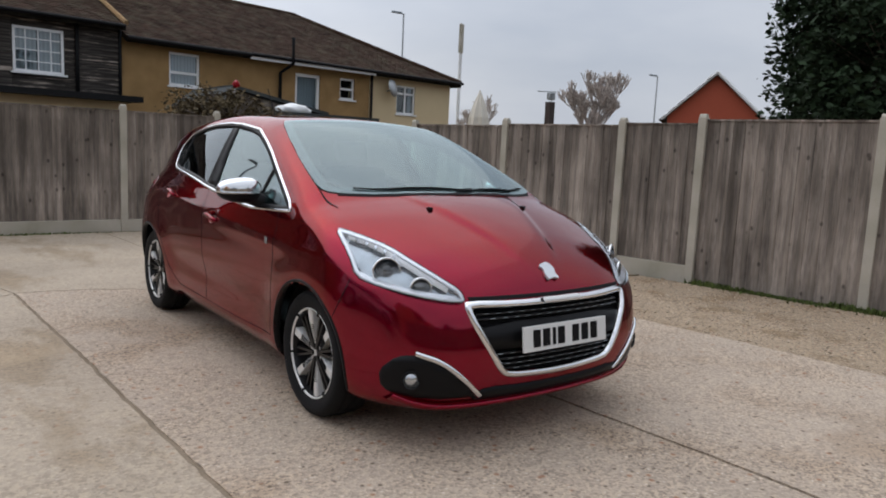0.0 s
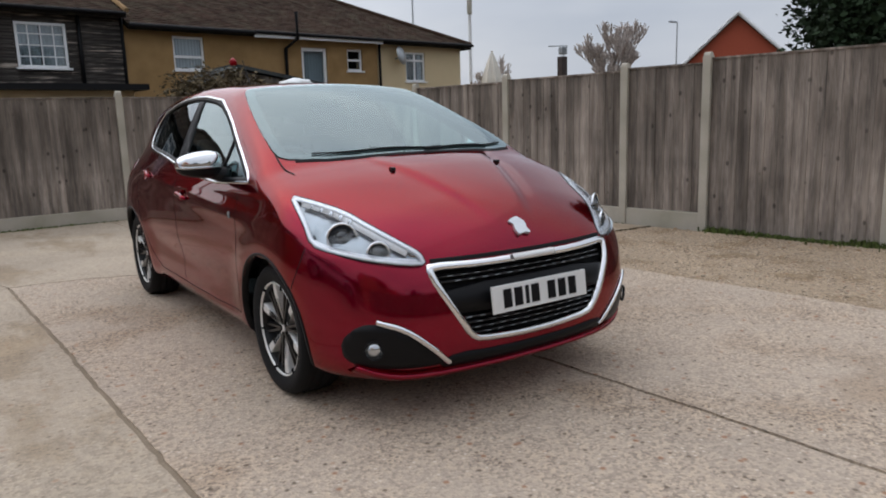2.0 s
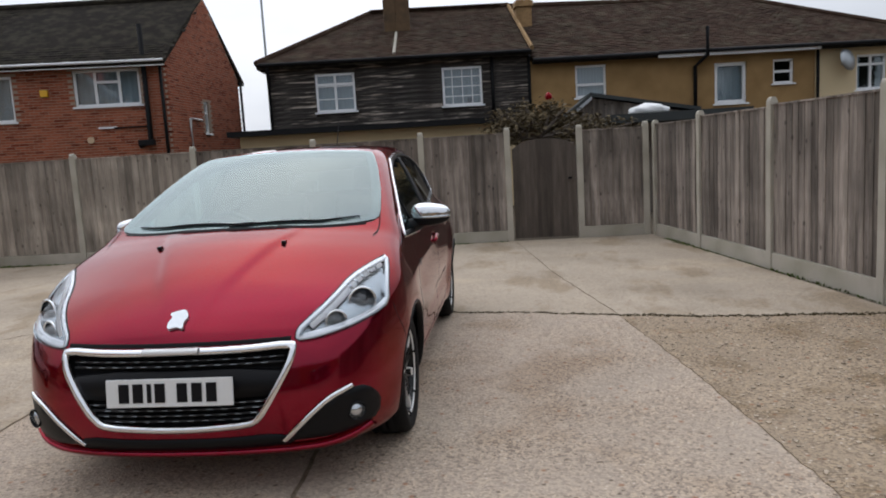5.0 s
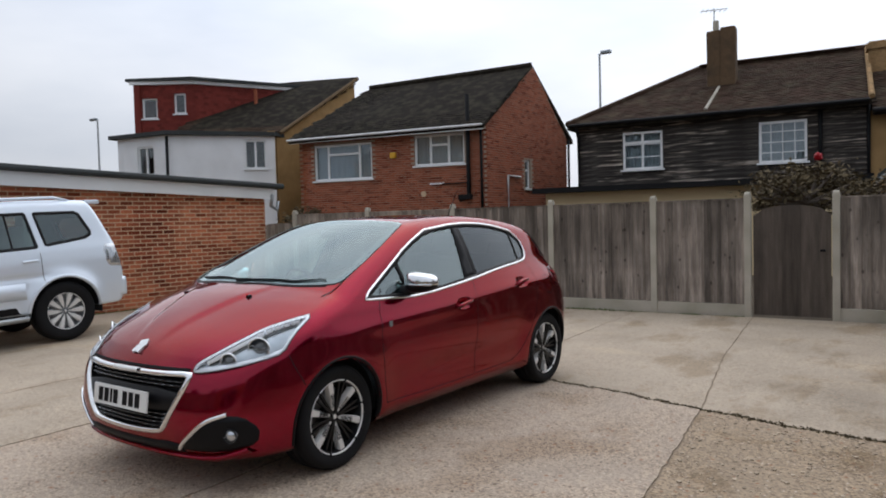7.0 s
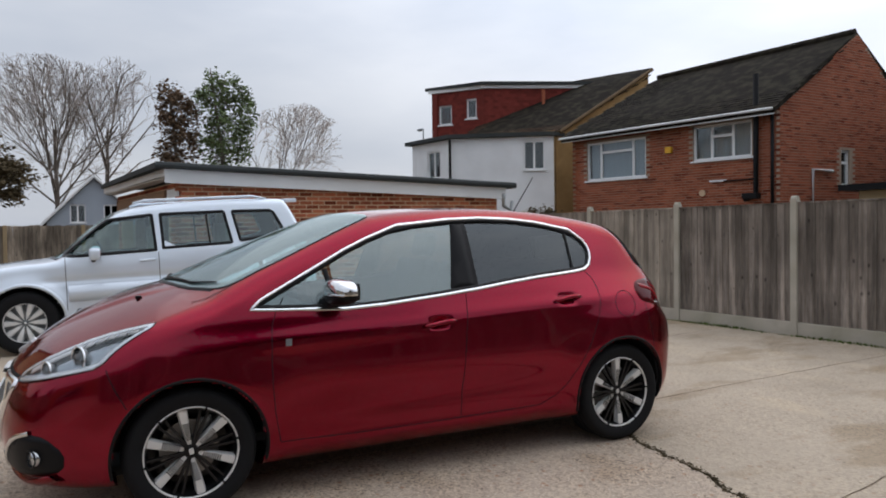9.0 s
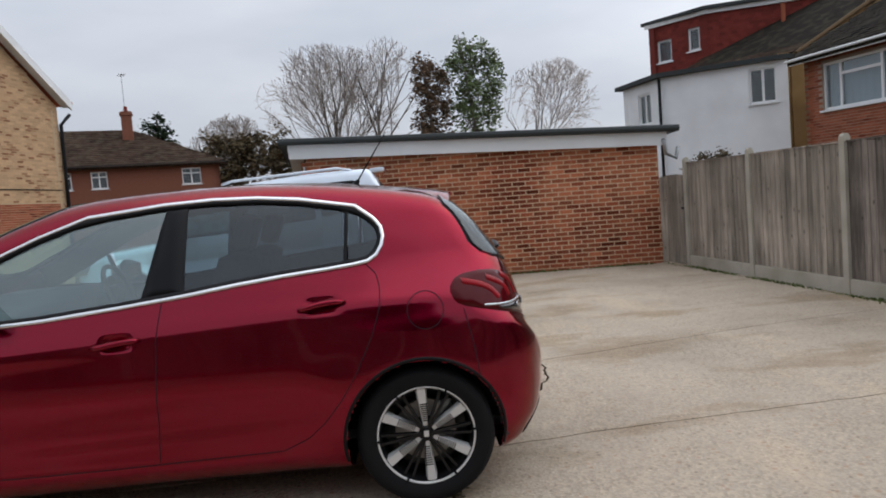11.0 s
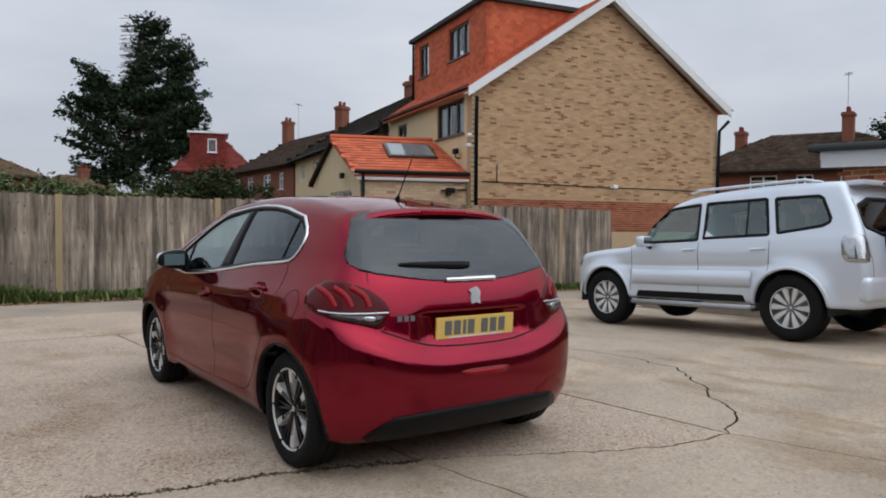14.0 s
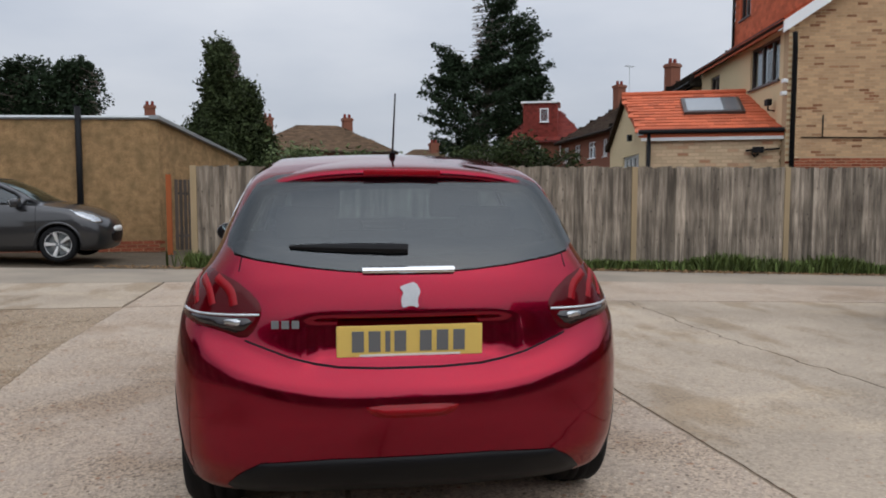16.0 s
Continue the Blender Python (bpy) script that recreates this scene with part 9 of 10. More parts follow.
part("spare_wheel_mount", box(0.05, 2.20, 1.05, 0.30, 0.16, 0.30, None, 0.03), M_BLACK, suv)
turn_back = Matrix.Translation((0.05, 2.18, 1.05)) @ Matrix.Diagonal((0.92, 0.9, 0.92, 1)) @ Matrix.Rotation(radians(-90), 4, "X")
bm = lathe([(0.20, -0.02), (0.34, 0.0), (0.372, 0.03), (0.38, 0.07), (0.38, 0.17), (0.365, 0.205), (0.30, 0.215)], 48, "z")
bm.transform(turn_back)
spare = part("spare_tyre", bm, M_RUBBER, suv, "black spare tyre", True)
bm = lathe([(0.0, 0.275), (0.20, 0.268), (0.275, 0.25), (0.30, 0.225), (0.305, 0.17)], 48, "z")
bm.transform(turn_back)
part("spare_wheel_cover", bm, M_SILVER, spare, "silver spare wheel cover", True)
plate = part("rear_plate", box(-0.09, 2.435, 0.98, 0.30, 0.012, 0.20), M_PLATEY, spare, "yellow number plate")
for k in range(5):
    part("plate_mark", box(-0.20 + 0.055 * k, 2.443, 1.0, 0.034, 0.003, 0.07), M_INK, plate)
part("high_brake_lamp", box(0, 2.095, 1.785, 0.30, 0.02, 0.025), M_LAMPRED, suv)
rz, fz = float(ground_z(-5.36, 0.60)), float(ground_z(-5.42, -2.18))
suv.matrix_world = Matrix.Translation((-6.62, -0.90, (rz + fz) / 2)) @ Matrix.Rotation(radians(-1.5), 4, "Z") @ Matrix.Rotation(math.atan2(rz - fz, 2.78), 4, "X")

# ---- dark grey small hatchback on the lane, nose towards -x ----
hatch = empty("small_car")
tagged(hatch, "dark grey small hatchback parked on the lane", "car")
hscreen = [(0.0, -1.05), (0.40, -1.0), (0.62, -0.90), (0.55, -0.35), (0.48, -0.15), (0.0, -0.22)]
hscreen = hscreen + [(-x, y) for x, y in hscreen[-2:0:-1]]
simple_car(hatch, dict(
    top=curve([-2.1, -1.95, -1.7, -1.4, -1.08, -0.95, -0.5, -0.12, 0.2, 0.8, 1.4, 1.8], [0.62, 0.78, 0.90, 0.98, 1.03, 1.08, 1.32, 1.45, 1.48, 1.46, 1.38, 1.2]),
    plan=curve([-2.0, -1.6, 0.0, 1.4, 1.8], [0.78, 0.84, 0.86, 0.85, 0.80]), sec=curve([0.15, 0.3, 0.6, 0.85, 0.96, 1.2, 1.45], [-0.08, -0.03, 0.0, -0.02, -0.05, -0.15, -0.27]),
    nose=curve([0.15, 0.3, 0.5, 0.7, 0.9], [-1.9, -1.98, -2.0, -1.95, -1.75]), tail=curve([0.15, 0.4, 0.7, 1.0, 1.4], [1.65, 1.78, 1.76, 1.70, 1.45]),
    bow=0.25, crown=curve([-2, 0, 2], [0.10, 0.09, 0.09]), zb=0.19, fplan=(0.16, 0.7), rplan=(0.1, 0.4), split=0.4, flare=None, ks=(0.07, 0.12, 0.10, 0.05),
    outer=((-1.0, 1.0), (-2.1, 1.9), (0.1, 1.6)), inner=((-0.3, 0.3), (-1.2, 1.2), (0.5, 0.7)), step=0.035,
    windows=[([(-0.95, 0.98), (-0.72, 1.10), (-0.68, 0.985)], G_DARK), ([(-0.62, 0.99), (-0.62, 1.15), (-0.2, 1.34), (0.25, 1.39), (0.30, 1.03)], G_DARK), ([(0.36, 1.04), (0.34, 1.39), (0.9, 1.36), (1.25, 1.18), (0.9, 1.08)], G_DARK)],
    screen=hscreen, belt=0.98, sill=0.32, hub=0.31, arch=0.365, axles=(-1.22, 1.29), doors=((-0.88, 0.33), (0.33, 1.1)), paint=M_GREYCAR, lip=0.003,
    tw=0.85, wheel=(0.31, 0.20, 0.215, 5, 0.06), mirror=(0.95, -0.62, 1.02), mirror_mat=M_GREYCAR,
    patches=[("headlamp", [(0.55, -1.82, 0.80), (0.70, -1.55, 0.90), (0.76, -1.40, 0.91), (0.78, -1.55, 0.76), (0.70, -1.78, 0.66), (0.56, -1.88, 0.66)], (-0.55, 0.83, -0.1), 0.004, M_LAMPCLEAR, True),
             ("front_grille", [(-0.4, -2, 0.52), (0.4, -2, 0.52), (0.35, -2, 0.32), (-0.35, -2, 0.32)], FRONT, 0.003, M_BLACK, False),
             ("front_plate", [(-0.26, -2, 0.60), (0.26, -2, 0.60), (0.26, -2, 0.50), (-0.26, -2, 0.50)], FRONT, 0.012, M_PLATEW, False)],
    seats=((-0.36, 0.0), (0.36, 0.0)), dash=-0.75, seat_mat=M_SEAT))
hatch.matrix_world = Matrix.Translation((6.20, -9.62, float(ground_z(6.0, -9.5)))) @ Matrix.Rotation(radians(-88), 4, "Z")

# ---- small things ----
bag = empty("holdall")
tagged(bag, "small black holdall on the ground by the garage", "bag")
bm = bmesh.new()
bmesh.ops.create_cube(bm, size=1.0)
bmesh.ops.subdivide_edges(bm, edges=bm.edges[:], cuts=5, use_grid_fill=True)
for v in bm.verts:
    x, y, z = v.co
    t = 1 - 0.28 * max(0, z + 0.1) - 0.03 * math.sin(9 * x)
    v.co = Vector((x * 0.38 * t, y * 0.24 * t, (z + 0.5) * 0.24 * (1 - 0.10 * abs(x) * 2)))
part("bag_body", bm, M_BAG, bag, "", True)
part("strap", tube([(-0.10, 0, 0.22), (-0.07, 0, 0.29), (0.07, 0, 0.29), (0.10, 0, 0.22)], 0.012, 6), M_BAG, bag)
bag.matrix_world = Matrix.Translation((-6.22, 1.80, 0.0)) @ Matrix.Rotation(radians(78), 4, "Z") @ Matrix.Scale(0.72, 4)

# ---- trees and bushes ----
def limbs(seed, height, spread, levels, r0, droop=0.0, split=(2, 4), first=0.28, up=0.55, kids=None):
    """Line pieces of a branching tree: start, end, radii."""
    r = random.Random(seed)
    out = []

    def grow(p, d, length, rad, lev):
        n = 3
        q = p
        for i in range(n):
            d2 = (d + Vector((r.gauss(0, 0.10), r.gauss(0, 0.10), r.gauss(0, 0.06) - droop * (levels - lev) * 0.02))).normalized()
            e = q + d2 * length / n
            out.append((q, e, rad * (1 - 0.25 * i / n), rad * (1 - 0.25 * (i + 1) / n), lev))
            q, d = e, d2
            if lev < levels and i > 0:
                a = r.uniform(0, 6.28)
                s = Vector((math.cos(a), math.sin(a), 0)) * r.uniform(0.6, 1.0) * spread + Vector((0, 0, up))
                grow(q, (d * 0.6 + s * 0.7).normalized(), length * r.uniform(0.55, 0.75), rad * 0.5, lev + 1)
        if lev < levels:
            for _ in range(r.randint(*split)):
                a = r.uniform(0, 6.28)
                s = Vector((math.cos(a), math.sin(a), 0)) * spread + Vector((0, 0, up))
                grow(q, (d * 0.8 + s * r.uniform(0.4, 0.9)).normalized(), length * r.uniform(0.60, 0.85), rad * 0.6, lev + 1)

    grow(Vector((0, 0, 0)), Vector((0, 0, 1)), height * first, r0, 0)
    return out


def sticks_mesh(name, segs, sides=4):
    vs, fs = [], []
    for p, q, a, b, _ in segs:
        d = (q - p).normalized()
        s = d.cross(Vector((0.3, 0.8, 0.1))).normalized()
        t = s.cross(d)
        k = len(vs)
        for c, rr in ((p, a), (q, b)):
            for j in range(sides):
                an = 2 * math.pi * j / sides
                vs.append(c + (s * math.cos(an) + t * math.sin(an)) * rr)
        for j in range(sides):
            fs.append((k + j, k + (j + 1) % sides, k + sides + (j + 1) % sides, k + sides + j))
    me = bpy.data.meshes.new(name)
    me.from_pydata([tuple(v) for v in vs], [], fs)
    return me


def bare_tree(at, height, label, seed, spread=0.8, levels=4, thin=0.022, r0=0.22, twig=None, droop=0.0, up=0.55):
    t = empty("tree", Matrix.Translation(at))
    tagged(t, label, "tree")
    sg = limbs(seed, height, spread, levels, r0, droop, up=up)
    top = max(q.z for _, q, *_ in sg)
    k = height / top
    sg = [(p * k, q * k, max(a, thin), max(b, thin), lv) for p, q, a, b, lv in sg]
    finish("trunk", sticks_mesh("trunk", [s for s in sg if s[4] < 2], 7), M_BARK, t)
    finish("crown", sticks_mesh("crown", [s for s in sg if s[4] >= 2], 3), twig or M_TWIG, t)
    return t


def leaf_mesh(name, spots, size, seed, flat=0.4, hang=0.0):
    """Small leaf cards, two crossed pieces each, at the given spots."""
    r = np.random.default_rng(seed)
    n = len(spots)
    P = np.array(spots)
    d = r.normal(size=(n, 3))
    d[:, 2] *= flat
    d[:, 2] -= hang
    d /= np.linalg.norm(d, axis=1)[:, None]
    s = np.cross(d, r.normal(size=(n, 3)))
    s /= np.linalg.norm(s, axis=1)[:, None]
    L = size * r.uniform(0.6, 1.5, (n, 1))
    W = L * r.uniform(0.35, 0.6, (n, 1))
    vs = np.concatenate([P - d * L * 0.5, P + s * W * 0.5, P + d * L * 0.5, P - s * W * 0.5], 1).reshape(-1, 3)
    me = bpy.data.meshes.new(name)
    me.from_pydata(vs.tolist(), [], np.arange(4 * n).reshape(-1, 4).tolist())
    return me


def leafy(name, at, blobs, n, size, material, label, seed, trunk_h=2.0, trunk_r=0.18, flat=0.4, hang=0.0, category="tree", per=60, clump=0.30):
    """A crown of many small leaf clumps round uneven lobes (centre, radii), with gaps, on a trunk."""
    t = empty(name, Matrix.Translation(at))
    tagged(t, label, category)
    r = random.Random(seed)
    spots, segs = [], []
    vol = [a * b * c for _, (a, b, c) in blobs]
    for _ in range(n // per):
        (cx, cy, cz), (rx, ry, rz) = r.choices(blobs, vol)[0]
        v = Vector((r.gauss(0, 1), r.gauss(0, 1), r.gauss(0, 1))).normalized() * (r.uniform(0.25, 1.0) ** 0.45) * r.uniform(0.85, 1.12)
        c = Vector((cx + v.x * rx, cy + v.y * ry, cz + v.z * rz))
        segs.append((Vector((cx * 0.6, cy * 0.6, max(0.3, cz - rz * 0.6))), c, 0.03, 0.012, 2))
        cl = clump * r.uniform(0.6, 1.4)
        for _ in range(per):
            spots.append((c.x + r.gauss(0, cl * 0.6), c.y + r.gauss(0, cl * 0.6), c.z + r.gauss(0, cl * 0.38)))
    tip = max((b[0] for b in blobs), key=lambda q: q[2])
    top = tip[2]
    segs.append((Vector((0, 0, -0.3)), Vector((0, 0, trunk_h)), trunk_r, trunk_r * 0.7, 0))
    segs.append((Vector((0, 0, trunk_h)), Vector((tip[0] * 0.8, tip[1] * 0.8, top - 0.1)), trunk_r * 0.7, 0.03, 0))
    finish("trunk", sticks_mesh("trunk", segs, 6), M_BARK, t)
    finish("crown", leaf_mesh("crown", spots, size, seed, flat, hang), material, t)
    return t


def fan_tree(at, crown, reach, label, seed, main=11, thin=0.013, r0=0.22, twig=None, base=0.32):
    """A bare winter tree: limbs that fan from the trunk and fork into fine twigs inside a domed crown (centre height, half width, half height)."""
    t = empty("tree", Matrix.Translation(at))
    tagged(t, label, "tree")
    r = random.Random(seed)
    (off, zc), (rx, rz) = crown, reach
    segs = []

    def room(p):
        return (p.x ** 2 + (p.y - off) ** 2) / rx ** 2 + ((p.z - zc) / rz) ** 2 < (1 + 0.10 * noise.noise(p * 0.45)) ** 2

    def grow(p, d, length, rad, lev):
        n = 4 if lev < 3 else 3
        for i in range(n):
            d = (d + Vector((r.gauss(0, 0.09), r.gauss(0, 0.09), r.gauss(0.035, 0.06)))).normalized()
            e = p + d * length / n
            if lev and e.z > zc - rz * 0.55 and not room(e):
                return
            segs.append((p, e, max(thin, rad * 0.8), max(thin, rad * 0.69), lev))
            p, rad = e, rad * 0.86
            if lev < 5 and (i or lev):
                for _ in range(1 if r.random() < 0.66 else 2):
                    s = d.orthogonal()
                    s.rotate(Matrix.Rotation(r.uniform(0, 6.28), 3, d))
                    grow(p, (d + s.normalized() * r.uniform(0.45, 0.85)).normalized(), length * r.uniform(0.48, 0.68), rad * 0.62, lev + 1)

    top = zc + rz
    h = top * base
    segs.append((Vector((0, 0, -0.3)), Vector((0, 0, h * 0.6)), r0, r0 * 0.85, 0))
    segs.append((Vector((0, 0, h * 0.6)), Vector((0, off * 0.2, top * 0.62)), r0 * 0.85, r0 * 0.4, 0))
    for k in range(main):
        a, tip = k * 2.4 + r.uniform(-0.3, 0.3), (k + 0.5) / main
        z = h * (0.62 + 0.75 * tip)
        lean = 1.25 - 1.15 * tip
        d = Vector((math.cos(a) * lean * 0.9, math.sin(a) * lean + off * 0.04, 1.0)).normalized()
        grow(Vector((0, off * 0.2 * tip, z)), d, top * 0.50, r0 * 0.42, 1)
    finish("trunk", sticks_mesh("trunk", [q for q in segs if q[4] < 3], 6), M_BARK, t)
    finish("crown", sticks_mesh("crown", [q for q in segs if q[4] >= 3], 3), twig or M_TWIG, t)
    return t


def bough_tree(name, at, axis, outline, boughs, per, size, material, label, seed, trunk_h=2.0, trunk_r=0.2, spray=(0.7, 0.28, 0.16), rise=0.2, hang=0.0, category="tree", depth=0.8, inset=0.5):
    """An evergreen of many leaf sprays that reach out from its trunk, filling an uneven side view (along the axis, height)."""
    t = empty(name, Matrix.Translation(at))
    tagged(t, label, category)
    r = random.Random(seed)
    ax = Vector((axis[0], axis[1], 0)).normalized()
    dp = Vector((-ax.y, ax.x, 0))
    outline = [tuple(q) for q in shrink(outline, spray[0] * inset)]
    o = np.array(outline)
    lo, hi = o.min(0), o.max(0)
    spots, segs = [], []
    mid = float(o[:, 0].mean())
    made = 0
    while made < boughs:
        u, z = r.uniform(lo[0], hi[0]), r.uniform(lo[1], hi[1])
        if not inside(outline, np.array([u]), np.array([z]))[0]:
            continue
        made += 1
        near = min(math.dist((u, z), q) for q in outline)
        v = r.uniform(-1, 1) * min(depth * (hi[0] - lo[0]) * 0.5, 0.35 + near * 0.9)
        c = ax * u + dp * v + Vector((0, 0, z))
        out = (ax * (u - mid) + dp * v)
        out = (out.normalized() if out.length > 0.05 else ax) + Vector((0, 0, rise + r.uniform(-0.15, 0.25)))
        out.normalize()
        side = out.cross(Vector((0, 0, 1))).normalized()
        up = side.cross(out)
        k = r.uniform(0.65, 1.35)
        segs.append((ax * mid * 0.9 + ax * (u - mid) * 0.15 + Vector((0, 0, max(0.2, z - near * 0.3 - 0.3))), c, 0.03, 0.010, 2))
        for _ in range(per):
            a = r.uniform(-1, 1)
            p = c + out * a * spray[0] * k + side * r.gauss(0, spray[1]) * k * (1.1 - 0.6 * a) + up * r.gauss(0, spray[2]) * k
            spots.append(tuple(p))
    segs.append((ax * mid + Vector((0, 0, -0.3)), ax * mid + Vector((0, 0, trunk_h)), trunk_r, trunk_r * 0.75, 0))
    segs.append((ax * mid + Vector((0, 0, trunk_h)), ax * float(o[o[:, 1].argmax(), 0]) + Vector((0, 0, hi[1] - 0.3)), trunk_r * 0.75, 0.03, 0))
    finish("trunk", sticks_mesh("trunk", segs, 6), M_BARK, t)
    finish("crown", leaf_mesh("crown", spots, size, seed, 0.5, hang), material, t)
    return t


fan_tree((-58, -3.1, 0), (-0.6, 9.4), (6.0, 5.9), "tall bare spreading winter tree", 4, 13)
fan_tree((-58.5, 0.3, 0), (0.9, 10.0), (3.7, 5.6), "tall bare winter tree behind the garage", 9, 9, base=0.40)
fan_tree((-57, -11.6, 0), (-0.2, 6.4), (3.4, 3.3), "low bare winter tree behind the garage", 12, 9, 0.022)
fan_tree((-57, 13.4, 0), (1.6, 8.3), (4.4, 4.3), "pale bare winter tree", 21, 6, 0.013, 0.14, M_PINK)
fan_tree((-33, 27.0, 0), (0, 7.4), (3.0, 3.1), "pale bare winter tree behind the roofs", 23, 7, 0.016, 0.14, M_PINK)
bare_tree((31, 26, 0), 6.5, "pale pink drooping bare tree", 31, 0.45, 5, 0.022, 0.15, M_PINK, 1.0)
bare_tree((16.6, 18.6, 0), 3.6, "small pale bare tree", 33, 0.5, 4, 0.015, 0.08, M_PINK)
bough_tree("tree", (-48, 0, 0), (0, 1), [(3.3, 4.5), (3.1, 7.0), (3.3, 9.2), (3.4, 11.6), (4.0, 11.8), (4.6, 11.0), (5.3, 10.6), (5.9, 9.8), (6.0, 7.5), (5.8, 4.5)], 120, 46, 0.24, M_LEAF5, "tall ivy-clad brownish evergreen tree", 41, 5.0, 0.25, (0.45, 0.20, 0.24), 0.7, inset=0.15)
bough_tree("tree", (-47.6, 0, 0), (0, 1), [(6.1, 4.5), (5.9, 7.5), (6.2, 9.6), (5.6, 10.8), (6.3, 11.6), (6.6, 13.2), (7.3, 12.4), (8.3, 12.2), (9.3, 11.0), (9.8, 9.6), (9.2, 8.2), (9.0, 6.5), (8.4, 4.5)], 130, 46, 0.25, M_LEAF3, "tall green evergreen tree", 42, 5.0, 0.25, (0.50, 0.22, 0.26), 0.7, inset=0.15)
leafy("bush", (-41, -7.3, 0), [((0, -1.6, 4.6), (1.6, 2.0, 1.8)), ((0, 0.8, 5.2), (1.6, 1.6, 1.2)), ((0, 2.2, 4.4), (1.5, 1.6, 1.2))], 8000, 0.26, M_LEAF4, "tall brown winter bush beyond the garage", 43, 3.0, 0.2, category="bush", clump=0.5)
bough_tree("tree", (-37.5, -11.5, 0), (0, 1), [(-1.5, 3.4), (-1.3, 5.2), (-0.7, 6.6), (0.0, 7.6), (0.6, 6.6), (1.2, 5.2), (1.4, 3.4)], 60, 60, 0.22, M_LEAF, "dark conifer behind the brown roof", 44, 3.0, 0.2, (0.5, 0.25, 0.18))
bough_tree("tree", (0, -70, 0), (-1, 0), [(10.5, 5.0), (9.2, 8.2), (9.0, 12.2), (10.2, 14.6), (10.2, 17.2), (11.6, 16.7), (12.7, 15.1), (14.4, 15.9), (15.1, 18.6), (15.1, 21.2), (15.9, 22.4), (17.9, 20.9), (21.6, 18.1), (21.4, 14.9), (22.1, 13.5), (21.3, 9.9), (19.6, 6.5), (15.2, 4.8)], 420, 130, 0.33, M_LEAF, "large uneven dark cypress tree behind the houses", 45, 7.0, 0.5, (1.15, 0.44, 0.18), 0.32)
bough_tree("tree", (0, -23.8, 0), (-1, 0), [(-5.4, 0.5), (-5.7, 2.4), (-5.55, 3.9), (-5.0, 4.5), (-5.05, 5.5), (-4.75, 6.6), (-4.3, 7.05), (-4.0, 6.5), (-3.85, 5.4), (-3.45, 5.55), (-3.1, 4.9), (-2.9, 4.0), (-2.55, 3.1), (-2.4, 0.5)], 900, 120, 0.14, M_CYPRESS, "conical dark green cypress tree beside the garage", 46, 1.2, 0.2, (0.20, 0.10, 0.18), -0.7, 0.7, depth=1.0, inset=0.55)
bough_tree("tree", (0, -34.5, 0), (-1, 0), [(-19.4, 3.8), (-19.2, 7.6), (-17.2, 8.0), (-16.3, 7.5), (-15.5, 8.2), (-14.8, 7.9), (-14.5, 6.9), (-15.0, 5.4), (-15.2, 3.8)], 150, 110, 0.20, M_LEAF, "dark feathery pine tree behind the garage", 47, 4.0, 0.25, (0.6, 0.30, 0.16), 0.7, depth=0.4, inset=0.2)
bough_tree("tree", (0, -33.9, 0), (-1, 0), [(-15.0, 3.8), (-14.9, 5.8), (-14.4, 7.3), (-14.0, 7.6), (-13.5, 7.3), (-12.8, 7.9), (-12.0, 7.6), (-11.7, 6.5), (-11.5, 5.6), (-12.1, 4.6), (-12.3, 3.8)], 120, 110, 0.20, M_LEAF, "dark feathery pine tree behind the garage", 57, 4.0, 0.25, (0.6, 0.30, 0.16), 0.7, depth=0.5, inset=0.2)
bough_tree("tree", (17.4, 0, 0), (0, 1), [(6.6, 1.2), (6.85, 3.0), (6.55, 3.8), (7.0, 4.4), (6.6, 5.2), (6.85, 6.0), (6.4, 7.2), (6.0, 8.6), (5.0, 10.0), (3.4, 10.8), (1.5, 9.5), (0.0, 7.0), (-1.0, 4.0), (-1.0, 1.2)], 560, 130, 0.19, M_LEAF, "large dark cypress tree beyond the side fence", 48, 2.5, 0.35, (0.65, 0.28, 0.16), -0.1, 0.3)
leafy("shrub", (0.9, -12.2, 0), [((-1.0, -3.0, 1.8), (1.2, 0.7, 0.5)), ((0.3, -2.6, 2.05), (0.55, 0.5, 0.6)), ((-2.3, -3.2, 1.75), (0.9, 0.6, 0.45))], 9000, 0.11, M_LEAF3, "yellow green garden shrubs behind the lane fence", 49, 1.0, 0.06, category="bush")
leafy("shrub", (-5.6, -20.0, 0), [((1.0, 0, 2.3), (1.3, 0.8, 0.7)), ((-0.4, 0, 2.5), (1.2, 0.8, 0.75)), ((-1.6, 0, 2.2), (0.9, 0.7, 0.6))], 8000, 0.13, M_CYPRESS, "rounded dark green shrub behind the lane fence", 58, 1.2, 0.08, category="bush")
leafy("hedge", (-1.4, -14.2, 0), [((0, 0, 1.75), (1.6, 0.6, 0.35)), ((-1.9, 0, 1.65), (0.9, 0.6, 0.35))], 6000, 0.11, M_LEAF2, "clipped green hedge behind the lane fence", 50, 1.0, 0.06, category="hedge")
leafy("rose_bush", (2.1, 7.5, 0), [((-0.2, 0, 1.75), (0.75, 0.35, 0.38)), ((0.6, 0, 1.62), (0.75, 0.35, 0.22)), ((-0.7, 0, 1.62), (0.35, 0.3, 0.25))], 3800, 0.07, M_LEAF4, "straggling brown-green rose bush above the fence", 51, 1.3, 0.03, category="bush", clump=0.16, per=40)
leafy("rose_bush", (1.9, 7.2, 0), [((0.0, -0.1, 1.70), (0.9, 0.3, 0.30))], 1200, 0.075, M_LEAF4, "straggling brown rose bush above the fence", 52, 1.3, 0.03, category="bush", clump=0.14, per=30)
bm = bmesh.new()
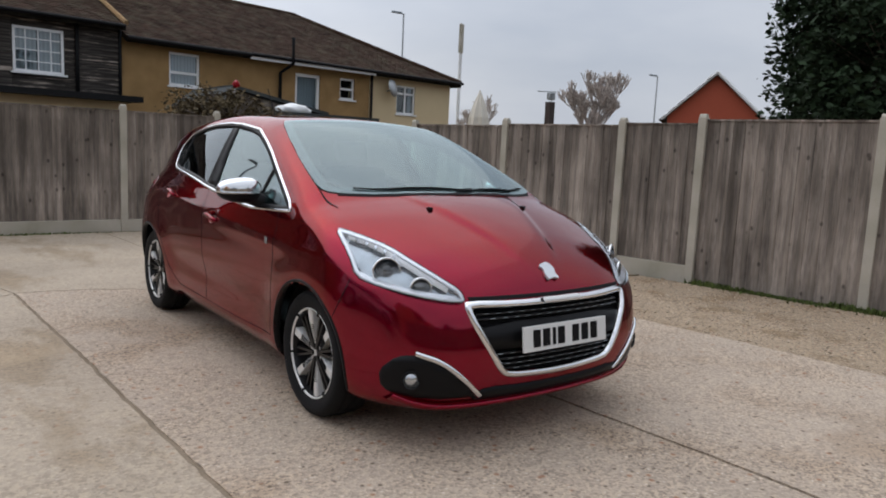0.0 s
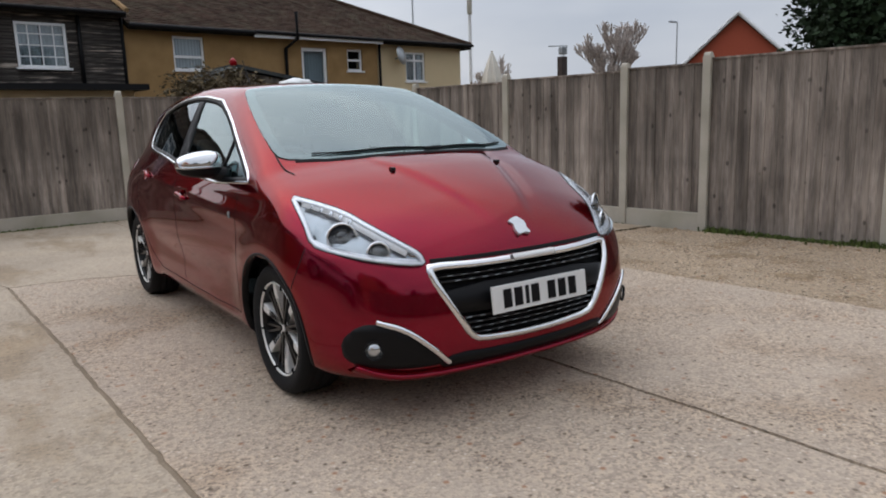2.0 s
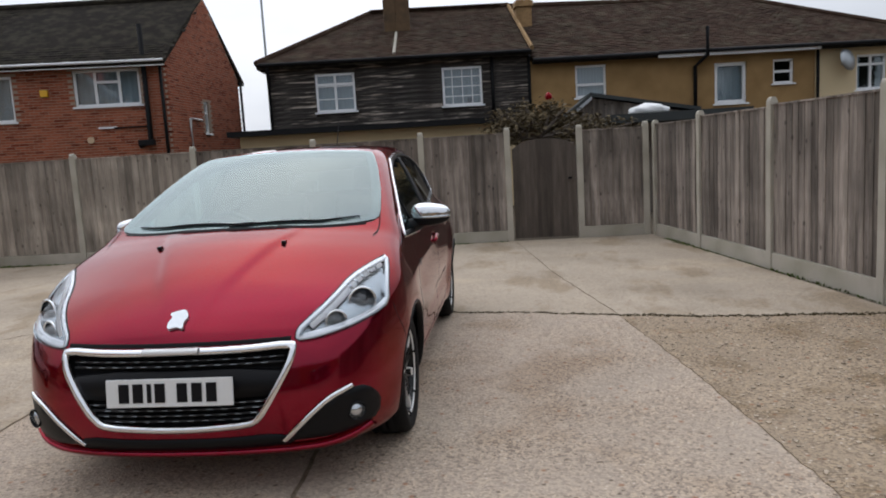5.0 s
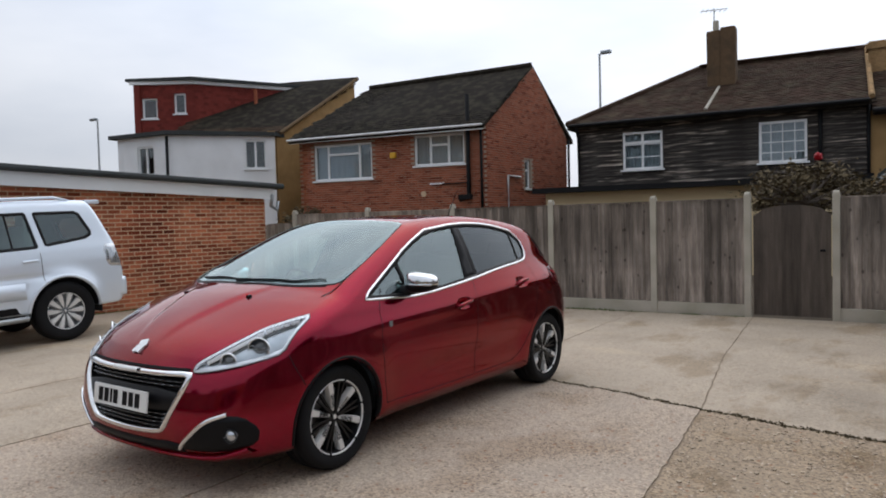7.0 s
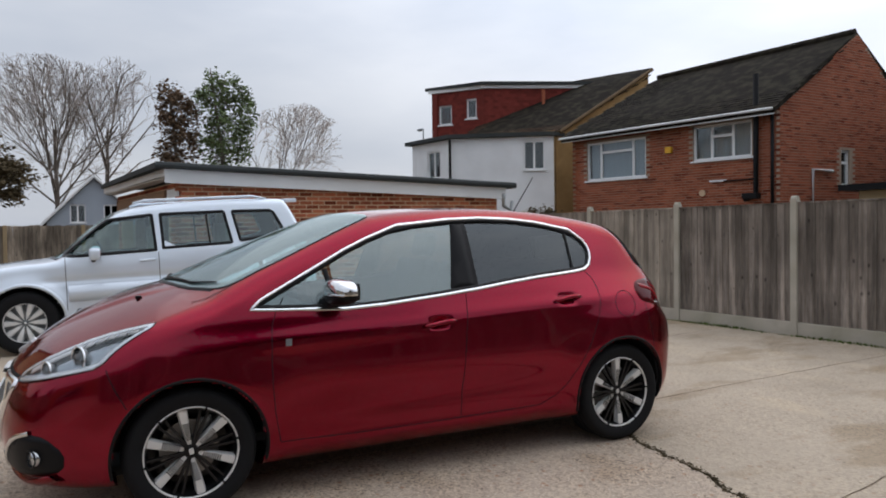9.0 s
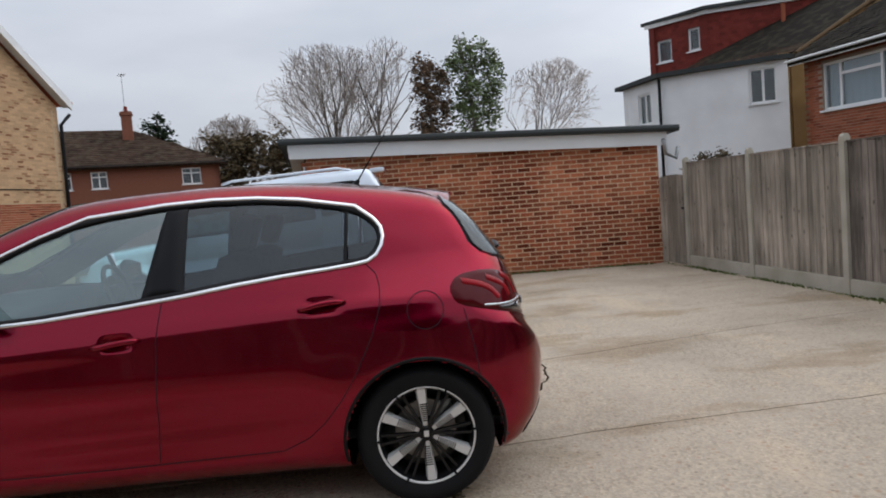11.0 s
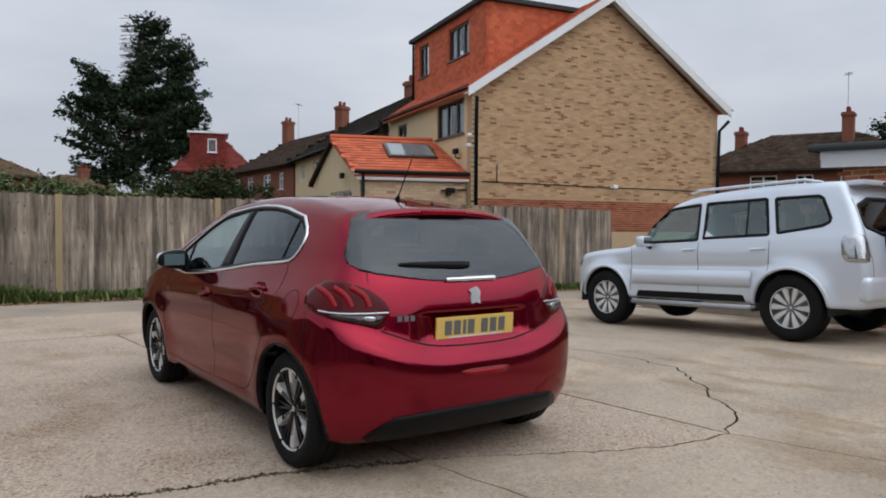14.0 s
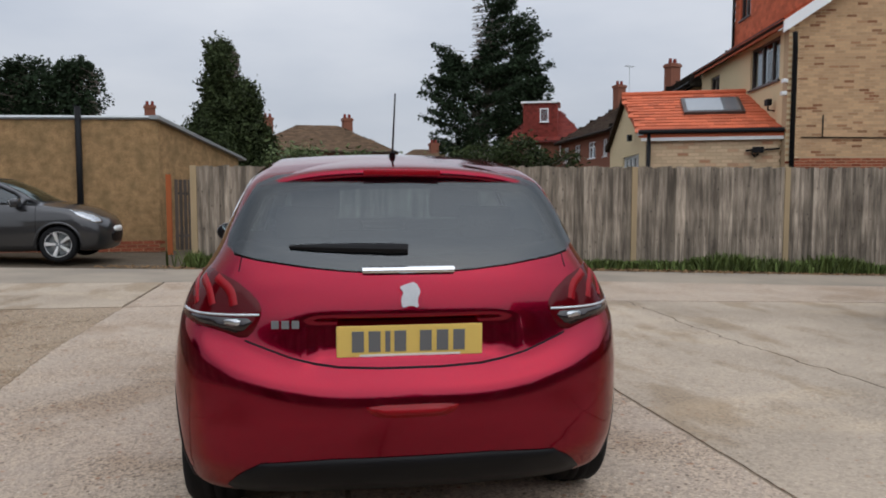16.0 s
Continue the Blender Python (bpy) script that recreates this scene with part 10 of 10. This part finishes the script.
bmesh.ops.create_icosphere(bm, subdivisions=2, radius=0.06, matrix=Matrix.Translation((2.05, 7.2, 2.18)))
for v in bm.verts:
    v.co += Vector((noise.noise(v.co * 30), noise.noise(v.co * 31), noise.noise(v.co * 29))) * 0.02
tagged(part("rose_flower", bm, M_LAMPBRIGHT), "single red rose on the bush", "flower")
tufts("yucca_plant", [(-6.15, 6.75), (-6.0, 6.75)], 60, 0.03, 2.05, M_LEAF3, "spiky green plant behind the fence", "plant", 60, 0.022, 0.15)
leafy("ivy", (-7.45, 6.3, 0), [((0, 0, 1.55), (0.5, 0.3, 0.16))], 900, 0.07, M_LEAF4, "ivy tangle over the gate beside the garage", 61, 1.2, 0.03, category="bush", clump=0.14, per=30)

# ---- lamps, poles and a closed parasol ----
def street_lamp(at, h, turn, label, arm=0.55, r=0.05):
    t = empty("street_lamp", Matrix.Translation(at) @ Matrix.Rotation(turn, 4, "Z"))
    tagged(t, label, "street lamp")
    part("pole", tube([(0, 0, -0.2), (0, 0, 1.5), (0, 0, h)], [r * 1.4, r, r * 0.7], 10), M_STEEL, t)
    part("arm", tube([(0, 0, h - 0.02), (arm * 0.5, 0, h + 0.02)], r * 0.55, 8), M_STEEL, t)
    part("lamp_head", box(arm * 0.7, 0, h + 0.02, arm, 0.20, 0.11, None, 0.03), M_LAMPGREY, t)


street_lamp((-6.6, 19.6, 0), 7.05, 0.0, "grey street lamp behind the houses", 0.35)
street_lamp((22.4, 33.3, 0), 9.3, math.pi, "grey street lamp beyond the terrace", 0.7, 0.07)
street_lamp((45.4, 32.0, 0), 7.8, math.pi, "grey street lamp beyond the side fence", 0.8, 0.07)
street_lamp((-31.5, 15.2, 0), 6.9, math.pi, "grey street lamp beyond the white house", 0.5, 0.06)
sp = empty("sign_pole", Matrix.Translation((16.05, 19.4, 0)))
tagged(sp, "tall white pole with a slim sign panel", "pole")
part("pole", tube([(0, 0, -0.2), (0, 0, 5.2)], 0.07, 10), M_WHITE, sp)
part("panel", box(0, 0, 5.78, 0.34, 0.12, 1.15, Matrix.Rotation(0.6, 4, "Z"), 0.05), M_POST, sp)
cp = empty("camera_pole", Matrix.Translation((13.2, 11.3, 0)))
tagged(cp, "dark post with a small camera bracket", "pole")
part("pole", box(0, 0, 1.4, 0.20, 0.20, 2.9), M_PANEFRAME, cp)
part("bracket", tube([(-0.35, 0.2, 3.15), (0.12, -0.1, 3.15), (0, 0, 2.8)], 0.02, 6), M_STEEL, cp)
part("camera_body", box(0.02, 0, 3.02, 0.22, 0.16, 0.22, None, 0.05), M_STEEL, cp)
um = empty("parasol", Matrix.Translation((15.45, 17.3, 0)))
tagged(um, "closed cream parasol beyond the fence", "parasol")
part("pole", tube([(0, 0, -0.2), (0, 0, 3.6)], 0.03, 8), M_PICKPOST, um)
bm = bmesh.new()
rows = []
for zz, rr in ((3.56, 0.03), (3.3, 0.13), (2.95, 0.24), (2.6, 0.33), (2.25, 0.36)):
    rows.append([bm.verts.new((rr * (1 + 0.22 * (k % 2)) * math.cos(k * math.pi / 8), rr * (1 + 0.22 * (k % 2)) * math.sin(k * math.pi / 8), zz)) for k in range(16)])
for a, b in zip(rows, rows[1:]):
    for k in range(16):
        bm.faces.new((a[k], a[(k + 1) % 16], b[(k + 1) % 16], b[k]))
part("canopy", bm, mat("parasol_cloth", (0.66, 0.62, 0.54), 0.9), um, "folded cream cloth")

# ---- single bricks of the garage front, nearest the yard ----
def brick_pieces(parent, m, outline, near, material, size=(0.202, 0.058), joint=0.016):
    """Stretcher courses; bricks in the near stretch are pieces of their own, the rest one mesh."""
    w, h = size
    o = np.array(outline)
    inner = [tuple(q) for q in shrink(outline, 0.015)]
    r = random.Random(11)
    meshes = []
    for k in range(4):
        bm = bmesh.new()
        hw, hh = w / 2 + r.uniform(-0.003, 0.002), h / 2 + r.uniform(-0.002, 0.001)
        f = [bm.verts.new((x, -0.008, z)) for x, z in ((-hw + 0.003, -hh + 0.003), (hw - 0.003, -hh + 0.003), (hw - 0.003, hh - 0.003), (-hw + 0.003, hh - 0.003))]
        g = [bm.verts.new((x, -0.005, z)) for x, z in ((-hw, -hh), (hw, -hh), (hw, hh), (-hw, hh))]
        e = [bm.verts.new((v.co.x, 0.012, v.co.z)) for v in g]
        bm.faces.new(f)
        for p, q in ((f, g), (g, e)):
            for i in range(4):
                j = (i + 1) % 4
                bm.faces.new((p[j], p[i], q[i], q[j]))
        bmesh.ops.recalc_face_normals(bm, faces=bm.faces)
        me = bpy.data.meshes.new("brick")
        bm.to_mesh(me)
        bm.free()
        me.materials.append(material)
        meshes.append(me)
    rest, row, z = [], 0, o[:, 1].min() + h / 2
    count = 0
    while z < o[:, 1].max():
        u = w / 2 if row % 2 == 0 else 0.0
        while u < o[:, 0].max() + w / 2:
            lo, hi = max(u - w / 2, 0.004), min(u + w / 2, o[:, 0].max() - 0.004)
            if hi - lo < w - 0.002:
                if hi - lo > 0.010 and inside(inner, np.array([min(max(u, 0.02), o[:, 0].max() - 0.02)]), np.array([z]))[0]:
                    rest.append((((lo + hi) / 2, 0.005, z), ((hi - lo) / 2, 0.009, h / 2), None))
            elif inside(inner, np.array([u]), np.array([z]))[0]:
                if near(u, z) and count < 300:
                    ob = new("brick", meshes[r.randrange(4)])
                    ob.parent = parent
                    ob.matrix_basis = m @ Matrix.Translation((u, 0.003 + r.uniform(-0.002, 0.002), z))
                    count += 1
                else:
                    rest.append(((u, 0.005 + r.uniform(-0.002, 0.002), z), (w / 2, 0.009, h / 2), None))
            u += w + joint
        z += h + joint
        row += 1
    ob = finish("brickwork", boxes_mesh("brickwork", rest), M_BRICK, parent)
    ob["kind"] = "stuff"
    set_at(ob, m)


brick_pieces(garage, GMx, og, lambda u, z: 3.6 < u < 6.3 and z > 0.25, M_BRICKONE)
